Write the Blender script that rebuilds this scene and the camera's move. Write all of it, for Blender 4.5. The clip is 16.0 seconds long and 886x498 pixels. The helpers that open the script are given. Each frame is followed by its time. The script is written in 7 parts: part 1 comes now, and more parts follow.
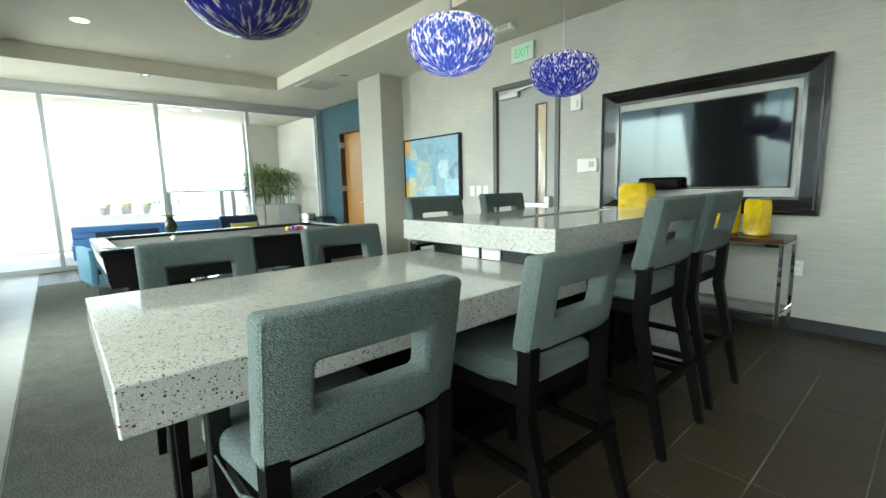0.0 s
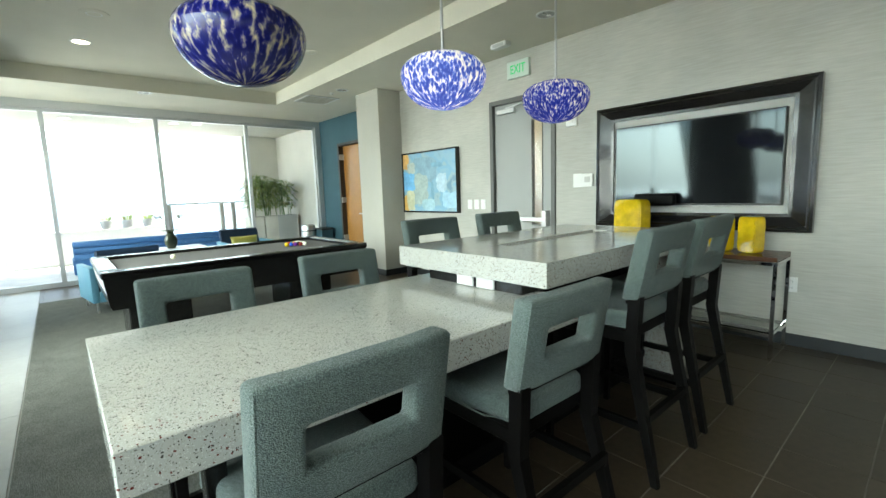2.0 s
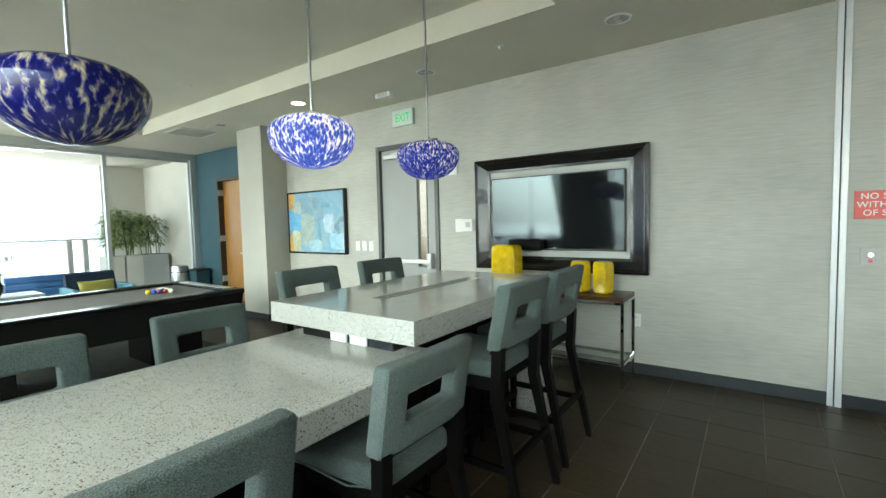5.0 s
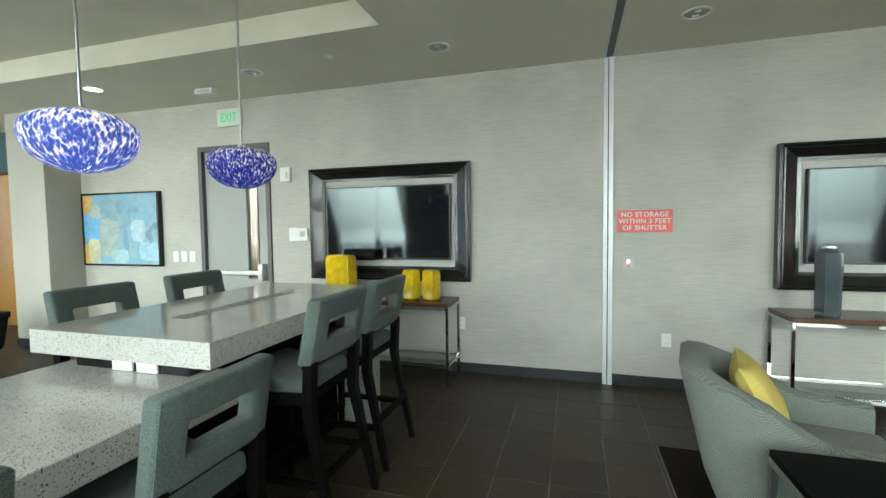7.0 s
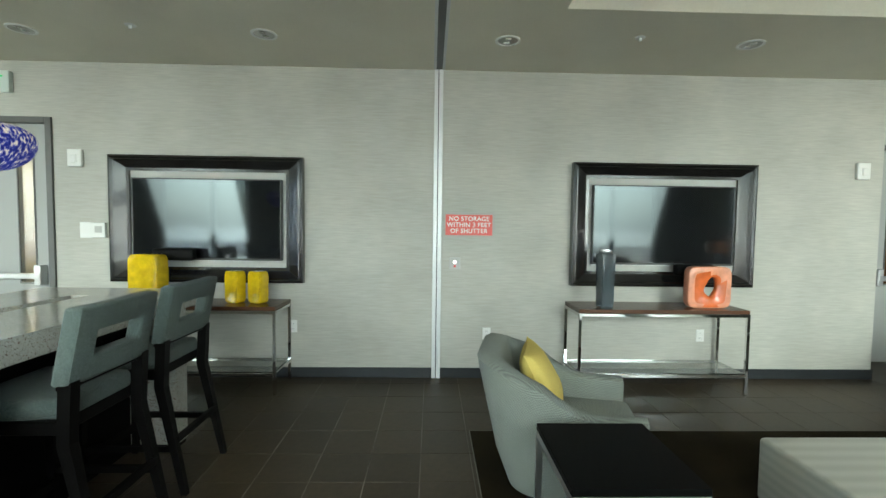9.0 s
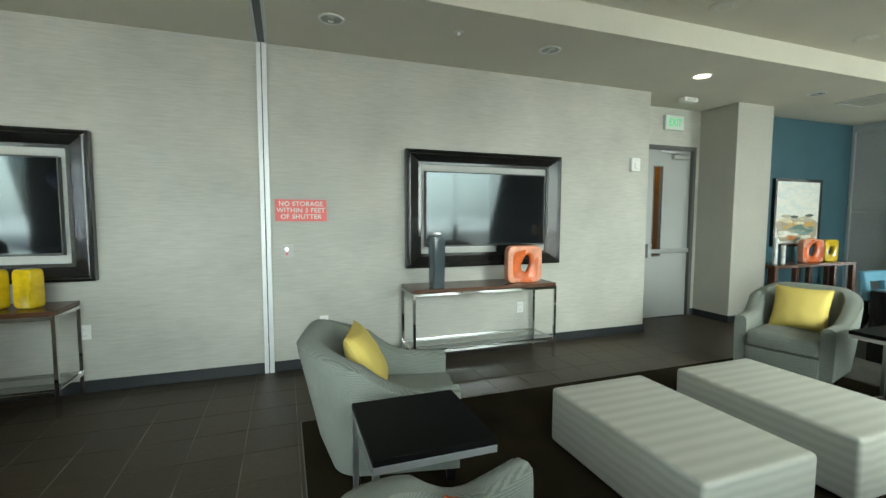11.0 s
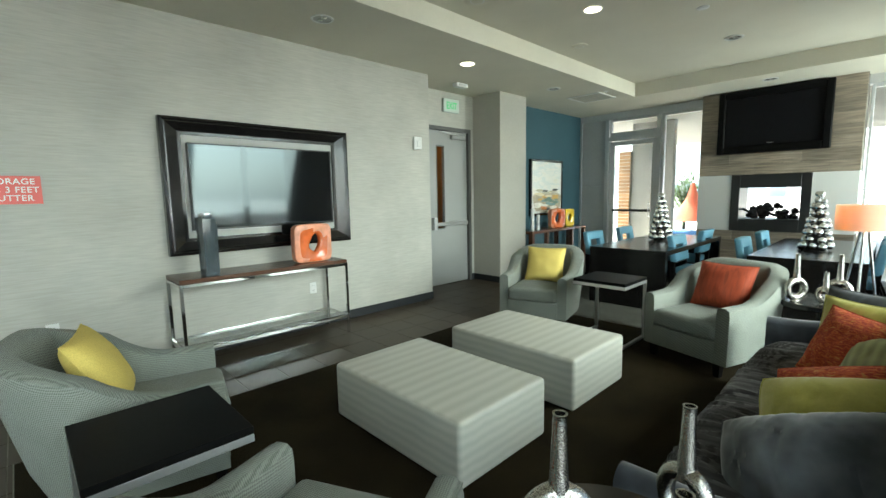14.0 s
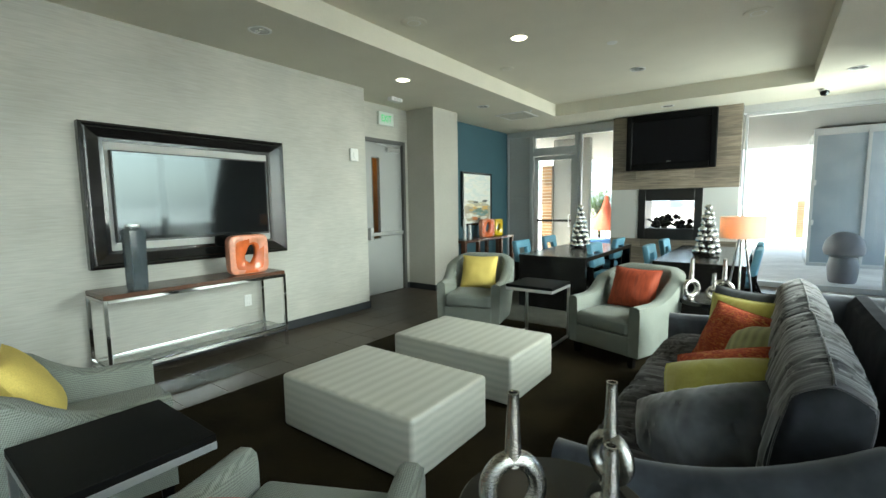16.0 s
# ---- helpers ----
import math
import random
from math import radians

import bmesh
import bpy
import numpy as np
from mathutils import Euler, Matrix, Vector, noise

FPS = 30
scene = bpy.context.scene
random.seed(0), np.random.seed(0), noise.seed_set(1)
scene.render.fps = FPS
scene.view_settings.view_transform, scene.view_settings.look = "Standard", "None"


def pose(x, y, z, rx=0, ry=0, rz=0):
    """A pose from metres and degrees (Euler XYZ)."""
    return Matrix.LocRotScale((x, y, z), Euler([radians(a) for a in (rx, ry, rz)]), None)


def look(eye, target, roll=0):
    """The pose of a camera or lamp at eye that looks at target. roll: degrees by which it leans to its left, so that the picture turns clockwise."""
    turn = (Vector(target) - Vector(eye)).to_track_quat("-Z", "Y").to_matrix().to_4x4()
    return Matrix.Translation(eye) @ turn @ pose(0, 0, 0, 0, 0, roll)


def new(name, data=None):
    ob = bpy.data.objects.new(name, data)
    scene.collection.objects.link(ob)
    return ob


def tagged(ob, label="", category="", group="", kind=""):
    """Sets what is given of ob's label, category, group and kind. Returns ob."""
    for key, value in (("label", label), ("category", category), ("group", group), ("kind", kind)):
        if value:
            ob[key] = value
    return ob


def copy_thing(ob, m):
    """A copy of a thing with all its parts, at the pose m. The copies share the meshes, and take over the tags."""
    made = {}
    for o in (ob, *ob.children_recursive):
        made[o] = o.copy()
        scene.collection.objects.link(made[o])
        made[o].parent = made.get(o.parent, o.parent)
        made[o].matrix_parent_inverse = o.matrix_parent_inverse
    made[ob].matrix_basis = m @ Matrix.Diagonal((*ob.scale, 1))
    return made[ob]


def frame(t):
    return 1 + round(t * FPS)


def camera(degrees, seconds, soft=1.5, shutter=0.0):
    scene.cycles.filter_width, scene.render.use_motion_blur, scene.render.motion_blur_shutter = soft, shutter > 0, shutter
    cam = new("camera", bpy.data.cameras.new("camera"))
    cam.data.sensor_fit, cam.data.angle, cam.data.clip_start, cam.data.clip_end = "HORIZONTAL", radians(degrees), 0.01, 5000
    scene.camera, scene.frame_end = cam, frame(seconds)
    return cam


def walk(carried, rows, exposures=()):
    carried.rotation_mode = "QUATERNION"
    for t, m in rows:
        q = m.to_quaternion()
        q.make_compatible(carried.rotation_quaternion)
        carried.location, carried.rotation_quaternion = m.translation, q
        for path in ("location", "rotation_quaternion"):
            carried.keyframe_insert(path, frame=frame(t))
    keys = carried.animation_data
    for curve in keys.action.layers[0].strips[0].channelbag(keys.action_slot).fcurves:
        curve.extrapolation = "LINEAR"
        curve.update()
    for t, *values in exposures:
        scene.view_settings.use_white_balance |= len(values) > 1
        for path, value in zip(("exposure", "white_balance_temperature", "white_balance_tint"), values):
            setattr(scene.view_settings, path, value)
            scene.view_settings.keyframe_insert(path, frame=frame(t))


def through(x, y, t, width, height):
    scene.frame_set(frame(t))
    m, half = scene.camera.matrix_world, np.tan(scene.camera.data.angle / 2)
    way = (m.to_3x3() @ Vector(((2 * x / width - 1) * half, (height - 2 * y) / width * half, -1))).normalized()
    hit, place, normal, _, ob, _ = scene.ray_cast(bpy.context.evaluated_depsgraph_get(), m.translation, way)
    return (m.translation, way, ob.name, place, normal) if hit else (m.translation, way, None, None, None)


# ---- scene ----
cam = camera(90.5, 16.0)
# seconds, eye, yaw, pitch, lean
ROWS = [
    (0, -0.0845, -0.0809, 1.2815, -41.158, -8.066, -1.423),
    (0.5, -0.0787, -0.0892, 1.3127, -41.150, -8.168, -2.124),
    (1, -0.0744, -0.0975, 1.3496, -41.415, -7.815, -1.257),
    (1.5, -0.0755, -0.1088, 1.3846, -40.943, -8.227, -1.640),
    (2, -0.0693, -0.1170, 1.4126, -41.095, -7.455, -1.982),
    (2.5, -0.0682, -0.1143, 1.4423, -40.969, -6.402, -1.356),
    (3, -0.0678, -0.1168, 1.4697, -41.579, -5.400, -0.708),
    (3.2, -0.0698, -0.1233, 1.4680, -42.038, -4.756, -1.179),
    (5.3, 0.0011, -0.2393, 1.5450, -57.614, -3.517, -0.998),
    (5.5, 0.0019, -0.2376, 1.5535, -59.804, -3.530, -0.804),
    (6, 0.0184, -0.2651, 1.5606, -65.788, -3.260, -1.113),
    (6.5, 0.0347, -0.3583, 1.5601, -68.451, -3.017, -0.786),
    (7, 0.0441, -0.4494, 1.5633, -73.460, -2.994, -0.734),
    (7.5, 0.0588, -0.5172, 1.5593, -78.220, -3.149, -0.499),
    (8, 0.0670, -0.5696, 1.5610, -82.263, -2.997, -0.048),
    (8.5, 0.0716, -0.6386, 1.5624, -86.674, -2.757, 0.221),
    (9, 0.0651, -0.7087, 1.5642, -91.537, -2.914, 0.750),
    (11.3, 0.0183, -0.9642, 1.5283, -111.974, -4.456, -0.263),
    (11.5, 0.0133, -0.9836, 1.5254, -113.374, -4.540, -0.523),
    (12, -0.0151, -1.0289, 1.5199, -118.048, -4.740, -0.553),
    (12.5, -0.0343, -1.0820, 1.5118, -122.161, -4.997, -1.065),
    (13, -0.0414, -1.1287, 1.5025, -127.274, -5.691, -0.925),
    (13.5, -0.0376, -1.1545, 1.4849, -130.594, -6.243, -1.228),
    (14, -0.0592, -1.1620, 1.4858, -134.116, -6.965, -1.069),
    (14.5, -0.0799, -1.1531, 1.4938, -138.008, -5.809, -0.997),
    (15, -0.0899, -1.0986, 1.5044, -140.719, -5.572, -0.706),
    (15.5, -0.0886, -1.0291, 1.4988, -142.250, -5.784, -0.832),
    (16, -0.1029, -0.9619, 1.5069, -143.351, -5.871, -0.711),
]
walk(cam, [(t, pose(x, y, z, 0, 0, yaw) @ pose(0, 0, 0, 90 + pitch) @ pose(0, 0, 0, 0, 0, roll)) for t, x, y, z, yaw, pitch, roll in ROWS],
     [(0, 2.95, 6850, -1), (3, 2.95, 6850, -1), (7, 2.90, 6850, -1), (13.5, 2.88, 6850, -1), (16, 2.92, 6850, -1)])

# ---- light ----
world = bpy.data.worlds.new("sky")
scene.world = world
world.use_nodes = True
wn = world.node_tree
sky = wn.nodes.new("ShaderNodeTexSky")
sky.sky_type = 'NISHITA'
sky.sun_disc = False
sky.sun_elevation = radians(52)
sky.sun_rotation = radians(80)
sky.air_density, sky.dust_density = 1.0, 3.0
wn.links.new(sky.outputs[0], wn.nodes["Background"].inputs[0])
wn.nodes["Background"].inputs[1].default_value = 0.15
sun = new("sun", bpy.data.lights.new("sun", 'SUN'))
sun.data.energy, sun.data.angle, sun.data.color = 3.0, radians(0.6), (1.0, 0.96, 0.9)
sun.matrix_world = look((0, 0, 0), (-math.cos(radians(52)) * math.sin(radians(80)), -math.cos(radians(52)) * math.cos(radians(80)), -math.sin(radians(52))))

# the sky's light in the upper part of the west windows, behind the camera's back
for y0, y1, power, tilt, spread in ((3.85, 5.95, 16.5, -64, 86), (-2.2, 2.6, 11, -63, 86), (-6.4, -4.0, 13.5, -65, 84), (7.9, 9.7, 14.5, -74, 125), (-10.1, -8.4, 14, -90, 125)):
    lamp = new("west_window_sky", bpy.data.lights.new("west_window_sky", 'AREA'))
    lamp.data.shape, lamp.data.size, lamp.data.size_y = 'RECTANGLE', 1.8, y1 - y0 - 0.1
    lamp.data.energy, lamp.data.color, lamp.data.spread = power, (0.89, 0.98, 1.0), radians(spread)
    lamp.matrix_world = pose(-1.86, (y0 + y1) / 2, 1.92, 0, tilt, 0)

# ---- materials ----
def material(name, color=(0.5, 0.5, 0.5), rough=0.5, metal=0.0, grain=0.0, scale=30.0, stretch=(1, 1, 1), bump=0.0, blotch=0.0, blotch_scale=2.0,
             coat=0.0, spec=0.5, random_tint=0.0, rough_var=0.0, sheen=0.0, fine=None):
    """A painted, woven or polished surface: base colour varied at two scales, with fine relief."""
    m = bpy.data.materials.new(name)
    m.use_nodes = True
    n, l = m.node_tree.nodes, m.node_tree.links
    b = n["Principled BSDF"]
    b.inputs["Base Color"].default_value = (*color, 1)
    b.inputs["Roughness"].default_value = rough
    b.inputs["Metallic"].default_value = metal
    b.inputs["Specular IOR Level"].default_value = spec
    b.inputs["Coat Weight"].default_value = coat
    b.inputs["Sheen Weight"].default_value = sheen
    tex = n.new("ShaderNodeTexCoord")
    mapping = n.new("ShaderNodeMapping")
    mapping.inputs["Scale"].default_value = stretch
    l.new(tex.outputs["Object"], mapping.inputs[0])
    fine_noise = n.new("ShaderNodeTexNoise")
    fine_noise.inputs["Scale"].default_value = scale
    fine_noise.inputs["Detail"].default_value = 4
    l.new(mapping.outputs[0], fine_noise.inputs["Vector"])
    wide = n.new("ShaderNodeTexNoise")
    wide.inputs["Scale"].default_value = blotch_scale
    wide.inputs["Detail"].default_value = 3
    l.new(tex.outputs["Object"], wide.inputs["Vector"])
    col = None
    for source, amount in ((fine_noise, grain), (wide, blotch)):
        if amount:
            ramp = n.new("ShaderNodeMapRange")
            ramp.inputs["From Min"].default_value, ramp.inputs["From Max"].default_value = 0.3, 0.7
            ramp.inputs["To Min"].default_value, ramp.inputs["To Max"].default_value = 1 - amount, 1 + amount
            l.new(source.outputs["Fac"], ramp.inputs["Value"])
            mix = n.new("ShaderNodeVectorMath")
            mix.operation = 'SCALE'
            if col:
                l.new(col, mix.inputs[0])
            else:
                mix.inputs[0].default_value = color
            l.new(ramp.outputs[0], mix.inputs["Scale"])
            col = mix.outputs[0]
    if random_tint:
        info = n.new("ShaderNodeObjectInfo")
        ramp = n.new("ShaderNodeMapRange")
        ramp.inputs["To Min"].default_value, ramp.inputs["To Max"].default_value = 1 - random_tint, 1 + random_tint
        l.new(info.outputs["Random"], ramp.inputs["Value"])
        mix = n.new("ShaderNodeVectorMath")
        mix.operation = 'SCALE'
        if col:
            l.new(col, mix.inputs[0])
        else:
            mix.inputs[0].default_value = color
        l.new(ramp.outputs[0], mix.inputs["Scale"])
        col = mix.outputs[0]
    if col:
        l.new(col, b.inputs["Base Color"])
    if rough_var:
        ramp = n.new("ShaderNodeMapRange")
        ramp.inputs["To Min"].default_value, ramp.inputs["To Max"].default_value = rough - rough_var, rough + rough_var
        l.new(wide.outputs["Fac"], ramp.inputs["Value"])
        l.new(ramp.outputs[0], b.inputs["Roughness"])
    if bump:
        bp = n.new("ShaderNodeBump")
        bp.inputs["Strength"].default_value = bump
        bp.inputs["Distance"].default_value = 0.004
        l.new(fine_noise.outputs["Fac"], bp.inputs["Height"])
        l.new(bp.outputs[0], b.inputs["Normal"])
    return m


def weave(name, color, color2, pitch=0.006, bump=0.5):
    """Upholstery with a visible basket weave of two yarns."""
    m = material(name, color, 0.9, spec=0.2, sheen=0.15)
    n, l = m.node_tree.nodes, m.node_tree.links
    b = n["Principled BSDF"]
    tex = n.new("ShaderNodeTexCoord")
    vor = n.new("ShaderNodeTexVoronoi")
    vor.inputs["Scale"].default_value = 1 / pitch
    vor.inputs["Randomness"].default_value = 1.0
    l.new(tex.outputs["Object"], vor.inputs["Vector"])
    noise_tex = n.new("ShaderNodeTexNoise")
    noise_tex.inputs["Scale"].default_value = 6
    l.new(tex.outputs["Object"], noise_tex.inputs["Vector"])
    ramp = n.new("ShaderNodeMapRange")
    ramp.inputs["From Max"].default_value = 0.6
    l.new(vor.outputs["Distance"], ramp.inputs["Value"])
    mix = n.new("ShaderNodeMix")
    mix.data_type = 'RGBA'
    mix.inputs[6].default_value, mix.inputs[7].default_value = (*color2, 1), (*color, 1)
    l.new(ramp.outputs[0], mix.inputs[0])
    shade = n.new("ShaderNodeMapRange")
    shade.inputs["To Min"].default_value, shade.inputs["To Max"].default_value = 0.85, 1.15
    l.new(noise_tex.outputs["Fac"], shade.inputs["Value"])
    scale = n.new("ShaderNodeVectorMath")
    scale.operation = 'SCALE'
    l.new(mix.outputs[2], scale.inputs[0])
    l.new(shade.outputs[0], scale.inputs["Scale"])
    l.new(scale.outputs[0], b.inputs["Base Color"])
    bp = n.new("ShaderNodeBump")
    bp.inputs["Strength"].default_value, bp.inputs["Distance"].default_value = bump, 0.003
    bp.invert = True
    l.new(vor.outputs["Distance"], bp.inputs["Height"])
    l.new(bp.outputs[0], b.inputs["Normal"])
    return m


def basket(name, color, color2, pitch):
    """Upholstery in a plain basket weave, with dark pits between raised yarns."""
    m = material(name, color, 0.9, spec=0.2, sheen=0.12)
    n, l = m.node_tree.nodes, m.node_tree.links
    b = n["Principled BSDF"]
    tex = n.new("ShaderNodeTexCoord")
    warp = n.new("ShaderNodeTexNoise")
    warp.inputs["Scale"].default_value = 60
    l.new(tex.outputs["Object"], warp.inputs["Vector"])
    place = n.new("ShaderNodeVectorMath")
    place.operation = 'MULTIPLY_ADD'
    place.inputs[1].default_value = (0.004, 0.004, 0.004)
    l.new(warp.outputs["Color"], place.inputs[0])
    l.new(tex.outputs["Object"], place.inputs[2])
    waves = []
    for way in ((0.74, 0.67, 0.3), (0.55, -0.6, 0.8)):
        dot = n.new("ShaderNodeVectorMath")
        dot.operation = 'DOT_PRODUCT'
        dot.inputs[1].default_value = tuple(v * 2 * math.pi / pitch for v in way)
        l.new(place.outputs[0], dot.inputs[0])
        wave = n.new("ShaderNodeMath")
        wave.operation = 'SINE'
        l.new(dot.outputs["Value"], wave.inputs[0])
        waves.append(wave)
    both = n.new("ShaderNodeMath")
    both.operation = 'MULTIPLY'
    for k in (0, 1):
        l.new(waves[k].outputs[0], both.inputs[k])
    level = n.new("ShaderNodeMapRange")
    level.inputs["From Min"].default_value, level.inputs["From Max"].default_value = -0.7, 0.5
    l.new(both.outputs[0], level.inputs["Value"])
    mix = n.new("ShaderNodeMix")
    mix.data_type = 'RGBA'
    mix.inputs[6].default_value, mix.inputs[7].default_value = (*color, 1), (*color2, 1)
    l.new(level.outputs[0], mix.inputs[0])
    wide = n.new("ShaderNodeTexNoise")
    wide.inputs["Scale"].default_value = 7
    l.new(tex.outputs["Object"], wide.inputs["Vector"])
    shade = n.new("ShaderNodeMapRange")
    shade.inputs["To Min"].default_value, shade.inputs["To Max"].default_value = 0.86, 1.14
    l.new(wide.outputs["Fac"], shade.inputs["Value"])
    scale = n.new("ShaderNodeVectorMath")
    scale.operation = 'SCALE'
    l.new(mix.outputs[2], scale.inputs[0])
    l.new(shade.outputs[0], scale.inputs["Scale"])
    l.new(scale.outputs[0], b.inputs["Base Color"])
    bp = n.new("ShaderNodeBump")
    bp.inputs["Strength"].default_value, bp.inputs["Distance"].default_value = 0.5, 0.003
    l.new(level.outputs[0], bp.inputs["Height"])
    l.new(bp.outputs[0], b.inputs["Normal"])
    return m


def hammered(name):
    """Silver beaten into small dimples, darker in the ridges between them."""
    m = material(name, (0.6, 0.58, 0.54), 0.1, 1.0)
    n, l = m.node_tree.nodes, m.node_tree.links
    b = n["Principled BSDF"]
    tex = n.new("ShaderNodeTexCoord")
    vor = n.new("ShaderNodeTexVoronoi")
    vor.inputs["Scale"].default_value = 290
    vor.inputs["Randomness"].default_value = 0.7
    l.new(tex.outputs["Object"], vor.inputs["Vector"])
    ramp = n.new("ShaderNodeValToRGB")
    e = ramp.color_ramp.elements
    e[0].position, e[0].color = 0.35, (0.68, 0.66, 0.61, 1)
    e[1].position, e[1].color = 0.75, (0.16, 0.14, 0.12, 1)
    l.new(vor.outputs["Distance"], ramp.inputs[0])
    l.new(ramp.outputs[0], b.inputs["Base Color"])
    bp = n.new("ShaderNodeBump")
    bp.inputs["Strength"].default_value, bp.inputs["Distance"].default_value = 0.45, 0.002
    l.new(vor.outputs["Distance"], bp.inputs["Height"])
    l.new(bp.outputs[0], b.inputs["Normal"])
    return m


def glass(name, color=(1, 1, 1), rough=0.0, ior=1.45):
    m = bpy.data.materials.new(name)
    m.use_nodes = True
    b = m.node_tree.nodes["Principled BSDF"]
    b.inputs["Base Color"].default_value = (*color, 1)
    b.inputs["Transmission Weight"].default_value = 1
    b.inputs["Roughness"].default_value = rough
    b.inputs["IOR"].default_value = ior
    return m


def glow(name, color, strength):
    m = bpy.data.materials.new(name)
    m.use_nodes = True
    b = m.node_tree.nodes["Principled BSDF"]
    b.inputs["Base Color"].default_value = (*color, 1)
    b.inputs["Emission Color"].default_value = (*color, 1)
    b.inputs["Emission Strength"].default_value = strength
    return m


def stone(name, base, specks, rough=0.12):
    """Polished quartz: pale ground, with chips of several sizes and colours."""
    m = material(name, base, rough, blotch=0.06, blotch_scale=3)
    n, l = m.node_tree.nodes, m.node_tree.links
    b = n["Principled BSDF"]
    tex = n.new("ShaderNodeTexCoord")
    warp = n.new("ShaderNodeTexNoise")
    warp.inputs["Scale"].default_value = 160
    l.new(tex.outputs["Object"], warp.inputs["Vector"])
    shift = n.new("ShaderNodeVectorMath")
    shift.operation = 'MULTIPLY_ADD'
    shift.inputs[1].default_value = (0.009, 0.009, 0.009)
    l.new(warp.outputs["Color"], shift.inputs[0])
    l.new(tex.outputs["Object"], shift.inputs[2])
    col = b.inputs["Base Color"].links[0].from_socket
    for scale, size, color, share in specks:
        vor = n.new("ShaderNodeTexVoronoi")
        vor.inputs["Scale"].default_value = scale
        l.new(shift.outputs[0], vor.inputs["Vector"])
        small = n.new("ShaderNodeMath")
        small.operation = 'LESS_THAN'
        small.inputs[1].default_value = size
        l.new(vor.outputs["Distance"], small.inputs[0])
        sep = n.new("ShaderNodeSeparateColor")
        l.new(vor.outputs["Color"], sep.inputs[0])
        rare = n.new("ShaderNodeMath")
        rare.operation = 'LESS_THAN'
        rare.inputs[1].default_value = share
        l.new(sep.outputs[0], rare.inputs[0])
        both = n.new("ShaderNodeMath")
        both.operation = 'MULTIPLY'
        l.new(small.outputs[0], both.inputs[0])
        l.new(rare.outputs[0], both.inputs[1])
        mix = n.new("ShaderNodeMix")
        mix.data_type = 'RGBA'
        l.new(both.outputs[0], mix.inputs[0])
        l.new(col, mix.inputs[6])
        mix.inputs[7].default_value = (*color, 1)
        col = mix.outputs[2]
    l.new(col, b.inputs["Base Color"])
    return m


def stripes(name, colors, pitch, axis="Y", rough=0.6, wobble=0.0, bump=0.0, sheen=0.0):
    """Bands of two colours across the thing's own axis."""
    m = material(name, colors[0], rough, sheen=sheen)
    n, l = m.node_tree.nodes, m.node_tree.links
    b = n["Principled BSDF"]
    tex = n.new("ShaderNodeTexCoord")
    wave = n.new("ShaderNodeTexWave")
    wave.bands_direction = axis
    wave.inputs["Scale"].default_value = 0.314 / pitch
    wave.inputs["Distortion"].default_value = wobble
    wave.inputs["Detail"].default_value = 2
    wave.inputs["Detail Scale"].default_value = 1.5
    l.new(tex.outputs["Object"], wave.inputs["Vector"])
    mix = n.new("ShaderNodeMix")
    mix.data_type = 'RGBA'
    mix.inputs[6].default_value, mix.inputs[7].default_value = (*colors[0], 1), (*colors[1], 1)
    l.new(wave.outputs["Fac"], mix.inputs[0])
    l.new(mix.outputs[2], b.inputs["Base Color"])
    if bump:
        bp = n.new("ShaderNodeBump")
        bp.inputs["Strength"].default_value, bp.inputs["Distance"].default_value = bump, 0.006
        l.new(wave.outputs["Fac"], bp.inputs["Height"])
        l.new(bp.outputs[0], b.inputs["Normal"])
    return m


def patches(name, colors, scale, rough=0.5, stretch=(1, 1, 1), bump=0.0):
    """Loose patches of several colours, as in an abstract painting or a mixed yarn."""
    m = material(name, colors[0], rough)
    n, l = m.node_tree.nodes, m.node_tree.links
    b = n["Principled BSDF"]
    tex = n.new("ShaderNodeTexCoord")
    mapping = n.new("ShaderNodeMapping")
    mapping.inputs["Scale"].default_value = stretch
    l.new(tex.outputs["Object"], mapping.inputs[0])
    nt = n.new("ShaderNodeTexNoise")
    nt.inputs["Scale"].default_value = scale
    nt.inputs["Detail"].default_value = 3
    nt.inputs["Distortion"].default_value = 0.8
    l.new(mapping.outputs[0], nt.inputs["Vector"])
    ramp = n.new("ShaderNodeValToRGB")
    ramp.color_ramp.interpolation = 'EASE'
    e = ramp.color_ramp.elements
    while len(e) < len(colors):
        e.new(0.5)
    for i, c in enumerate(colors):
        e[i].position = 0.3 + 0.4 * i / (len(colors) - 1)
        e[i].color = (*c, 1)
    l.new(nt.outputs["Fac"], ramp.inputs[0])
    l.new(ramp.outputs[0], b.inputs["Base Color"])
    if bump:
        bp = n.new("ShaderNodeBump")
        bp.inputs["Strength"].default_value, bp.inputs["Distance"].default_value = bump, 0.004
        l.new(nt.outputs["Fac"], bp.inputs["Height"])
        l.new(bp.outputs[0], b.inputs["Normal"])
    return m


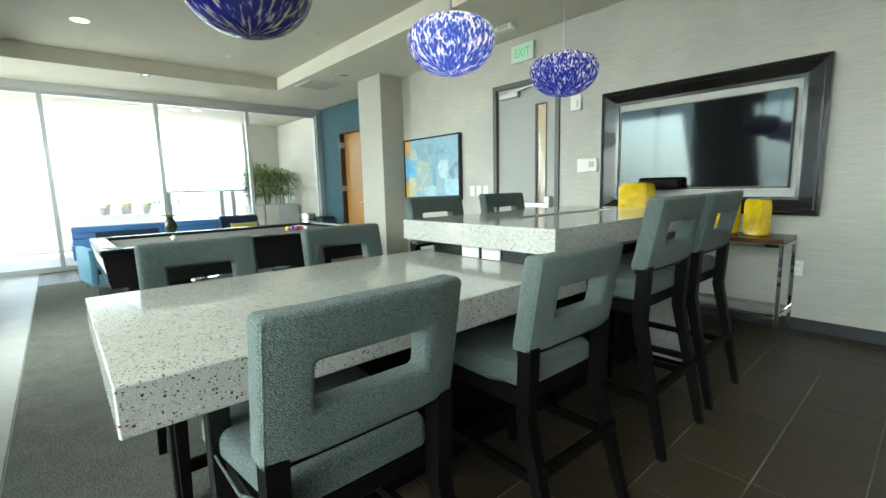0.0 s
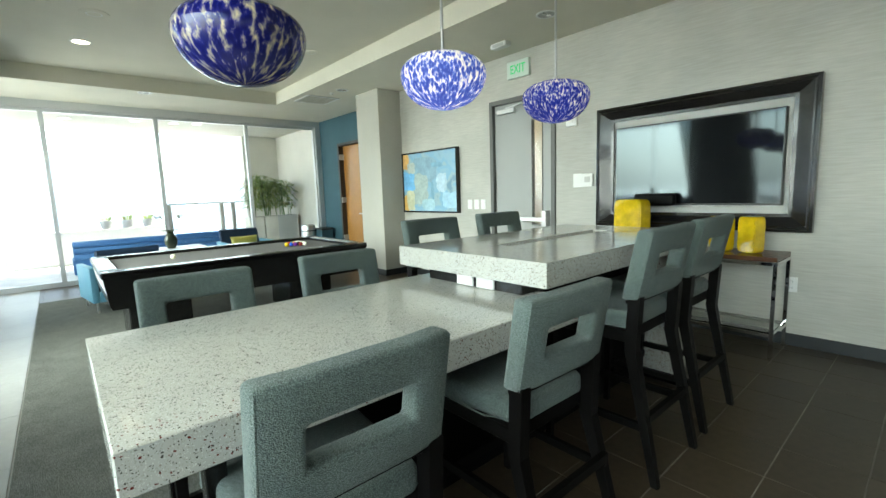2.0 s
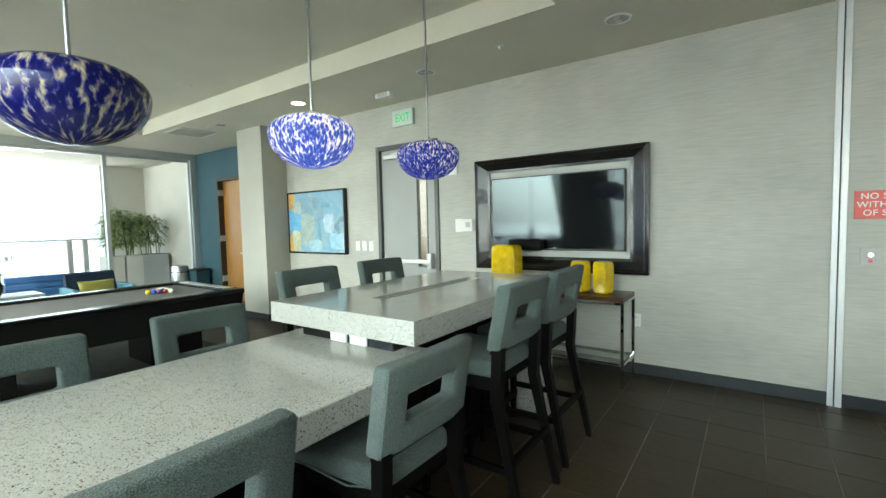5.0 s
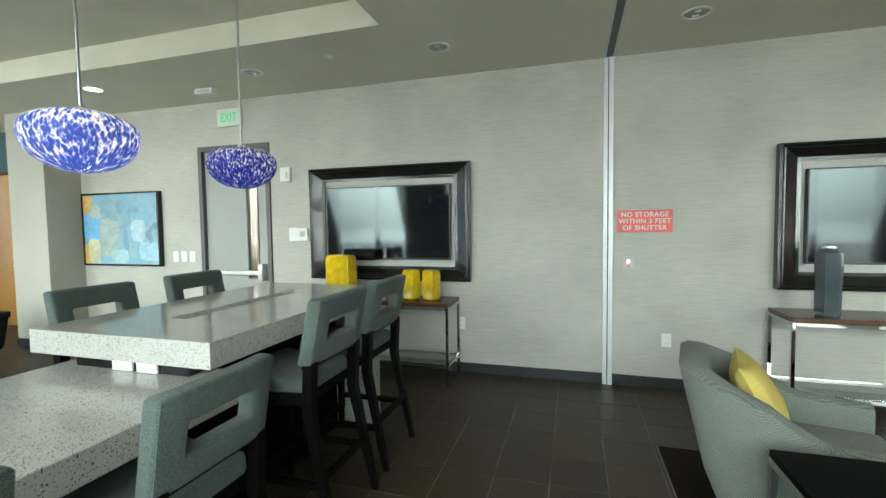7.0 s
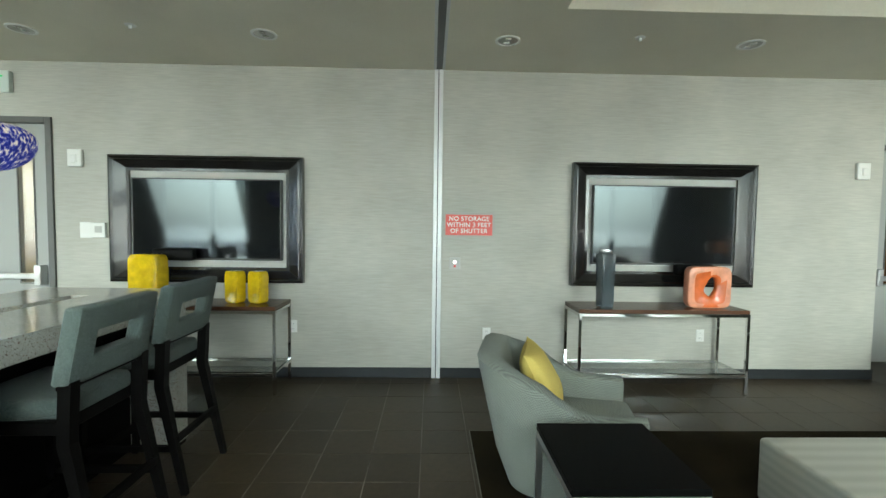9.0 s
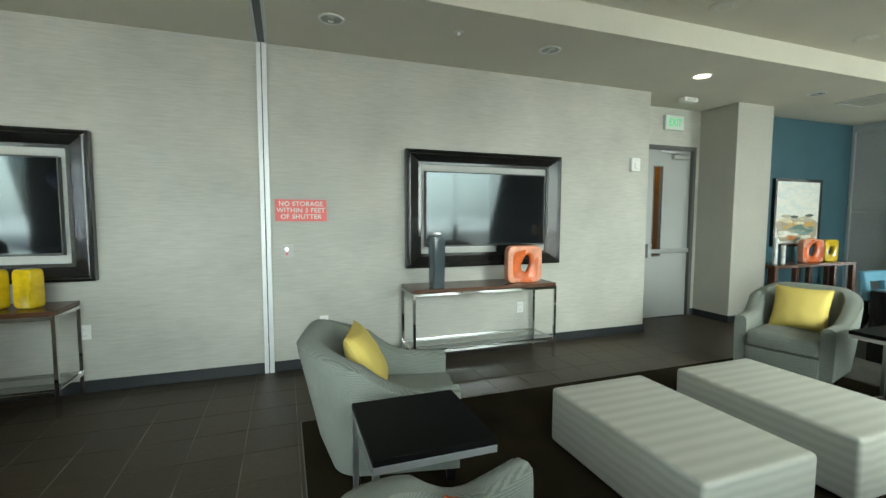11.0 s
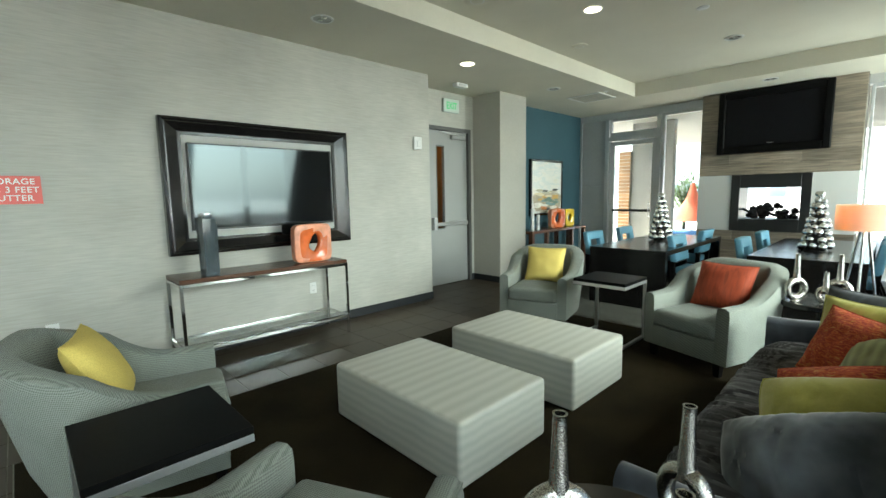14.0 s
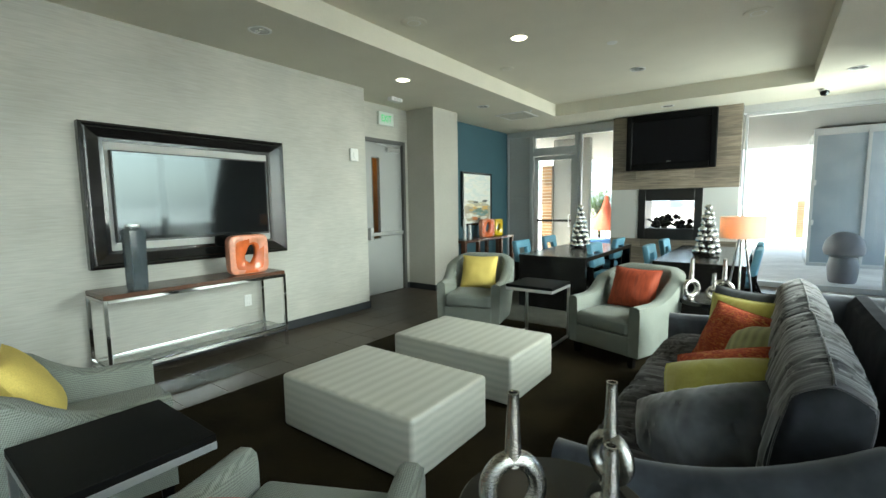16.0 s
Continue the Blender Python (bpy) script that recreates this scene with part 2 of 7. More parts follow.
def spotted_glass(name, blue, inner, fineness, share, lift, fleck=(0.9, 0.87, 0.78)):
    """Blown glass: milky streaks and spots in cobalt blue, lit through where a lamp burns inside."""
    m = bpy.data.materials.new(name)
    m.use_nodes = True
    n, l = m.node_tree.nodes, m.node_tree.links
    b = n["Principled BSDF"]
    tex = n.new("ShaderNodeTexCoord")
    flat = n.new("ShaderNodeVectorMath")
    flat.operation = 'MULTIPLY'
    flat.inputs[1].default_value = (1, 1, 0)
    l.new(tex.outputs["Object"], flat.inputs[0])
    spoke = n.new("ShaderNodeVectorMath")  # blown streaks run from the crown to the foot
    spoke.operation = 'NORMALIZE'
    l.new(flat.outputs[0], spoke.inputs[0])
    mapping = n.new("ShaderNodeVectorMath")
    mapping.operation = 'MULTIPLY_ADD'
    mapping.inputs[1].default_value = (0.17, 0.17, 0)
    l.new(spoke.outputs[0], mapping.inputs[0])
    squash = n.new("ShaderNodeVectorMath")
    squash.operation = 'MULTIPLY'
    squash.inputs[1].default_value = (0.25, 0.25, 0.6)
    l.new(tex.outputs["Object"], squash.inputs[0])
    l.new(squash.outputs[0], mapping.inputs[2])
    height = n.new("ShaderNodeSeparateXYZ")
    l.new(tex.outputs["Object"], height.inputs[0])
    nt = n.new("ShaderNodeTexNoise")
    nt.inputs["Scale"].default_value = fineness
    nt.inputs["Detail"].default_value = 6
    nt.inputs["Roughness"].default_value = 0.72
    nt.inputs["Distortion"].default_value = 0.4
    l.new(mapping.outputs[0], nt.inputs["Vector"])
    cells = n.new("ShaderNodeTexVoronoi")
    cells.inputs["Scale"].default_value = fineness * 1.25
    l.new(mapping.outputs[0], cells.inputs["Vector"])
    blend = n.new("ShaderNodeMath")
    blend.operation = 'MULTIPLY_ADD'
    l.new(cells.outputs["Distance"], blend.inputs[0])
    blend.inputs[1].default_value = 0.42
    l.new(nt.outputs["Fac"], blend.inputs[2])
    shift = n.new("ShaderNodeMath")
    shift.operation = 'SUBTRACT'
    shift.inputs[1].default_value = 0.23
    l.new(blend.outputs[0], shift.inputs[0])
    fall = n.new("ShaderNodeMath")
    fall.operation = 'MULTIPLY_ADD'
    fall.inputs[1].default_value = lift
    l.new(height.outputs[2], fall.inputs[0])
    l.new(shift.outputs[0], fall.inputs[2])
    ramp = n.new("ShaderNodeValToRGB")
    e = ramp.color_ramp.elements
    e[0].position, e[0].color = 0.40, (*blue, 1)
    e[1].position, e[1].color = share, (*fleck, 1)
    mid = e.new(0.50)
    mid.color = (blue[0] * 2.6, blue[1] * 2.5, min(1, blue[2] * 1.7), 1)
    l.new(fall.outputs[0], ramp.inputs[0])
    l.new(ramp.outputs[0], b.inputs["Base Color"])
    b.inputs["Roughness"].default_value = 0.06
    trans = n.new("ShaderNodeBsdfTranslucent")
    l.new(ramp.outputs[0], trans.inputs["Color"])
    mix = n.new("ShaderNodeMixShader")
    mix.inputs[0].default_value = 0.5 if inner else 0.25
    l.new(b.outputs[0], mix.inputs[1])
    l.new(trans.outputs[0], mix.inputs[2])
    l.new(mix.outputs[0], n["Material Output"].inputs["Surface"])
    return m


WALLPAPER = material("grasscloth_wallpaper", (0.40, 0.39, 0.342), 0.55, grain=0.08, scale=6, stretch=(1, 1, 16), bump=0.25, blotch=0.10, blotch_scale=1.6, spec=0.55)
PAINT = material("ceiling_paint", (0.64, 0.61, 0.505), 0.85, grain=0.02, scale=60, bump=0.05, blotch=0.03)
COLUMN = material("column_paint", (0.40, 0.385, 0.332), 0.8, grain=0.03, scale=40, blotch=0.04)
BLUE_PAINT = material("teal_wall_paint", (0.034, 0.09, 0.112), 0.75, grain=0.03, scale=50, blotch=0.06)
WHITE = material("white_plastic", (0.68, 0.68, 0.65), 0.4, blotch=0.02)
BASE = material("rubber_baseboard", (0.011, 0.0135, 0.016), 0.5, blotch=0.1)
GROUT = material("floor_grout", (0.14, 0.128, 0.108), 0.9, grain=0.4, scale=4, blotch=0.85, blotch_scale=1.6)
TILE = material("brown_porcelain_tile", (0.047, 0.0345, 0.0225), 0.36, grain=0.15, scale=25, bump=0.06, blotch=0.22, blotch_scale=1.5, random_tint=0.16, rough_var=0.06, spec=0.2)
PALE_TILE = material("pale_porcelain_tile", (0.25, 0.243, 0.22), 0.4, grain=0.05, scale=20, blotch=0.07, random_tint=0.04)
CARPET = material("grey_carpet", (0.092, 0.093, 0.081), 0.95, grain=0.35, scale=220, bump=0.8, blotch=0.1, blotch_scale=6, spec=0.1, stretch=(1, 0.25, 1))
RUG = material("dark_brown_carpet", (0.0175, 0.0125, 0.0057), 0.95, grain=0.4, scale=160, bump=0.8, blotch=0.35, blotch_scale=2.2, spec=0.1)
FABRIC = weave("sage_tweed", (0.062, 0.081, 0.073), (0.205, 0.258, 0.236), 0.0032, 1.0)
CHAIR_FABRIC = basket("grey_green_woven_cloth", (0.114, 0.124, 0.107), (0.240, 0.258, 0.226), 0.0105)
BLUE_FABRIC = material("blue_vinyl", (0.045, 0.15, 0.36), 0.55, grain=0.05, scale=80, bump=0.1)
NAVY = material("navy_fabric", (0.012, 0.032, 0.07), 0.85, grain=0.15, scale=150, bump=0.3)
SKY_FABRIC = material("light_blue_leather", (0.115, 0.29, 0.39), 0.5, grain=0.05)
ESPRESSO = material("espresso_wood", (0.003, 0.0026, 0.0024), 0.5, grain=0.2, scale=18, stretch=(8, 1, 1), bump=0.05, spec=0.1)
BLACK_WOOD = material("black_lacquered_wood", (0.006, 0.0055, 0.0055), 0.2, spec=0.45, grain=0.1, scale=12, blotch=0.1)
LAMINATE = material("matt_black_laminate", (0.005, 0.005, 0.005), 0.45, spec=0.05, grain=0.1, scale=60, blotch=0.15)
FRAME_WOOD = material("black_brown_frame", (0.010, 0.009, 0.009), 0.22, grain=0.3, scale=15, stretch=(3, 3, 3), bump=0.05, coat=0.3)
WALNUT = material("walnut_veneer", (0.0910, 0.0385, 0.0210), 0.25, grain=0.3, scale=14, stretch=(1, 8, 1))
# brown so dark because the jamb's shadow is put into it
JAMB = material("shaded_jamb_paint", (0.035, 0.027, 0.02), 0.45, blotch=0.05)
OAK = material("orange_oak_veneer", (0.36, 0.17, 0.04), 0.35, grain=0.15, scale=14, stretch=(6, 6, 0.6), blotch=0.1)
DOOR_PAINT = material("grey_door_paint", (0.30, 0.305, 0.29), 0.5, blotch=0.03)
FRAME_PAINT = material("dark_grey_door_frame", (0.085, 0.085, 0.08), 0.45, blotch=0.05)
QUARTZ = stone("speckled_quartz", (0.46, 0.452, 0.405), [(190, 0.42, (0.37, 0.362, 0.322), 0.5), (260, 0.4, (0.60, 0.60, 0.55), 0.25), (190, 0.33, (0.07, 0.06, 0.05), 0.2), (120, 0.28, (0.05, 0.04, 0.035), 0.2), (95, 0.27, (0.13, 0.02, 0.015), 0.22)], 0.1)
STEEL = material("brushed_steel", (0.55, 0.55, 0.54), 0.3, 1.0, grain=0.06, scale=60, stretch=(1, 1, 12))
SATIN_STEEL = material("satin_steel", (0.74, 0.74, 0.73), 0.42, 1.0, grain=0.05, scale=60, stretch=(1, 1, 12))
CHROME = material("polished_chrome", (0.75, 0.75, 0.74), 0.06, 1.0, blotch=0.02)
ALU = material("anodised_aluminium", (0.56, 0.57, 0.57), 0.4, 0.6, grain=0.03, scale=40)
STRIP_METAL = material("dull_bronze_strip", (0.17, 0.16, 0.135), 0.5, 0.5, grain=0.1, scale=40)
CAN = material("dark_lamp_can", (0.36, 0.355, 0.33), 0.4, 0.4, blotch=0.05)
SWITCH_GREY = material("light_grey_plastic", (0.42, 0.42, 0.40), 0.45, blotch=0.03)
SIGN_BODY = material("grey_green_sign_housing", (0.56, 0.62, 0.56), 0.4, blotch=0.03)
SILVER = hammered("hammered_silver")
BALL_SILVER = material("silver_ball", (0.72, 0.72, 0.7), 0.08, 1.0, blotch=0.03)
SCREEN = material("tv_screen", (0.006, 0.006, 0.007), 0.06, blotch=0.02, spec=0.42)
SCREEN.node_tree.nodes["Principled BSDF"].inputs["Specular Tint"].default_value = (0.80, 0.95, 1.0, 1)  # tints its reflections bluish
SATIN_SCREEN = material("satin_tv_screen", (0.006, 0.006, 0.007), 0.3, blotch=0.02, spec=0.1)
BLACK = material("black_plastic", (0.01, 0.01, 0.01), 0.35, blotch=0.05)
LINER = material("grey_frame_liner", (0.42, 0.42, 0.39), 0.6, blotch=0.04)
YELLOW = material("yellow_glazed_ceramic", (0.62, 0.42, 0.012), 0.1, grain=0.12, scale=14, bump=1.0, blotch=0.2, blotch_scale=10, coat=0.6)
ORANGE = material("orange_glazed_ceramic", (0.62, 0.13, 0.035), 0.2, blotch=0.25, blotch_scale=8, coat=0.3)
ORANGE_RIM = material("pale_orange_ceramic", (0.66, 0.26, 0.15), 0.3, blotch=0.2, blotch_scale=14)
SMOKE = glass("smoked_glass", (0.17, 0.21, 0.235), 0.08)
SMOKE.node_tree.nodes["Principled BSDF"].inputs["Transmission Weight"].default_value = 0.65
RAIL_STEEL = material("satin_zinc_rail", (0.58, 0.59, 0.585), 0.45, 0.35, grain=0.04, scale=30, stretch=(1, 1, 0.2))
GLASS = glass("window_glass", (0.97, 0.985, 0.98), 0.0, 1.3)
CLEAR = glass("shelf_glass", (0.9, 0.95, 0.93), 0.0, 1.45)
RED = material("red_sign_plastic", (0.66, 0.095, 0.08), 0.45, blotch=0.04)
GREEN = glow("exit_green", (0.05, 0.62, 0.20), 0.06)
LAMP_ON = glow("lamp_disc", (1.0, 0.88, 0.68), 1.4)
LAMP_OFF = material("lamp_reflector", (0.7, 0.7, 0.68), 0.2, 0.9, blotch=0.05)
PILLOW_YELLOW = material("yellow_linen", (0.60, 0.46, 0.12), 0.85, grain=0.12, scale=180, bump=0.4, blotch=0.06)
PILLOW_LIME = material("lime_satin", (0.42, 0.38, 0.07), 0.5, grain=0.05, scale=90, blotch=0.08, sheen=0.3)
PILLOW_ORANGE = material("burnt_orange_linen", (0.29, 0.043, 0.013), 0.8, grain=0.3, scale=40, stretch=(1, 1, 0.15), bump=0.4)
PILLOW_MIXED = patches("red_chenille", [(0.52, 0.22, 0.07), (0.46, 0.085, 0.02), (0.26, 0.025, 0.012), (0.46, 0.09, 0.022), (0.40, 0.19, 0.05)], 24, 0.9, (1, 2, 3), 0.9)
PILLOW_STRIPED = stripes("olive_striped_silk", [(0.36, 0.35, 0.16), (0.25, 0.245, 0.11)], 0.05, "X", 0.5, 1.0)
VELVET = material("grey_velvet", (0.030, 0.034, 0.042), 0.75, grain=0.3, scale=9, bump=0.6, blotch=0.55, blotch_scale=6, sheen=0.32, spec=0.2)
PILLOW_VELVET = material("slate_velvet_cushion", (0.086, 0.092, 0.103), 0.7, grain=0.25, scale=9, bump=0.5, blotch=0.5, blotch_scale=5, sheen=0.6, spec=0.25)
# the sofa's velvet with shade put into the colour
SHADED_VELVET = material("shade_darkened_velvet", (0.021, 0.0222, 0.0255), 0.8, grain=0.25, scale=9, bump=0.4, blotch=0.4, blotch_scale=5, spec=0.05)
# strong grain darkens the gathers' hollows: fold shade sits in the colour too
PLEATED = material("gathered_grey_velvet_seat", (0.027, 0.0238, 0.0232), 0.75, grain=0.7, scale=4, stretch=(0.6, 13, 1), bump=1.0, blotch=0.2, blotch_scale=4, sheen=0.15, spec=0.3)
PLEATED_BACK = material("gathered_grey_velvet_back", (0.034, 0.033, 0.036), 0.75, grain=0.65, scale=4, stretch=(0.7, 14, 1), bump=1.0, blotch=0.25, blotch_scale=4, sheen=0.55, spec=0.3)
OTTOMAN = stripes("striped_cream_satin", [(0.46, 0.46, 0.405), (0.395, 0.40, 0.35)], 0.055, "Z", 0.42, 1.5, 0.12, 0.1)
OTTOMAN_TOP = stripes("striped_cream_satin_top", [(0.47, 0.465, 0.405), (0.395, 0.39, 0.33)], 0.095, "X", 0.45, 0.8, 0.15, 0.1)
FELT = material("grey_billiard_cloth", (0.15, 0.145, 0.14), 0.95, grain=0.1, scale=200, bump=0.2, spec=0.1)
LEAF = material("leaf_green", (0.07, 0.13, 0.025), 0.5, grain=0.3, scale=30, random_tint=0.3)
BAMBOO_LEAF = patches("bamboo_leaf", [(0.34, 0.26, 0.08), (0.26, 0.32, 0.07), (0.11, 0.20, 0.05), (0.30, 0.36, 0.09)], 4, 0.5)
CONCRETE = material("terrace_concrete", (0.56, 0.55, 0.52), 0.85, grain=0.1, scale=20, bump=0.2, blotch=0.12)
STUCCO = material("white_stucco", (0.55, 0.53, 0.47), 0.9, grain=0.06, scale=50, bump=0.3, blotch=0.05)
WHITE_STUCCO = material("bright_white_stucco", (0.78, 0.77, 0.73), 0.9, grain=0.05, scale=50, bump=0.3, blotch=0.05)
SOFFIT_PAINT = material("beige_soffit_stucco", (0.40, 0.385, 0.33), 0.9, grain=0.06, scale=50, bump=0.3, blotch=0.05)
# darker copy of the stucco: the south terrace's shade is put into its colour
SHADED_STUCCO = material("shaded_stucco", (0.24, 0.235, 0.21), 0.9, grain=0.06, scale=50, bump=0.3, blotch=0.05)
BRICK = material("tan_brick", (0.30, 0.18, 0.095), 0.85, grain=0.2, scale=30, bump=0.3, random_tint=0.25)
STONE_WOOD = material("wood_look_stone", (0.25, 0.205, 0.155), 0.55, grain=0.35, scale=3, stretch=(1, 1, 16), blotch=0.18, random_tint=0.25)
# distance haze is mixed into these two colours, pale and bluish
FARGLASS = material("haze_tinted_far_glass", (0.40, 0.50, 0.56), 0.25, blotch=0.1)
FARWALL = material("haze_tinted_far_wall", (0.56, 0.60, 0.63), 0.8, blotch=0.05)
GREY_PANEL = material("grey_wall_panel", (0.40, 0.405, 0.395), 0.55, grain=0.04, blotch=0.05)


# ---- building helpers ----
def box(bm, lo, hi, bevel=0.0, seg=2):
    """A box from corner to corner, its edges rounded by bevel."""
    lo, hi = Vector(lo), Vector(hi)
    made = bmesh.ops.create_cube(bm, size=1, matrix=Matrix.Translation((lo + hi) / 2) @ Matrix.Diagonal((*(hi - lo), 1)))
    if bevel:
        edges = list({e for v in made["verts"] for e in v.link_edges})
        bmesh.ops.bevel(bm, geom=edges, offset=bevel, segments=seg, profile=0.5, affect='EDGES')
    return bm


def rod(bm, a, b, r, r2=None, seg=12):
    """A round bar from a to b."""
    a, b = Vector(a), Vector(b)
    turn = (b - a).to_track_quat("Z", "Y").to_matrix().to_4x4()
    bmesh.ops.create_cone(bm, cap_ends=True, segments=seg, radius1=r, radius2=r if r2 is None else r2, depth=(b - a).length, matrix=Matrix.Translation((a + b) / 2) @ turn)
    return bm


def bar(bm, a, b, w, d, w2=None, d2=None):
    """A square bar from a to b, tapering from w x d to w2 x d2, with its sides along x and y."""
    a, b = Vector(a), Vector(b)
    w2, d2 = w2 or w, d2 or d
    rings = [[bm.verts.new(p + Vector((sx * ww / 2, sy * dd / 2, 0))) for sx, sy in ((-1, -1), (1, -1), (1, 1), (-1, 1))] for p, ww, dd in ((a, w, d), (b, w2, d2))]
    for i in range(4):
        bm.faces.new((rings[0][i], rings[0][(i + 1) % 4], rings[1][(i + 1) % 4], rings[1][i]))
    bm.faces.new(rings[0][::-1])
    bm.faces.new(rings[1])
    bmesh.ops.recalc_face_normals(bm, faces=bm.faces)
    return bm


def lathe(bm, profile, seg=24, at=(0, 0, 0)):
    """A turned shape from (radius, height) pairs."""
    at = Vector(at)
    rings = []
    for r, z in profile:
        if r < 1e-5:
            rings.append([bm.verts.new(at + Vector((0, 0, z)))])
        else:
            rings.append([bm.verts.new(at + Vector((r * math.cos(2 * math.pi * i / seg), r * math.sin(2 * math.pi * i / seg), z))) for i in range(seg)])
    for a, b in zip(rings, rings[1:]):
        for i in range(seg):
            j = (i + 1) % seg
            quad = [a[i % len(a)], a[j % len(a)], b[j % len(b)], b[i % len(b)]]
            quad = [v for k, v in enumerate(quad) if v not in quad[:k]]
            if len(quad) > 2:
                bm.faces.new(quad)
    bmesh.ops.recalc_face_normals(bm, faces=bm.faces)
    return bm


def loft(bm, rings, closed_ring=True, caps=True):
    """A skin over rings of points, all with the same count."""
    vs = [[bm.verts.new(p) for p in ring] for ring in rings]
    n = len(vs[0])
    for a, b in zip(vs, vs[1:]):
        for i in range(n if closed_ring else n - 1):
            bm.faces.new((a[i], a[(i + 1) % n], b[(i + 1) % n], b[i]))
    if caps and closed_ring:
        bm.faces.new(vs[0][::-1])
        bm.faces.new(vs[-1])
    bmesh.ops.recalc_face_normals(bm, faces=bm.faces)
    return bm


def tube(bm, points, radius, seg=10, closed=False):
    """A round tube along points; radius is one number or one for each point."""
    pts = [Vector(p) for p in points]
    rings = []
    n = len(pts)
    side = None
    for i, p in enumerate(pts):
        a, b = (pts[i - 1], pts[(i + 1) % n]) if closed else (pts[max(i - 1, 0)], pts[min(i + 1, n - 1)])
        way = (b - a).normalized()
        if side is None:
            side = way.orthogonal().normalized()
        side = (side - way * side.dot(way)).normalized()
        up = way.cross(side)
        r = radius[i] if isinstance(radius, (list, tuple)) else radius
        rings.append([p + r * (math.cos(2 * math.pi * k / seg) * side + math.sin(2 * math.pi * k / seg) * up) for k in range(seg)])
    if closed:
        rings.append(rings[0])
    return loft(bm, rings, True, not closed)


def pillow_mesh(w, h, thick, n=18, sag=0.0, gather=0.0, rounding=0.0):
    """A scatter cushion standing on its lower edge in the x-z plane, faces to -y and +y, corners drawn out."""
    bm = bmesh.new()
    grid = {}
    for side in (-1, 1):
        for i in range(n + 1):
            for j in range(n + 1):
                u, v = 2 * i / n - 1, 2 * j / n - 1
                edge = max(abs(u), abs(v)) > 0.999
                if side == 1 and edge:
                    grid[side, i, j] = grid[-1, i, j]
                    continue
                pinch = 1 - (0.07 * (1 - v * v) * u * u if not rounding else rounding * v ** 4)
                pinch2 = 1 - (0.07 * (1 - u * u) * v * v if not rounding else rounding * u ** 4)
                swell = (max(0, 1 - u * u) * max(0, 1 - v * v)) ** (0.6 if 0 < gather < 0.008 else 0.42)
                wrinkle = 0.035 * noise.noise(Vector((u * 2.2, v * 2.2, side * 3 + w * 7)))
                fold = gather * (1 - 2.2 * abs(noise.noise(Vector((u * w / 0.062 + 0.9 * noise.noise(Vector((u * 3, v * 3, w))), v * 1.3, side * 5 + w))))) * (1 if swell > 0.2 else swell * 5)
                grid[side, i, j] = bm.verts.new((u * w / 2 * pinch, side * (thick / 2 * swell * (1 + wrinkle * 3) + fold), h / 2 + v * h / 2 * pinch2 - sag * swell))
    for side in (-1, 1):
        for i in range(n):
            for j in range(n):
                q = [grid[side, i, j], grid[side, i + 1, j], grid[side, i + 1, j + 1], grid[side, i, j + 1]]
                bm.faces.new(q if side == -1 else q[::-1])
    return bm


def finish(name, bm, mat, smooth=False, angle=40):
    mesh = bpy.data.meshes.new(name)
    bm.to_mesh(mesh)
    bm.free()
    for m in mat if isinstance(mat, (list, tuple)) else [mat]:
        mesh.materials.append(m)
    if smooth:
        mesh.shade_smooth()
        mesh.set_sharp_from_angle(angle=radians(angle))
    return mesh


def part(name, bm, mat, parent, label="", smooth=False, m=None):
    """One mesh part under a thing or under a part."""
    ob = new(name, finish(name, bm, mat, smooth))
    ob.parent = parent
    if m is not None:
        ob.matrix_basis = m
    return tagged(ob, label)


def thing(name, label, category, m=None, group="", kind=""):
    """The empty at the base of a thing made of parts."""
    ob = new(name)
    ob.empty_display_size = 0.1
    if m is not None:
        ob.matrix_basis = m
    return tagged(ob, label, category, group, kind)


def solo(name, bm, mat, label, category, kind="", smooth=False, m=None, group=""):
    """A thing that is one mesh."""
    ob = new(name, finish(name, bm, mat, smooth))
    if m is not None:
        ob.matrix_basis = m
    return tagged(ob, label, category, group, kind)


def lettering(text, size, mat, parent, m, name="lettering", spacing=1.0):
    """Raised letters in the built-in font, as one mesh."""
    curve = bpy.data.curves.new(name, 'FONT')
    curve.body, curve.size, curve.extrude, curve.align_x, curve.align_y = text, size, 0.0012, 'CENTER', 'CENTER'
    curve.offset = size * 0.012
    curve.space_character = spacing
    temp = bpy.data.objects.new(name, curve)
    scene.collection.objects.link(temp)
    mesh = bpy.data.meshes.new_from_object(temp.evaluated_get(bpy.context.evaluated_depsgraph_get()))
    bpy.data.objects.remove(temp)
    mesh.materials.clear()
    mesh.materials.append(mat)
    ob = new(name, mesh)
    ob.parent = parent
    ob.matrix_basis = m
    return ob


B = bmesh.new
EAST = Matrix(((0, 0, -1, 0), (-1, 0, 0, 0), (0, 1, 0, 0), (0, 0, 0, 1)))  # a flat thing's x to -y, y to up, z to -x: hangs on the east wall

# ---- the room's plan ----
W, C, TRAY = 4.55, 3.13, 3.35
NORTH, SOUTH, WEST = 9.9, -10.45, -2.1
TEAL_N, TEAL_S, RECESS = 4.83, 4.96, 5.1  # faces of the teal walls and of the door recess
PALE = -0.41  # where the pale floor along the windows ends
STRIP = 0.338  # side of a square floor tile


def structure(name, bm, mat, label, category, smooth=False):
    return solo(name, bm, mat, label, category, "structure", smooth)


# floor bed, pale floor along the windows, carpets
bm = B()
box(bm, (WEST - 0.3, SOUTH - 0.3, -0.3), (5.6, NORTH + 0.3, -0.0025))
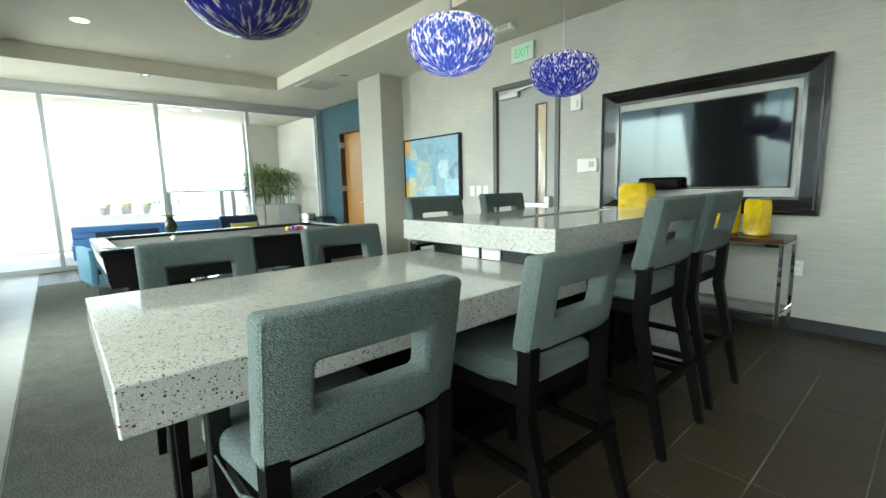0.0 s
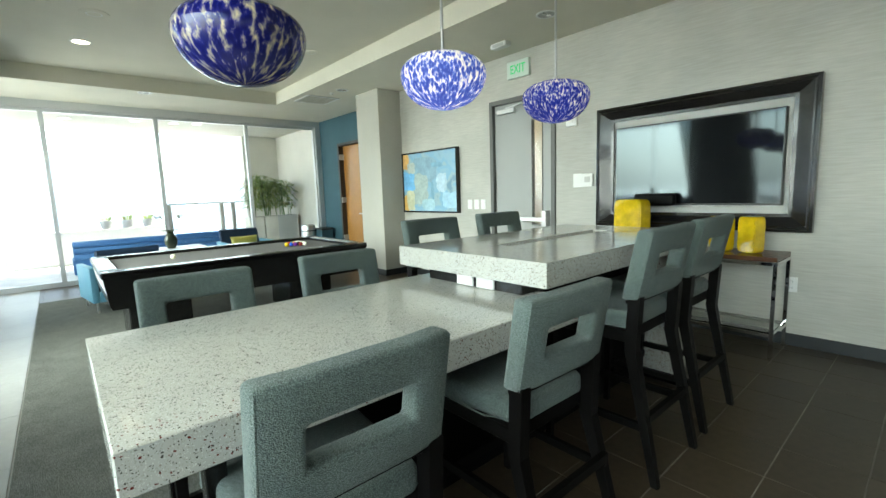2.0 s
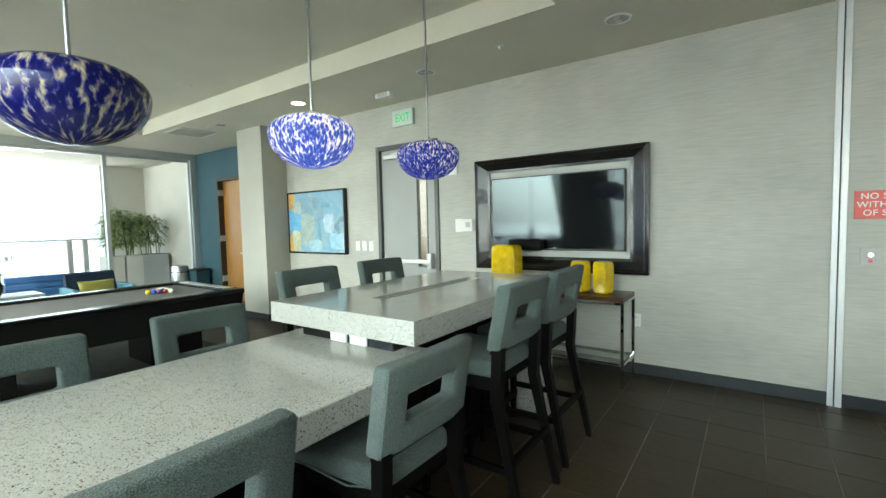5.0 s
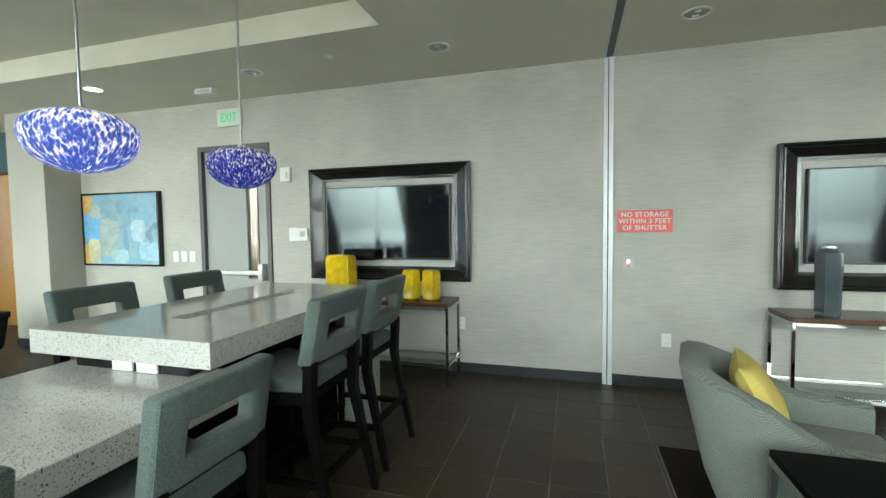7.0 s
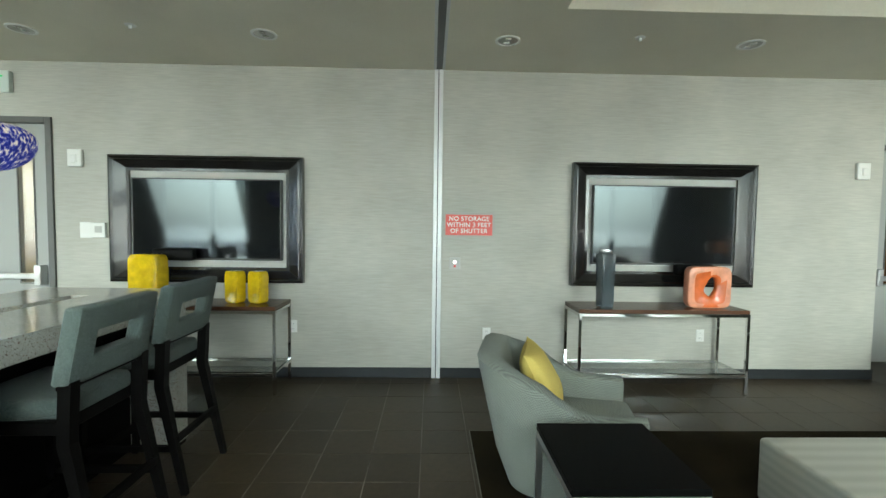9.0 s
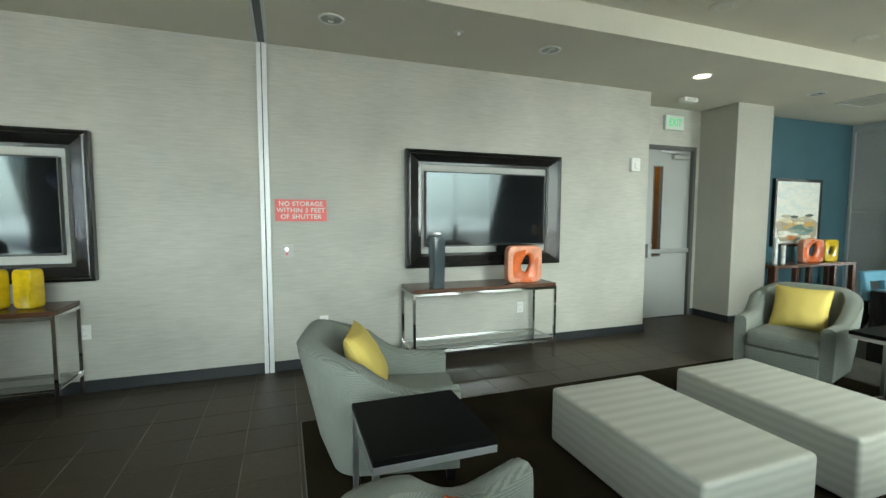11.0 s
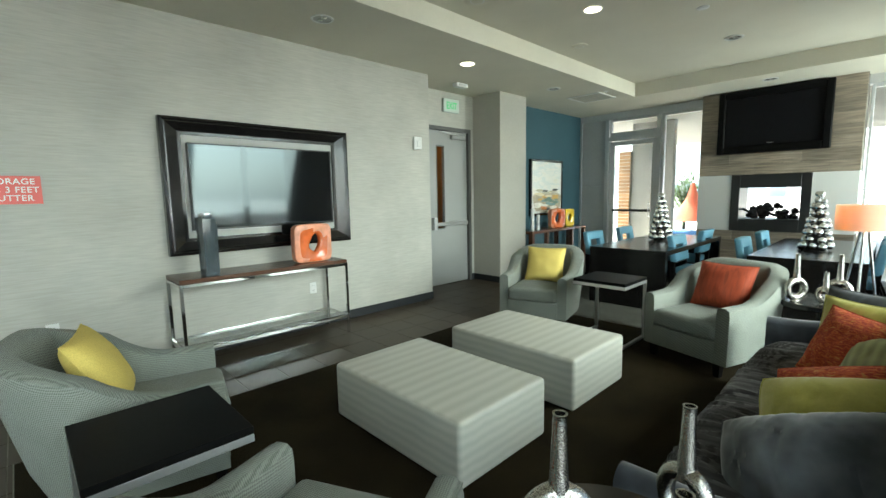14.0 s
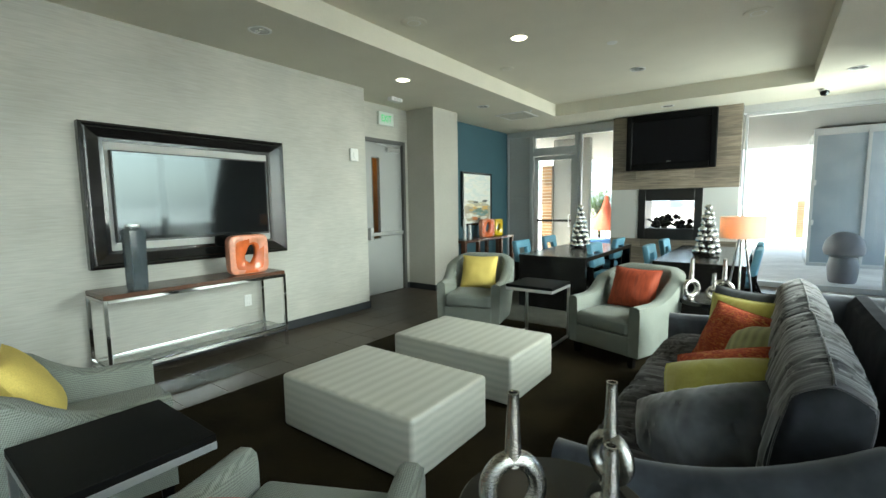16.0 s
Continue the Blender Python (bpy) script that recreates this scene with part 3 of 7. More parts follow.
floor = structure("floor", bm, GROUT, "dark brown porcelain tile floor with pale joints", "floor")

bm = B()
y = SOUTH
while y < NORTH:
    for k in range(-5, 0):
        x0 = PALE + k * 0.4
        box(bm, (max(x0 + 0.0015, WEST), y, -0.012), (x0 + 0.3985, min(y + 0.797, NORTH), 0.0))
    y += 0.8
pale = part("pale_tiles", bm, PALE_TILE, floor, "pale grey porcelain tiles along the windows")
tagged(pale, kind="stuff")

def carpet(name, x0, y0, x1, y1, mat, label):
    """A carpet field let into the tiles, with a thin metal strip along each edge."""
    bm = B()
    box(bm, (x0, y0, -0.008), (x1, y1, 0.006), 0.003, 1)
    ob = structure(name, bm, mat, label, "carpet")
    for lo, hi in (((x0 - 0.006, y0 - 0.006), (x0, y1 + 0.006)), ((x1, y0 - 0.006), (x1 + 0.006, y1 + 0.006)), ((x0, y0 - 0.006), (x1, y0)), ((x0, y1), (x1, y1 + 0.006))):
        bm = B()
        box(bm, (lo[0], lo[1], -0.008), (hi[0], hi[1], 0.004))
        part("edge_strip", bm, STRIP_METAL, ob, "thin metal edge strip")


carpet("carpet_1", -0.40, 1.5, 2.9, 8.45, CARPET, "flat grey woven carpet under the bar table and pool table")
carpet("carpet_2", -0.40, -5.95, 3.35, -1.02, RUG, "flat dark brown carpet under the seating group")
carpet("carpet_3", -0.40, -9.6, 3.35, -5.97, CARPET, "flat grey woven carpet under the black tables")

# ceiling with two raised trays
bm = B()
xs = (WEST - 0.3, -0.5, 3.26, 5.6)
ys = (SOUTH - 0.3, -9.11, -1.66, 1.0, 8.32, NORTH + 0.3)
for i in range(3):
    for j in range(5):
        if i == 1 and j in (1, 3):
            continue
        box(bm, (xs[i], ys[j], C), (xs[i + 1], ys[j + 1], TRAY + 0.15))
bmesh.ops.remove_doubles(bm, verts=bm.verts, dist=1e-4)
structure("ceiling", bm, PAINT, "off-white painted ceiling border round raised trays", "ceiling")
bm = B()
box(bm, (-0.7, -9.3, TRAY), (3.45, 8.5, TRAY + 0.1))
structure("ceiling_tray", bm, PAINT, "off-white painted raised ceiling field", "ceiling")

# east wall, with the first door's opening
bm = B()
D1 = (3.09, 4.05, 2.54)
box(bm, (W, -5.40, 0), (W + 0.18, D1[0], C))
box(bm, (W, D1[0], D1[2]), (W + 0.18, D1[1], C))
box(bm, (W, D1[1], 0), (W + 0.18, 6.8, C))
structure("wall_east", bm, WALLPAPER, "wall with grey-beige grasscloth wallpaper", "wall")
bm = B()
box(bm, (W + 0.18, -5.57, 0), (RECESS + 0.18, -5.40, C))
structure("wall_recess_north", bm, WALLPAPER, "recess side wall with grey-beige grasscloth wallpaper", "wall")
bm = B()
D2 = (-6.80, -5.88, 2.53)
box(bm, (RECESS, D2[1], 0), (RECESS + 0.18, -5.57, C))
box(bm, (RECESS, D2[0], D2[2]), (RECESS + 0.18, D2[1], C))
box(bm, (RECESS, -7.1, 0), (RECESS + 0.18, D2[0], C))
structure("wall_recess", bm, WALLPAPER, "recessed wall with grey-beige grasscloth wallpaper", "wall")
bm = B()
box(bm, (4.1, 6.17, 0), (W + 0.3, 6.86, C), 0.004, 1)
structure("column_north", bm, COLUMN, "square beige painted column against the wall", "column")
bm = B()
box(bm, (4.51, -7.65, 0), (5.33, -6.93, C), 0.004, 1)
structure("column_south", bm, COLUMN, "square beige painted column beside the recessed door", "column")
bm = B()
D3 = (8.05, 8.93, 2.5)
box(bm, (TEAL_N, 6.86, 0), (TEAL_N + 0.18, D3[0], C))
box(bm, (TEAL_N, D3[0], D3[2]), (TEAL_N + 0.18, D3[1], C))
box(bm, (TEAL_N, D3[1], 0), (TEAL_N + 0.18, NORTH, C))
structure("wall_teal_north", bm, BLUE_PAINT, "wall painted dark teal blue", "wall")
bm = B()
box(bm, (TEAL_S, SOUTH, 0), (TEAL_S + 0.18, -7.65, C))
structure("wall_teal_south", bm, BLUE_PAINT, "wall painted dark teal blue", "wall")

# west wall behind, with tall windows
WEST_WINDOWS = [(3.85, 5.95), (-2.2, 2.6), (-6.4, -4.0), (7.9, 9.7), (-10.1, -8.4)]
MULLIONS = [4.72, 0.2, -5.3, 8.8, -9.25]
bm = B()
edges = sorted(v for w in WEST_WINDOWS for v in w)
cuts = [SOUTH - 0.2] + edges + [NORTH + 0.2]
for a, b in zip(cuts[::2], cuts[1::2]):
    box(bm, (WEST - 0.2, a, 0), (WEST, b, C))
structure("wall_west", bm, COLUMN, "plain beige wall between the tall windows", "wall")


def glazing(name, a, b, z0, z1, axis, at, label, depth=0.09, mull=0.055):
    """One fixed light: an aluminium frame of four bars round a pane."""
    t = thing(name, label, "window", kind="structure")

    def put(u0, u1, w0, w1, d, mat, nm, lab=""):
        bm = B()
        lo, hi = ((u0, at - d / 2, w0), (u1, at + d / 2, w1)) if axis == "x" else ((at - d / 2, u0, w0), (at + d / 2, u1, w1))
        box(bm, lo, hi, 0.003 if mat is ALU else 0.0, 1)
        ob = part(nm, bm, mat, t, lab)
        return ob
    put(a, a + mull, z0, z1, depth, ALU, "window_post")
    put(b - mull, b, z0, z1, depth, ALU, "window_post")
    put(a + mull, b - mull, z0, z0 + 0.09, depth, ALU, "window_sill")
    put(a + mull, b - mull, z1 - 0.05, z1, depth, ALU, "window_head")
    pane = put(a + mull, b - mull, z0 + 0.09, z1 - 0.05, 0.012, GLASS, "pane", "clear window glass")
    pane.visible_shadow = False
    return t


for i, (a, b) in enumerate(((-2.05, -1.71), (-1.71, -0.09), (-0.09, 1.53), (1.53, 3.17), (3.17, 4.71))):
    glazing("window_north", a, b, 0.0, 3.0, "x", NORTH, "floor-to-ceiling terrace window in an aluminium frame", mull=0.034)
bm = B()
box(bm, (WEST, NORTH - 0.1, 3.0), (TEAL_N, NORTH + 0.1, C))
box(bm, (4.71, NORTH - 0.1, 0), (TEAL_N, NORTH + 0.1, 3.0))
structure("window_header_north", bm, ALU, "grey aluminium header above the terrace windows", "window header")
for (a, b), mid in zip(WEST_WINDOWS, MULLIONS):
    glazing("window_west", a, mid, 0.0, C, "y", WEST - 0.1, "tall window in an aluminium frame")
    glazing("window_west", mid, b, 0.0, C, "y", WEST - 0.1, "tall window in an aluminium frame")

# south side: panel, glass door, window, fireplace block, windows
bm = B()
box(bm, (4.38, SOUTH - 0.06, 0), (4.92, SOUTH + 0.06, 1.62), 0.004, 1)
box(bm, (4.38, SOUTH - 0.06, 1.65), (4.92, SOUTH + 0.06, 3.0), 0.004, 1)
box(bm, (4.38, SOUTH - 0.06, 1.61), (4.92, SOUTH + 0.045, 1.66))
structure("wall_panel_south", bm, GREY_PANEL, "grey metal wall panel in two pieces", "wall panel")
bm = B()
box(bm, (4.92, SOUTH - 0.1, 0), (TEAL_S, SOUTH + 0.1, C))
box(bm, (WEST, SOUTH - 0.1, 3.0), (4.92, SOUTH + 0.1, C))
box(bm, (4.30, SOUTH - 0.08, 0), (4.38, SOUTH + 0.09, 3.0))
box(bm, (3.25, SOUTH - 0.08, 0), (3.32, SOUTH + 0.09, 3.0))
box(bm, (3.32, SOUTH - 0.08, 2.55), (4.30, SOUTH + 0.09, 2.64))
structure("window_header_south", bm, ALU, "grey aluminium header and posts of the glass front", "window header")
glazing("window_transom", 3.32, 4.30, 2.64, 3.0, "x", SOUTH, "glass light above the terrace door", mull=0.03)
glazing("window_south", 2.50, 3.25, 0.0, 3.0, "x", SOUTH, "tall narrow window beside the fireplace")
glazing("window_south", -1.6, 0.31, 0.0, 3.0, "x", SOUTH, "floor-to-ceiling terrace window in an aluminium frame", mull=0.034)
glazing("window_south", -2.1, -1.6, 0.0, 3.0, "x", SOUTH, "narrow terrace window in an aluminium frame")

gd = thing("door_glass", "closed glass terrace door in a grey aluminium frame", "door", kind="structure")
for lo, hi, nm in (((3.33, 0), (3.425, 2.54), "door_stile"), ((4.195, 0), (4.29, 2.54), "door_stile"), ((3.425, 0), (4.195, 0.25), "door_rail"), ((3.425, 2.45), (4.195, 2.54), "door_rail")):
    bm = B()
    box(bm, (lo[0], SOUTH - 0.03, lo[1] + 0.004), (hi[0], SOUTH + 0.03, hi[1]), 0.003, 1)
    part(nm, bm, ALU, gd)
bm = B()
box(bm, (3.425, SOUTH - 0.006, 0.25), (4.195, SOUTH + 0.006, 2.45))
part("pane", bm, GLASS, gd, "clear door glass").visible_shadow = False
bm = B()
box(bm, (3.4, SOUTH + 0.05, 1.08), (4.2, SOUTH + 0.09, 1.13), 0.006, 1)
part("push_bar", bm, BLACK, gd, "black push bar")
bm = B()
tube(bm, [(3.44, SOUTH + 0.03, 0.98), (3.44, SOUTH + 0.11, 0.98), (3.44, SOUTH + 0.11, 1.24), (3.44, SOUTH + 0.03, 1.24)], 0.012, 8)
part("pull_handle", bm, STEEL, gd, "steel pull handle", True)

# baseboards
bm = B()
for a, b in ((-5.40, D1[0] - 0.06), (D1[1] + 0.06, 6.17)):
    box(bm, (W - 0.012, a, 0), (W, b, 0.105), 0.003, 1)
box(bm, (4.088, 6.158, 0), (4.1, 6.86, 0.105))
box(bm, (4.1, 6.158, 0), (W - 0.012, 6.17, 0.105))
box(bm, (W + 0.18, -5.582, 0), (RECESS, -5.57, 0.105))
box(bm, (W - 0.012, -5.412, 0), (W + 0.18, -5.40, 0.105))
box(bm, (RECESS - 0.012, D2[1] + 0.06, 0), (RECESS, -5.582, 0.105))
box(bm, (4.498, -7.65, 0), (4.51, -6.918, 0.105))
box(bm, (4.51, -6.93, 0), (RECESS, -6.918, 0.105))
box(bm, (RECESS - 0.012, -6.918, 0), (RECESS, D2[0] - 0.06, 0.105))
box(bm, (TEAL_N - 0.012, 6.86, 0), (TEAL_N, D3[0] - 0.06, 0.105))
box(bm, (TEAL_N - 0.012, D3[1] + 0.06, 0), (TEAL_N, NORTH - 0.1, 0.105))
box(bm, (TEAL_S - 0.012, SOUTH + 0.1, 0), (TEAL_S, -7.65, 0.105))
structure("baseboard", bm, BASE, "black rubber baseboard along the walls", "baseboard")

# fire shutter track: rail on the wall and slot in the ceiling
trk = thing("shutter_track", "steel fire shutter guide rail with a ceiling slot", "shutter track", kind="structure")
for y0, y1, mat, nm, d in ((-0.812, -0.770, RAIL_STEEL, "rail_flange", 0.03), (-0.770, -0.762, BASE, "rail_slot", 0.012), (-0.762, -0.724, RAIL_STEEL, "rail_flange", 0.024)):
    bm = B()
    box(bm, (W - d, y0, 0), (W, y1, C), 0.002 if mat is RAIL_STEEL else 0, 1)
    part(nm, bm, mat, trk)
bm = B()
box(bm, (-0.6, -0.80, C - 0.004), (W - 0.03, -0.74, C + 0.03))
part("ceiling_slot", bm, BLACK, trk, "black ceiling slot")
for y0, y1 in ((-0.825, -0.80), (-0.74, -0.715)):
    bm = B()
    box(bm, (-0.6, y0, C - 0.012), (W - 0.03, y1, C), 0.002, 1)
    part("slot_trim", bm, ALU, trk)


def steel_door(name, x, y0, y1, top, label, glass_near_low, bar_from):
    """A flush grey steel door in a dark frame on a wall facing -x: vision light, push bar, closer."""
    t = thing(name, label, "door", kind="structure")
    for a, b, z0, z1 in ((y0 - 0.05, y0 + 0.01, 0, top + 0.05), (y1 - 0.01, y1 + 0.05, 0, top + 0.05), (y0 + 0.01, y1 - 0.01, top - 0.01, top + 0.05)):
        bm = B()
        box(bm, (x - 0.022, a, z0), (x + 0.12, b, z1), 0.003, 1)
        part("door_frame", bm, FRAME_PAINT, t, "dark grey steel frame")
    a, b = (y0 + 0.17, y0 + 0.32) if glass_near_low else (y1 - 0.36, y1 - 0.21)
    z0, z1 = 0.95, 2.27
    bm = B()
    box(bm, (x + 0.03, y0 + 0.012, 0.01), (x + 0.075, a, top - 0.012))
    box(bm, (x + 0.03, b, 0.01), (x + 0.075, y1 - 0.012, top - 0.012))
    box(bm, (x + 0.03, a, 0.01), (x + 0.075, b, z0))
    box(bm, (x + 0.03, a, z1), (x + 0.075, b, top - 0.012))
    part("leaf", bm, DOOR_PAINT, t, "grey painted steel leaf")
    bm = B()
    for lo, hi in (((a - 0.012, z0 - 0.012), (a, z1 + 0.012)), ((b, z0 - 0.012), (b + 0.012, z1 + 0.012)), ((a, z0 - 0.012), (b, z0)), ((a, z1), (b, z1 + 0.012))):
        box(bm, (x + 0.022, lo[0], lo[1]), (x + 0.03, hi[0], hi[1]))
    part("glass_bead", bm, FRAME_PAINT, t)
    bm = B()
    box(bm, (x + 0.048, a, z0), (x + 0.056, b, z1))
    part("vision_glass", bm, GLASS, t, "narrow wired vision glass").visible_shadow = False
    bm = B()
    box(bm, (x - 0.055, y0 + 0.07, 0.99), (x - 0.02, y1 - 0.07, 1.05), 0.008, 2)
    bar_ob = part("push_bar", bm, STEEL, t, "stainless push bar")
    bm = B()
    e = y0 + 0.1 if bar_from == "low" else y1 - 0.1
    box(bm, (x - 0.05, e - 0.035, 0.93), (x + 0.03, e + 0.035, 1.13), 0.006, 1)
    part("latch_case", bm, STEEL, bar_ob)
    bm = B()
    e2 = y1 - 0.24 if bar_from == "low" else y0 + 0.24
    box(bm, (x - 0.03, e2 - 0.15, top - 0.14), (x + 0.03, e2 + 0.15, top - 0.075), 0.008, 1)
    closer = part("closer", bm, STEEL, t, "silver door closer")
    bm = B()
    s = -1 if bar_from == "low" else 1
    tube(bm, [(x - 0.02, e2, top - 0.07), (x - 0.035, e2 + s * 0.22, top - 0.055), (x - 0.015, e2 + s * 0.4, top - 0.03)], 0.01, 6)
    part("closer_arm", bm, STEEL, closer)
    return t


steel_door("door_1", W, D1[0], D1[1], D1[2], "closed grey steel exit door with push bar and narrow glass", True, "low")
steel_door("door_2", RECESS, D2[0], D2[1], D2[2], "closed grey steel exit door in the wall recess", False, "high")

# corridors behind the door glass
bm = B()
box(bm, (6.4, 2.4, 0), (6.5, 4.8, C))
box(bm, (4.73, 2.3, 0), (6.5, 2.4, C))
box(bm, (4.73, 4.8, 0), (6.5, 4.9, C))
box(bm, (4.73, 2.4, -0.05), (6.4, 4.8, 0))
box(bm, (4.73, 2.4, C), (6.4, 4.8, C + 0.1))
structure("corridor_1", bm, STUCCO, "white corridor seen through the door glass", "corridor")
bm = B()
box(bm, (6.3, 3.62, 0), (6.38, 4.05, 1.2), 0.004, 1)
box(bm, (6.3, 3.1, 2.1), (6.38, 4.4, 2.6), 0.004, 1)
structure("corridor_panel", bm, OAK, "oak panelling in the corridor", "panelling")
bm = B()
box(bm, (6.6, -7.3, 0), (6.7, -5.6, C))
box(bm, (RECESS + 0.18, -5.6, 0), (6.7, -5.5, C))
box(bm, (RECESS + 0.18, -7.4, 0), (6.7, -7.3, C))
box(bm, (RECESS + 0.18, -7.3, -0.05), (6.6, -5.6, 0))
box(bm, (RECESS + 0.18, -7.3, C), (6.6, -5.6, C + 0.1))
structure("corridor_2", bm, OAK, "oak panelled corridor seen through the door glass", "corridor")
# unseen point lights, added to brighten the corridors through the door glass
for n_, x_, y_ in (("corridor_fill", 5.6, 3.6), ("corridor_fill", 5.9, -6.4)):
    lamp = new(n_, bpy.data.lights.new(n_, 'POINT'))
    lamp.data.energy, lamp.data.shadow_soft_size = (9.0 if y_ > 0 else 2.0), 0.1
    lamp.data.color = (1, 0.9, 0.75)
    lamp.location = (x_, y_, 2.9)

# oak door in the teal wall, with bright hinges; the jamb's shade is in the frame's colour
t = thing("door_3", "orange oak veneer door in a shade-darkened frame", "door", kind="structure")
for a, b, z0, z1 in ((D3[1] - 0.012, D3[1] + 0.05, 0, D3[2] + 0.05), (D3[0] - 0.05, D3[0] + 0.012, 0, D3[2] + 0.05), (D3[0] + 0.012, D3[1] - 0.012, D3[2] - 0.012, D3[2] + 0.05)):
    bm = B()
    box(bm, (TEAL_N - 0.015, a, z0), (TEAL_N + 0.18, b, z1), 0.003, 1)
    part("door_frame", bm, JAMB, t, "brown frame, darkened for the shade in the recess")
bm = B()
box(bm, (TEAL_N + 0.10, D3[0] + 0.012, 0.01), (TEAL_N + 0.145, D3[1] - 0.012, D3[2] - 0.014), 0.002, 1)
leaf = part("leaf", bm, OAK, t, "orange oak veneer leaf")
for z in (0.45, 1.3, 2.25):
    bm = B()
    box(bm, (TEAL_N - 0.01, D3[1] - 0.045, z - 0.06), (TEAL_N + 0.10, D3[1] - 0.013, z + 0.06), 0.003, 1)
    part("hinge", bm, SWITCH_GREY, t, "bright painted hinge")
bm = B()
rod(bm, (TEAL_N + 0.10, D3[0] + 0.1, 1.0), (TEAL_N + 0.04, D3[0] + 0.1, 1.0), 0.012)
rod(bm, (TEAL_N + 0.045, D3[0] + 0.1, 1.0), (TEAL_N + 0.045, D3[0] + 0.22, 1.0), 0.01)
part("door_handle", bm, STEEL, leaf, "steel lever handle", True)
bm = B()
box(bm, (TEAL_N + 0.2, 7.8, 0), (TEAL_N + 0.25, 9.2, 2.7))
structure("wall_behind_door", bm, STUCCO, "plain wall behind the oak door", "wall")


# ---- fireplace ----
fp = thing("fireplace", "see-through fireplace wall with wood-look stone and white panels", "fireplace", kind="structure")
FX0, FX1, FY, FB = 0.345, 2.46, -10.08, -10.7
bx0, bx1, bz0, bz1 = 0.875, 1.953, 0.79, 1.735
for nm, lo, hi in (("white_panel", (bx1, bz0), (FX1, bz1)), ("white_panel", (FX0, bz0), (bx0, bz1))):
    bm = B()
    box(bm, (lo[0], FB, lo[1]), (hi[0], FY, hi[1]))
    part(nm, bm, WHITE, fp, "plain white panel")
for z0, z1, rows in ((bz1, C, 8), (0.0, bz0, 5)):
    bm = B()
    box(bm, (FX0, FB, z0), (FX1, FY - 0.02, z1))
    part("stone_backing", bm, GROUT, fp)
    step = (z1 - z0) / rows
    for r in range(rows):
        cut = [FX0, FX0 + 0.35 + 0.9 * ((r * 0.37) % 1), FX0 + 1.3 + 0.6 * ((r * 0.61) % 1), FX1]
        for a, b in zip(cut, cut[1:]):
            bm = B()
            box(bm, (a + 0.001, FY - 0.02, z0 + r * step + 0.001), (b - 0.001, FY, z0 + (r + 1) * step - 0.001), 0.002, 1)
            part("stone_plank", bm, STONE_WOOD, fp)
for lo, hi in (((bx0, bz0), (bx0 + 0.13, bz1)), ((bx1 - 0.13, bz0), (bx1, bz1)), ((bx0 + 0.13, bz1 - 0.22), (bx1 - 0.13, bz1)), ((bx0 + 0.13, bz0), (bx1 - 0.13, bz0 + 0.2))):
    bm = B()
    box(bm, (lo[0], FB + 0.02, lo[1]), (hi[0], FY + 0.012, hi[1]), 0.004, 1)
    part("firebox_frame", bm, BLACK, fp, "black metal firebox frame")
bm = B()
rng = random.Random(3)
for i in range(44):
    x_ = rng.uniform(bx0 + 0.2, bx1 - 0.2)
    bmesh.ops.create_icosphere(bm, subdivisions=1, radius=rng.uniform(0.035, 0.07), matrix=Matrix.Translation((x_, -10.38 + rng.uniform(-0.1, 0.1), bz0 + 0.22 + 0.24 * rng.random() * (1 - abs(x_ - 1.41) / 0.6))))
for i in range(5):
    a = Vector((rng.uniform(bx0 + 0.25, bx1 - 0.3), -10.42, bz0 + 0.25))
    rod(bm, a, a + Vector((rng.uniform(-0.25, 0.25), 0.12, rng.uniform(0.0, 0.12))), 0.028, 0.02, 8)
part("fire_logs", bm, BLACK, fp, "charred ceramic logs and coals")

ft = thing("fireplace_tv", "switched-off flat television in a deep black frame", "television")
bm = B()
for lo, hi in (((0.695, 2.09), (0.795, 3.11)), ((2.085, 2.09), (2.185, 3.11)), ((0.795, 2.99), (2.085, 3.11)), ((0.795, 2.09), (2.085, 2.21))):
    box(bm, (lo[0], FY, lo[1]), (hi[0], FY + 0.09, hi[1]), 0.012, 1)
part("frame", bm, LAMINATE, ft, "matt black wooden frame")
bm = B()
box(bm, (0.795, FY, 2.21), (2.085, FY + 0.05, 2.99), 0.004, 1)
part("screen", bm, SATIN_SCREEN, ft, "dark glossy screen")
bm = B()
box(bm, (1.405, FY + 0.05, 2.235), (1.485, FY + 0.052, 2.245))
part("badge", bm, STEEL, ft)


# ---- ceiling fittings ----
def downlight(x, y, z, on, r=0.085):
    t = thing("recessed_downlight", "recessed round ceiling downlight, switched on" if on else "recessed round ceiling downlight, switched off", "downlight", pose(x, y, z), "ceiling downlights")
    bm = B()
    lathe(bm, [(r, 0.0), (r + 0.02, 0.0), (r + 0.02, -0.007), (r, -0.007), (r, 0.0)], 28)
    part("trim_ring", bm, WHITE, t, "white trim ring", True)
    if on:
        bm = B()
        lathe(bm, [(r, -0.004), (r * 0.75, -0.0035), (r * 0.7, -0.003), (0, -0.003)], 28)
        part("lamp_disc", bm, LAMP_ON, t, "glowing warm lamp", True)
        return t
    bm = B()
    lathe(bm, [(r, -0.004), (r * 0.96, -0.001), (0, -0.001)], 28)
    part("lamp_can", bm, CAN, t, "dark inside of the fitting", True)
    for side in (-1, 1):
        bm = B()
        lathe(bm, [(0, -0.006), (r * 0.2, -0.0055), (r * 0.3, -0.003), (r * 0.3, -0.001)], 16, (side * r * 0.42, 0, 0))
        part("reflector", bm, LAMP_OFF, t, "small silver lamp", True)
    return t


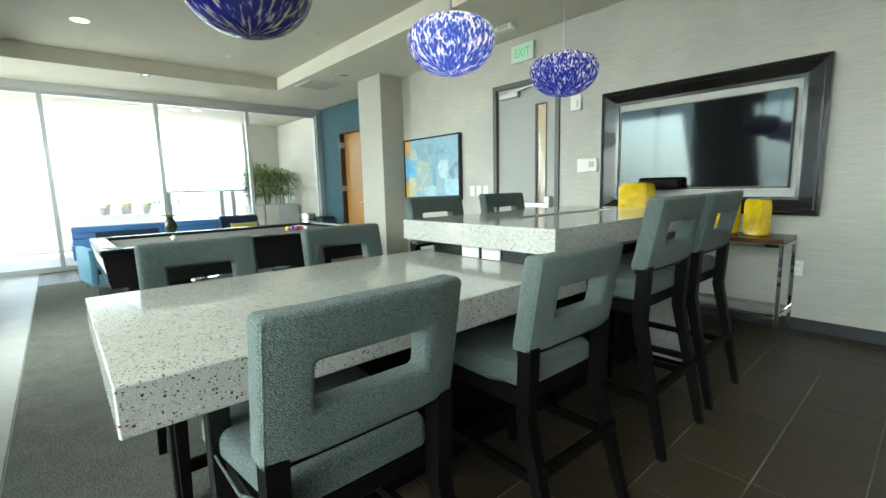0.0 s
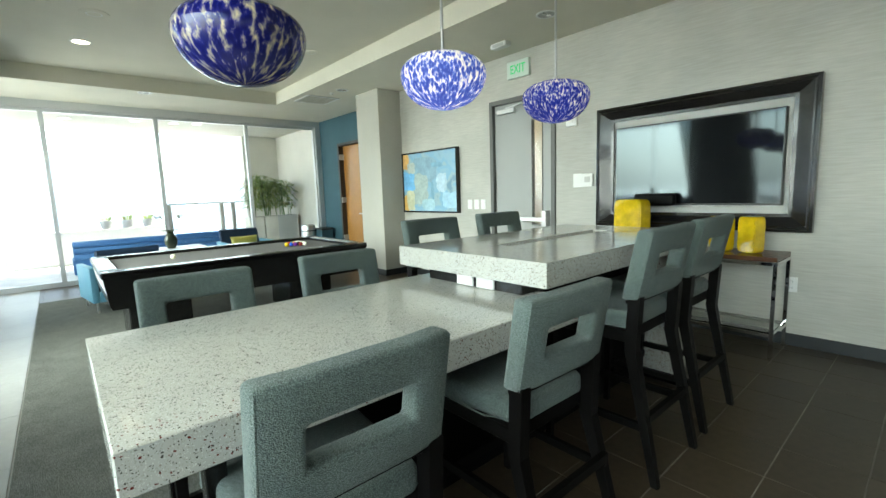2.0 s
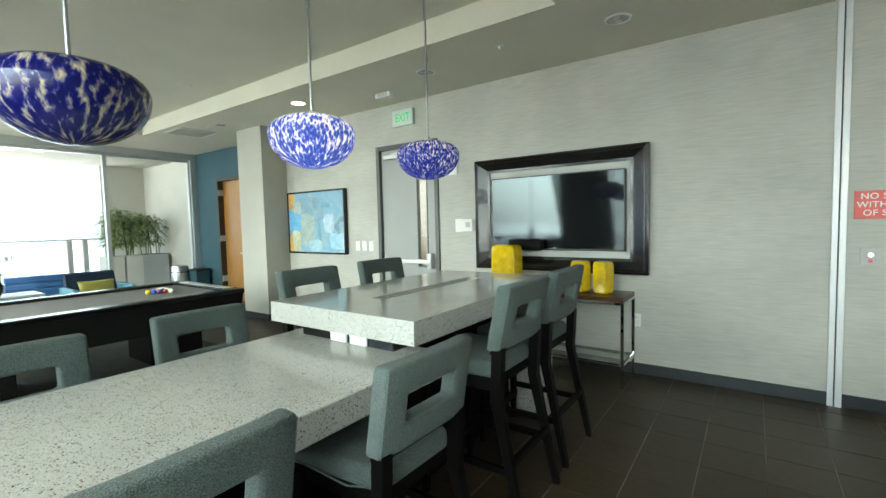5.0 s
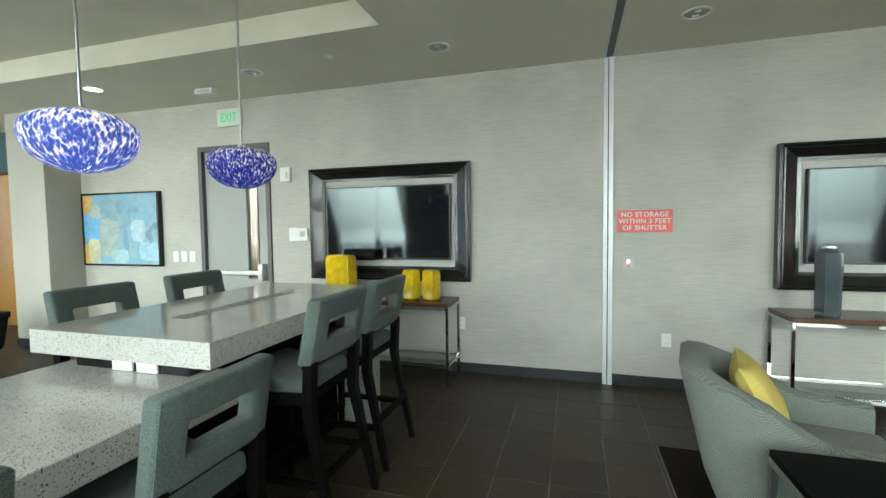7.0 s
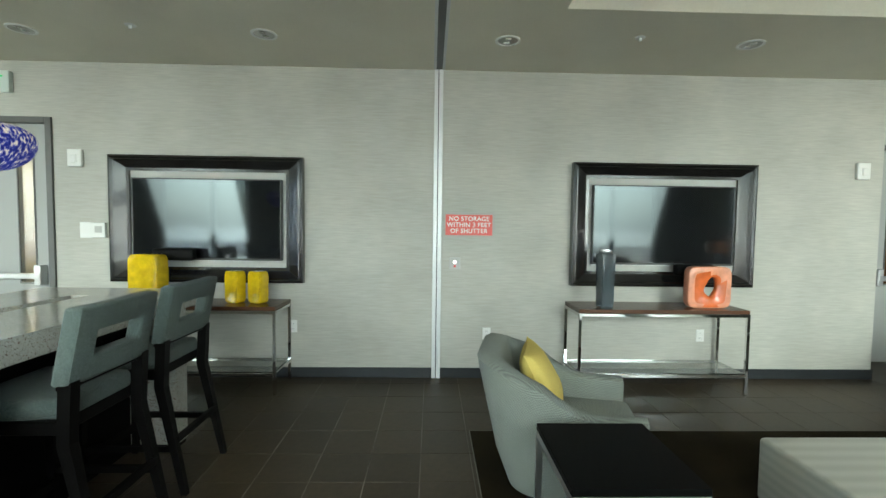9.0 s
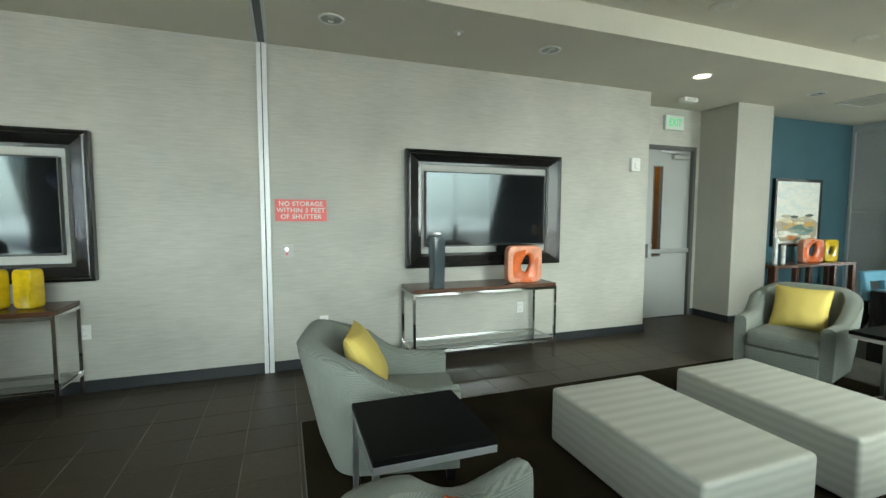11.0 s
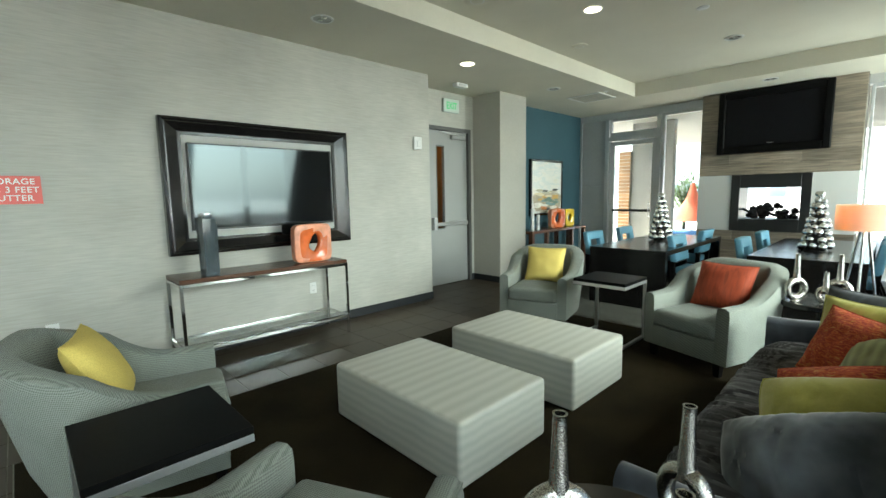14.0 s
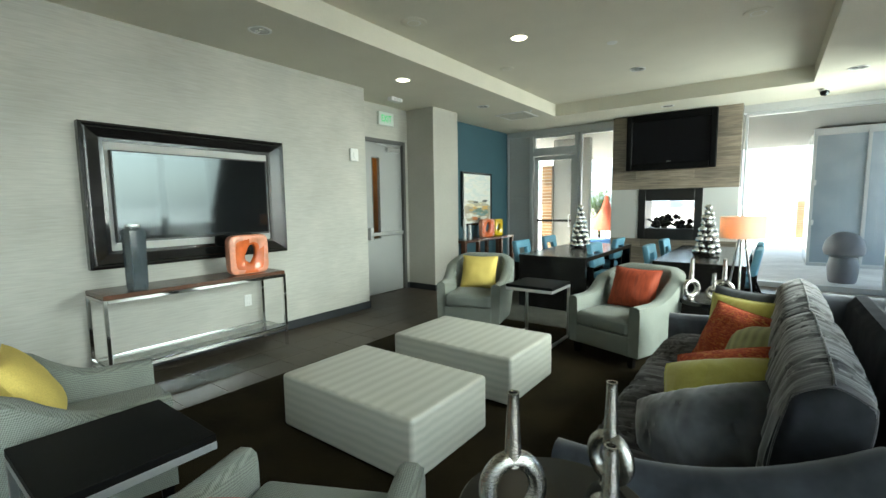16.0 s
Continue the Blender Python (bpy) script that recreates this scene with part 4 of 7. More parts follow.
for x_, y_, z_, on in ((3.81, 0.69, C, 0), (3.82, -1.33, C, 0), (3.78, -3.38, C, 0), (3.82, 2.65, C, 0), (3.85, -5.44, C, 1), (3.7, 4.66, C, 1), (3.87, -7.48, C, 0), (3.7, 6.6, C, 0),
                       (2.257, -5.61, TRAY, 1), (1.485, -7.72, TRAY, 0), (0.38, 6.9, TRAY, 1), (1.2, 8.4, C, 0), (1.4, -9.5, C, 0), (-0.9, -8.6, C, 0), (-1.3, -6.4, C, 0)):
    downlight(x_, y_, z_, on)


def ceiling_disc(name, x, y, z, r, label, category, mat=None):
    t = thing(name, label, category, pose(x, y, z))
    bm = B()
    lathe(bm, [(0, -0.012), (r * 0.8, -0.011), (r * 0.97, -0.006), (r, 0.0)], 28)
    part("cover", bm, mat or PAINT, t, "", True)
    bm = B()
    lathe(bm, [(r * 0.45, -0.0118), (r * 0.5, -0.0138), (r * 0.55, -0.0118)], 24)
    part("inner_ring", bm, WHITE, t, "", True)


for x_, y_, r_ in ((0.45, 5.8, 0.13), (2.78, 5.73, 0.10), (2.906, -4.56, 0.13), (2.916, -6.55, 0.1), (0.09, -6.48, 0.13)):
    ceiling_disc("ceiling_speaker", x_, y_, TRAY, r_, "round off-white ceiling loudspeaker", "loudspeaker")
for x_, y_, z_ in ((1.474, -6.43, TRAY), (2.2, 7.4, TRAY)):
    ceiling_disc("smoke_detector", x_, y_, z_, 0.06, "round white smoke detector", "smoke detector", WHITE)
for x_, y_, z_ in ((3.66, 6.9, C), (3.4, -8.3, C), (3.7, 1.7, C), (3.7, -2.4, C)):
    bm = B()
    lathe(bm, [(0, -0.03), (0.012, -0.028), (0.014, -0.006), (0.04, -0.004), (0.042, 0)], 16)
    solo("sprinkler_head", bm, WHITE, "small white concealed sprinkler head", "sprinkler", m=pose(x_, y_, z_), smooth=True)


def vent(x, y, z, w, d):
    t = thing("ceiling_vent", "square off-white ceiling air diffuser", "air vent", pose(x, y, z))
    bm = B()
    for lo, hi in (((-w, -d), (-w + 0.03, d)), ((w - 0.03, -d), (w, d)), ((-w + 0.03, -d), (w - 0.03, -d + 0.03)), ((-w + 0.03, d - 0.03), (w - 0.03, d))):
        box(bm, (lo[0], lo[1], -0.012), (hi[0], hi[1], 0))
    part("frame", bm, WHITE, t)
    n_ = 7
    for k in range(n_):
        yy = -d + 0.05 + (2 * d - 0.1) * k / (n_ - 1)
        bm = B()
        box(bm, (-w + 0.03, yy - 0.014, -0.010), (w - 0.03, yy + 0.014, -0.004))
        part("slat", bm, PAINT, t)
    bm = B()
    box(bm, (-w + 0.03, -d + 0.03, -0.003), (w - 0.03, d - 0.03, -0.001))
    part("backing", bm, LINER, t)


vent(3.68, 7.5, C, 0.3, 0.3)
vent(3.79, -8.56, C, 0.3, 0.3)
for x_, y_ in ((4.1, 3.5), (4.6, -6.1)):
    t = thing("emergency_light", "small white emergency light on the ceiling", "emergency light", pose(x_, y_, C))
    bm = B()
    box(bm, (-0.05, -0.12, -0.06), (0.05, 0.12, 0), 0.012, 2)
    part("housing", bm, WHITE, t)
    bm = B()
    box(bm, (-0.055, -0.08, -0.05), (-0.05, 0.08, -0.015))
    part("lens", bm, LINER, t)
cctv = thing("dome_camera", "black dome security camera under the ceiling", "security camera", pose(-0.66, -9.7, C))
bm = B()
lathe(bm, [(0.07, 0), (0.07, -0.03), (0.06, -0.035), (0, -0.035)], 24)
part("mount", bm, WHITE, cctv, "white mount", True)
bm = B()
lathe(bm, [(0.058, -0.035), (0.055, -0.07), (0.035, -0.1), (0, -0.11)], 24)
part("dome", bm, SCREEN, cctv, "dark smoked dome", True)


# ---- wall fittings on the east wall ----
def exit_sign(m, flip=False):
    t = thing("exit_sign", "grey-green exit sign with green letters", "exit sign", m)
    bm = B()
    box(bm, (-0.175, -0.105, 0), (0.175, 0.105, 0.05), 0.008, 2)
    part("housing", bm, SIGN_BODY, t)
    lettering("EXIT", 0.17, GREEN, t, pose(0, -0.004, 0.052) @ Matrix.Diagonal((0.66, 0.9, 1, 1)), spacing=1.05)


exit_sign(Matrix.Translation((W, 3.573, 2.917)) @ EAST)
exit_sign(Matrix.Translation((RECESS, -6.37, 2.91)) @ EAST)

sg = thing("shutter_warning_sign", "red warning sign with three lines of white capitals", "sign", Matrix.Translation((W, -1.091, 1.584)) @ EAST)
bm = B()
box(bm, (-0.24, -0.105, 0), (0.24, 0.105, 0.006), 0.002, 1)
part("plate", bm, RED, sg)
for k, text in enumerate(("NO STORAGE", "WITHIN 3 FEET", "OF SHUTTER")):
    lettering(text, 0.062, WHITE, sg, pose(0, 0.062 - 0.062 * k, 0.0065), spacing=1.08)

kb = thing("key_switch", "square steel key switch with a red button", "switch", Matrix.Translation((W, -0.951, 1.191)) @ EAST)
bm = B()
box(bm, (-0.057, -0.06, 0), (0.057, 0.06, 0.008), 0.003, 1)
part("plate", bm, SWITCH_GREY, kb)
bm = B()
rod(bm, (0, 0.015, 0.008), (0, 0.015, 0.022), 0.017)
part("key_barrel", bm, CHROME, kb, "", True)
bm = B()
box(bm, (-0.012, -0.042, 0.008), (0.012, -0.018, 0.012))
part("indicator", bm, RED, kb, "small red indicator")


def outlet(y, z, x=W):
    t = thing("wall_outlet", "white double wall outlet", "outlet", Matrix.Translation((x, y, z)) @ EAST, "wall outlets")
    bm = B()
    box(bm, (-0.042, -0.064, 0), (0.042, 0.064, 0.007), 0.003, 1)
    part("plate", bm, WHITE, t)
    for s in (-0.028, 0.028):
        bm = B()
        box(bm, (-0.02, s - 0.02, 0.007), (0.02, s + 0.02, 0.0095), 0.002, 1)
        socket = part("socket", bm, WHITE, t)
        for dx in (-0.008, 0.008):
            bm = B()
            box(bm, (dx - 0.0015, s - 0.006, 0.0095), (dx + 0.0015, s + 0.006, 0.0099))
            part("slot", bm, BLACK, socket)


outlet(0.694, 0.529)
outlet(-1.29, 0.463)
outlet(-3.537, 0.458)
for k in range(3):
    t = thing("light_switch", "white rocker light switch", "switch", Matrix.Translation((W, 4.53 - 0.135 * k, 1.21)) @ EAST, "light switches")
    bm = B()
    box(bm, (-0.045, -0.07, 0), (0.045, 0.07, 0.007), 0.003, 1)
    part("plate", bm, WHITE, t)
    bm = B()
    box(bm, (-0.016, -0.033, 0.007), (0.016, 0.033, 0.011), 0.002, 1)
    part("rocker", bm, WHITE, t)
th = thing("thermostat", "white thermostat and control plate", "thermostat", Matrix.Translation((W, 2.665, 1.485)) @ EAST)
bm = B()
box(bm, (-0.13, -0.08, 0), (-0.015, 0.08, 0.012), 0.004, 1)
part("control_plate", bm, WHITE, th)
bm = B()
box(bm, (-0.01, -0.075, 0), (0.13, 0.075, 0.03), 0.008, 2)
tb = part("thermostat_body", bm, WHITE, th)
bm = B()
box(bm, (0.03, -0.025, 0.03), (0.1, 0.04, 0.0315))
part("display", bm, LINER, tb, "grey display")
for y_, z_ in ((2.813, 2.194), (-5.168, 2.192)):
    t = thing("strobe_alarm", "white wall-mounted fire alarm strobe", "fire alarm", Matrix.Translation((W, y_, z_)) @ EAST)
    bm = B()
    box(bm, (-0.07, -0.085, 0), (0.07, 0.085, 0.035), 0.01, 2)
    part("housing", bm, WHITE, t)
    bm = B()
    box(bm, (-0.03, -0.05, 0.035), (0.03, 0.03, 0.05), 0.006, 1)
    part("flash_lens", bm, WHITE, t)


# ---- framed televisions ----
def framed_tv(y_mid, z_mid, group):
    t = thing("framed_television", "switched-off wall television in a wide black wooden frame", "television", Matrix.Translation((W, y_mid, z_mid)) @ EAST, group)
    w, h, iw, ih = 0.945, 0.625, 0.77, 0.475
    corners = [(-1, -1), (1, -1), (1, 1), (-1, 1)]
    prof = [(w, h, 0.0), (w, h, 0.075), (w - 0.02, h - 0.02, 0.085), (w - 0.035, h - 0.035, 0.075), (w - 0.045, h - 0.045, 0.078), (iw + 0.03, ih + 0.03, 0.03), (iw, ih, 0.03), (iw, ih, 0.0)]
    names = ("bottom_rail", "right_rail", "top_rail", "left_rail")
    for k in range(4):
        bm = B()
        a, b = corners[k], corners[(k + 1) % 4]
        loft(bm, [[Vector((c[0] * p[0], c[1] * p[1], p[2])) for p in prof] for c in (a, b)])
        part(names[k], bm, FRAME_WOOD, t, "black-brown mitred frame rail")
    bm = B()
    box(bm, (-iw, -ih, 0.0), (iw, ih, 0.006))
    part("backing_panel", bm, LINER, t, "light grey backing")
    bm = B()
    box(bm, (-0.735, -0.405, 0.006), (0.735, 0.405, 0.06), 0.006, 1)
    tv = part("television", bm, BLACK, t, "slim black television")
    bm = B()
    box(bm, (-0.72, -0.385, 0.06), (0.72, 0.392, 0.0615))
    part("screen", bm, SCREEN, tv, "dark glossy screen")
    bm = B()
    box(bm, (-0.74, -0.412, 0.04), (0.74, -0.405, 0.062), 0.002, 1)
    part("lower_trim", bm, STEEL, tv)
    return t


framed_tv(1.519, 1.604, "framed televisions")
framed_tv(-3.078, 1.604, "framed televisions")
for y_, lift, side in ((1.80, 0.0, 0.15), (-3.36, -0.10, 0.0)):
    t = thing("conference_camera", "small black camera box on a foot below the television", "camera", pose(W - 0.12, y_, 0.8155))
    bm = B()
    box(bm, (-0.05, -0.2, 0.385 + lift), (0.03, 0.2, 0.505 + lift), 0.03, 3)
    part("housing", bm, LAMINATE, t)
    bm = B()
    rod(bm, (0, side, 0.01), (0, side, 0.39 + lift), 0.012)
    part("pole", bm, BLACK, t)
    bm = B()
    lathe(bm, [(0, 0.012), (0.07, 0.010), (0.075, 0.0), (0, 0)], 20)
    bmesh.ops.translate(bm, verts=bm.verts, vec=(0, side, 0))
    part("foot", bm, BLACK, t)


# ---- bar table with two levels ----
table = thing("bar_table", "two-level bar table with thick speckled quartz tops", "table")
bm = B()
box(bm, (-0.04, 0.98, 0.785), (1.72, 2.025, 0.90), 0.004, 1)
part("lower_top", bm, QUARTZ, table, "polished pale quartz slab with dark and red chips")
bm = B()
X0, X1, Y0, Y1, Z0, Z1 = 1.495, 3.29, 1.0, 2.085, 0.975, 1.09
gx0, gx1, gy0, gy1 = 1.86, 2.95, 1.505, 1.62
gx, gy = (X0, gx0, gx1, X1), (Y0, gy0, gy1, Y1)
top_v = [[bm.verts.new((x, y, Z1)) for y in gy] for x in gx]
low_v = [[bm.verts.new((x, y, Z0)) for y in (Y0, Y1)] for x in (X0, X1)]
pit_v = [[bm.verts.new((x, y, Z1 - 0.028)) for y in (gy0, gy1)] for x in (gx0, gx1)]
for i in range(3):
    for j in range(3):
        if (i, j) != (1, 1):
            bm.faces.new((top_v[i][j], top_v[i + 1][j], top_v[i + 1][j + 1], top_v[i][j + 1]))
bm.faces.new((pit_v[0][0], pit_v[1][0], pit_v[1][1], pit_v[0][1]))
bm.faces.new((low_v[0][0], low_v[0][1], low_v[1][1], low_v[1][0]))
hole = ((1, 1), (2, 1), (2, 2), (1, 2))
for (i, j), (k, l) in zip(hole, hole[1:] + hole[:1]):
    bm.faces.new((top_v[i][j], top_v[k][l], pit_v[k - 1][l - 1], pit_v[i - 1][j - 1]))
bm.faces.new([low_v[0][0], low_v[1][0]] + [top_v[i][0] for i in (3, 2, 1, 0)])
bm.faces.new([low_v[1][1], low_v[0][1]] + [top_v[i][3] for i in (0, 1, 2, 3)])
bm.faces.new([low_v[0][1], low_v[0][0]] + [top_v[0][j] for j in (0, 1, 2, 3)])
bm.faces.new([low_v[1][0], low_v[1][1]] + [top_v[3][j] for j in (3, 2, 1, 0)])
bmesh.ops.recalc_face_normals(bm, faces=bm.faces)
part("upper_top", bm, QUARTZ, table, "polished pale quartz slab with a shallow trough")
bm = B()
box(bm, (1.575, 1.2, 0.9005), (3.065, 1.9, 0.9745), 0.003, 1)
riser = part("riser_box", bm, BLACK_WOOD, table, "black riser between the two tops")
for y_ in (1.585, 1.435):
    bm = B()
    box(bm, (1.562, y_ - 0.062, 0.903), (1.575, y_ + 0.062, 0.972), 0.003, 1)
    part("power_outlet", bm, WHITE, riser, "white power outlet")
bm = B()
box(bm, (3.07, 1.03, 0.03), (3.21, 2.05, 0.9745), 0.004, 1)
leg_panel = part("stone_leg", bm, QUARTZ, table, "quartz panel leg")
bm = B()
box(bm, (3.08, 1.04, 0.0), (3.20, 2.04, 0.03))
part("plinth", bm, BLACK_WOOD, leg_panel, "dark plinth")
bm = B()
box(bm, (0.72, 1.36, 0.0), (1.73, 1.72, 0.7845), 0.004, 1)
part("pedestal", bm, LAMINATE, table, "black pedestal")
bm = B()
box(bm, (1.735, 1.335, 0.0), (3.065, 1.74, 0.9), 0.004, 1)
part("pedestal", bm, LAMINATE, table, "tall black pedestal under the upper top")
for y_ in (1.16, 1.86):
    bm = B()
    box(bm, (0.15, y_ - 0.028, 0.0), (0.206, y_ + 0.028, 0.785), 0.003, 1)
    part("leg", bm, BLACK_WOOD, table, "black square leg")
bm = B()
box(bm, (0.207, 1.14, 0.73), (0.72, 1.88, 0.785))
part("apron", bm, BLACK_WOOD, table)


def window_back(bm, w, z0, z1, hw, h0, h1, thick, lean, r=0.018, curve=0.02):
    """An upholstered back with a rectangular opening; its outer face leans to -y with height."""
    def y_at(z):
        return -lean * (z - z0) / (z1 - z0)
    xs_, zs_ = (-w / 2, -hw, hw, w / 2), (z0, h0, h1, z1)
    front, back = {}, {}
    for i, x in enumerate(xs_):
        for j, z in enumerate(zs_):
            bow = curve * (1 - (2 * x / w) ** 2)
            front[i, j] = bm.verts.new((x, y_at(z) - bow, z))
            back[i, j] = bm.verts.new((x, y_at(z) + thick - bow, z))
    for i in range(3):
        for j in range(3):
            if (i, j) == (1, 1):
                continue
            bm.faces.new((front[i, j], front[i + 1, j], front[i + 1, j + 1], front[i, j + 1]))
            bm.faces.new((back[i, j], back[i, j + 1], back[i + 1, j + 1], back[i + 1, j]))
    ring = [(i, 0) for i in range(4)] + [(3, j) for j in (1, 2, 3)] + [(i, 3) for i in (2, 1, 0)] + [(0, j) for j in (2, 1)]
    hole = [(1, 1), (1, 2), (2, 2), (2, 1)]
    for loop in (ring, hole):
        for a, b in zip(loop, loop[1:] + loop[:1]):
            bm.faces.new((front[b], front[a], back[a], back[b]))
    bmesh.ops.recalc_face_normals(bm, faces=bm.faces)
    sharp = [e for e in bm.edges if len(e.link_faces) == 2 and e.calc_face_angle() > 0.8]
    bmesh.ops.bevel(bm, geom=sharp, offset=r, segments=3, profile=0.5, affect='EDGES')
    return bm


def stool(name, label, group, rise, fabric, leg_mat, m, piping=True, foot_bars=True):
    """A chair on tall legs; the origin is below the back's outer face, the front is +y."""
    t = thing(name, label, "chair", m, group)
    z0, z1 = 0.685 + rise, 1.02 + rise
    lean = 0.058 + (0.012 if rise > 0.1 else 0)
    bm = B()
    window_back(bm, 0.51, z0, z1, 0.145, z0 + 0.112, z0 + 0.218, 0.08, lean)
    back = part("backrest", bm, fabric, t, "upholstered back with a rectangular hand opening", True)
    if piping:
        for s in (-1, 1):
            bm = B()
            x = s * 0.2475
            tube(bm, [(x, 0.0035 - lean * (z - z0) / (z1 - z0), z) for z in np.linspace(z0 + 0.01, z1 - 0.012, 6)], 0.0035, 6)
            part("piping", bm, fabric, back, "", True)
        bm = B()
        tube(bm, [(x, 0.0025 - lean * 0.9, z1 - 0.034) for x in (-0.245, 0.0, 0.245)], 0.0028, 6)
        part("piping", bm, fabric, back, "seam below the top edge", True)
    bm = B()
    box(bm, (-0.26, 0.04, 0.53 + rise), (0.26, 0.52, 0.618 + rise), 0.03, 4)
    for v in bm.verts:
        f = min(max((v.co.y - 0.04) / 0.12, 0.0), 1.0)
        v.co.x *= 0.76 + 0.24 * f  # narrower between the rear legs
        if v.co.z > 0.60 + rise:
            v.co.z += 0.014 * (1 - (v.co.x / 0.26) ** 2) * f
    seat = part("seat", bm, fabric, t, "padded seat", True)
    if piping:
        bm = B()
        z = 0.556 + rise
        tube(bm, [(-0.198, 0.05, z), (-0.259, 0.165, z), (-0.259, 0.495, z), (-0.235, 0.519, z), (0.235, 0.519, z), (0.259, 0.495, z), (0.259, 0.165, z), (0.198, 0.05, z)], 0.0035, 6)
        part("piping", bm, fabric, seat, "", True)
    bm = B()
    box(bm, (-0.235, 0.055, 0.475 + rise), (0.235, 0.50, 0.533 + rise), 0.004, 1)
    part("seat_rail", bm, leg_mat, t, "dark wooden seat rail")
    bm = B()
    box(bm, (-0.245, 0.012, 0.667 + rise), (0.245, 0.06, 0.69 + rise), 0.004, 1)
    part("back_rail", bm, leg_mat, t, "dark wooden rail under the back")
    for s in (-1, 1):
        bm = B()
        bar(bm, (s * 0.225, 0.03, 0.44 + rise), (s * 0.235, -0.10, 0.0), 0.05, 0.055, 0.032, 0.034)
        bar(bm, (s * 0.225, 0.03, 0.44 + rise), (s * 0.225, 0.03 - lean * 0.2, z0 + 0.02), 0.05, 0.055)
        part("back_leg", bm, leg_mat, t, "dark wooden leg")
        bm = B()
        bar(bm, (s * 0.228, 0.475, 0.50 + rise), (s * 0.236, 0.49, 0.0), 0.048, 0.048, 0.032, 0.032)
        part("front_leg", bm, leg_mat, t, "dark wooden leg")
        if foot_bars:
            bm = B()
            box(bm, (s * 0.228 - 0.012, -0.05, 0.25), (s * 0.228 + 0.012, 0.46, 0.285))
            part("side_stretcher", bm, leg_mat, t)
    if foot_bars:
        bm = B()
        box(bm, (-0.225, 0.448, 0.18), (0.225, 0.476, 0.225))
        part("footrest", bm, leg_mat, t)
        bm = B()
        box(bm, (-0.225, -0.062, 0.30), (0.225, -0.036, 0.335))
        part("back_stretcher", bm, leg_mat, t)
    return t


low = stool("counter_chair", "sage tweed chair with an opening in its back, dark legs", "chairs round the bar table", 0.036, FABRIC, ESPRESSO, pose(0.418, 0.765, 0))
copy_thing(low, pose(1.285, 0.778, 0, 0, 0, -1))
for x_, y_ in ((0.415, 2.28), (1.232, 2.36)):
    copy_thing(low, pose(x_, y_, 0, 0, 0, 180))
high = stool("bar_stool", "tall sage tweed bar stool with dark wooden legs", "bar stools round the table", 0.193, FABRIC, ESPRESSO, pose(2.135, 0.782, 0))
copy_thing(high, pose(2.80, 0.795, 0))
for x_, y_ in ((2.053, 2.425), (2.858, 2.46)):
    copy_thing(high, pose(x_, y_, 0, 0, 0, 180))


# ---- pendant lamps ----
def pendant(x, y, z, r, h, mat, lit, label):
    t = thing("pendant_lamp", label, "lamp", pose(x, y, z), "pendant lamps over the table")
    bm = B()
    prof = [(0.001, -h / 2)]
    for k in range(1, 13):
        a = math.pi / 2 * (k / 12 - 1)
        prof.append((r * math.cos(a) ** 0.95, 0.1 * h + 0.6 * h * math.sin(a)))
    for k in range(1, 10):
        a = math.pi / 2 * k / 10
        prof.append((r * math.cos(a) ** 0.62, 0.1 * h + 0.34 * h * math.sin(a)))
    prof.append((0.03, h * 0.43))
    lathe(bm, prof, 48)
    part("shade", bm, mat, t, "blown glass shade, cobalt blue with milky spots", True)
    bm = B()
    lathe(bm, [(0.0, h * 0.43 + 0.03), (0.018, h * 0.43 + 0.028), (0.035, h * 0.43), (0.035, h * 0.43 - 0.01), (0, h * 0.43 - 0.01)], 20)
    part("cap", bm, STEEL, t, "brushed steel cap", True)
    bm = B()
    rod(bm, (0, 0, h * 0.43), (0, 0, TRAY - z), 0.007, seg=10)
    rod(bm, (0, 0, 0.62), (0, 0, 0.66), 0.014, seg=12)
    part("rod", bm, STEEL, t, "thin steel rod", True)
    bm = B()
    lathe(bm, [(0.06, TRAY - z), (0.06, TRAY - z - 0.025), (0.012, TRAY - z - 0.03), (0, TRAY - z - 0.03)], 24)
    part("canopy", bm, STEEL, t, "", True)
    if lit:
        bm = B()
        bmesh.ops.create_uvsphere(bm, u_segments=12, v_segments=8, radius=0.04, matrix=Matrix.Translation((0, 0, 0.01)))
        part("bulb", bm, glow("bulb_glow", (1.0, 0.86, 0.66), lit), t, "glowing bulb", True)


# lit shades have a paler blue, the unlit one a deeper: glow in the colour
PEND_LIT = spotted_glass("cobalt_spotted_glass", (0.034, 0.065, 0.38), True, 56, 0.62, 0.55)
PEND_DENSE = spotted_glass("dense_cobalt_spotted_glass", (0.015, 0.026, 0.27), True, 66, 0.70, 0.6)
PEND_UNLIT = spotted_glass("unlit_cobalt_spotted_glass", (0.006, 0.008, 0.13), False, 40, 0.74, 0.1, (0.85, 0.74, 0.48))
pendant(0.475, 1.52, 1.935, 0.213, 0.266, PEND_UNLIT, 0, "unlit blue spotted glass pendant lamp on a rod")
pendant(1.396, 1.517, 1.937, 0.205, 0.266, PEND_LIT, 5.5, "lit blue and white spotted glass pendant lamp")
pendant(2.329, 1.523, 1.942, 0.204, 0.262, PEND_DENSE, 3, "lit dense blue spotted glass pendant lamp")


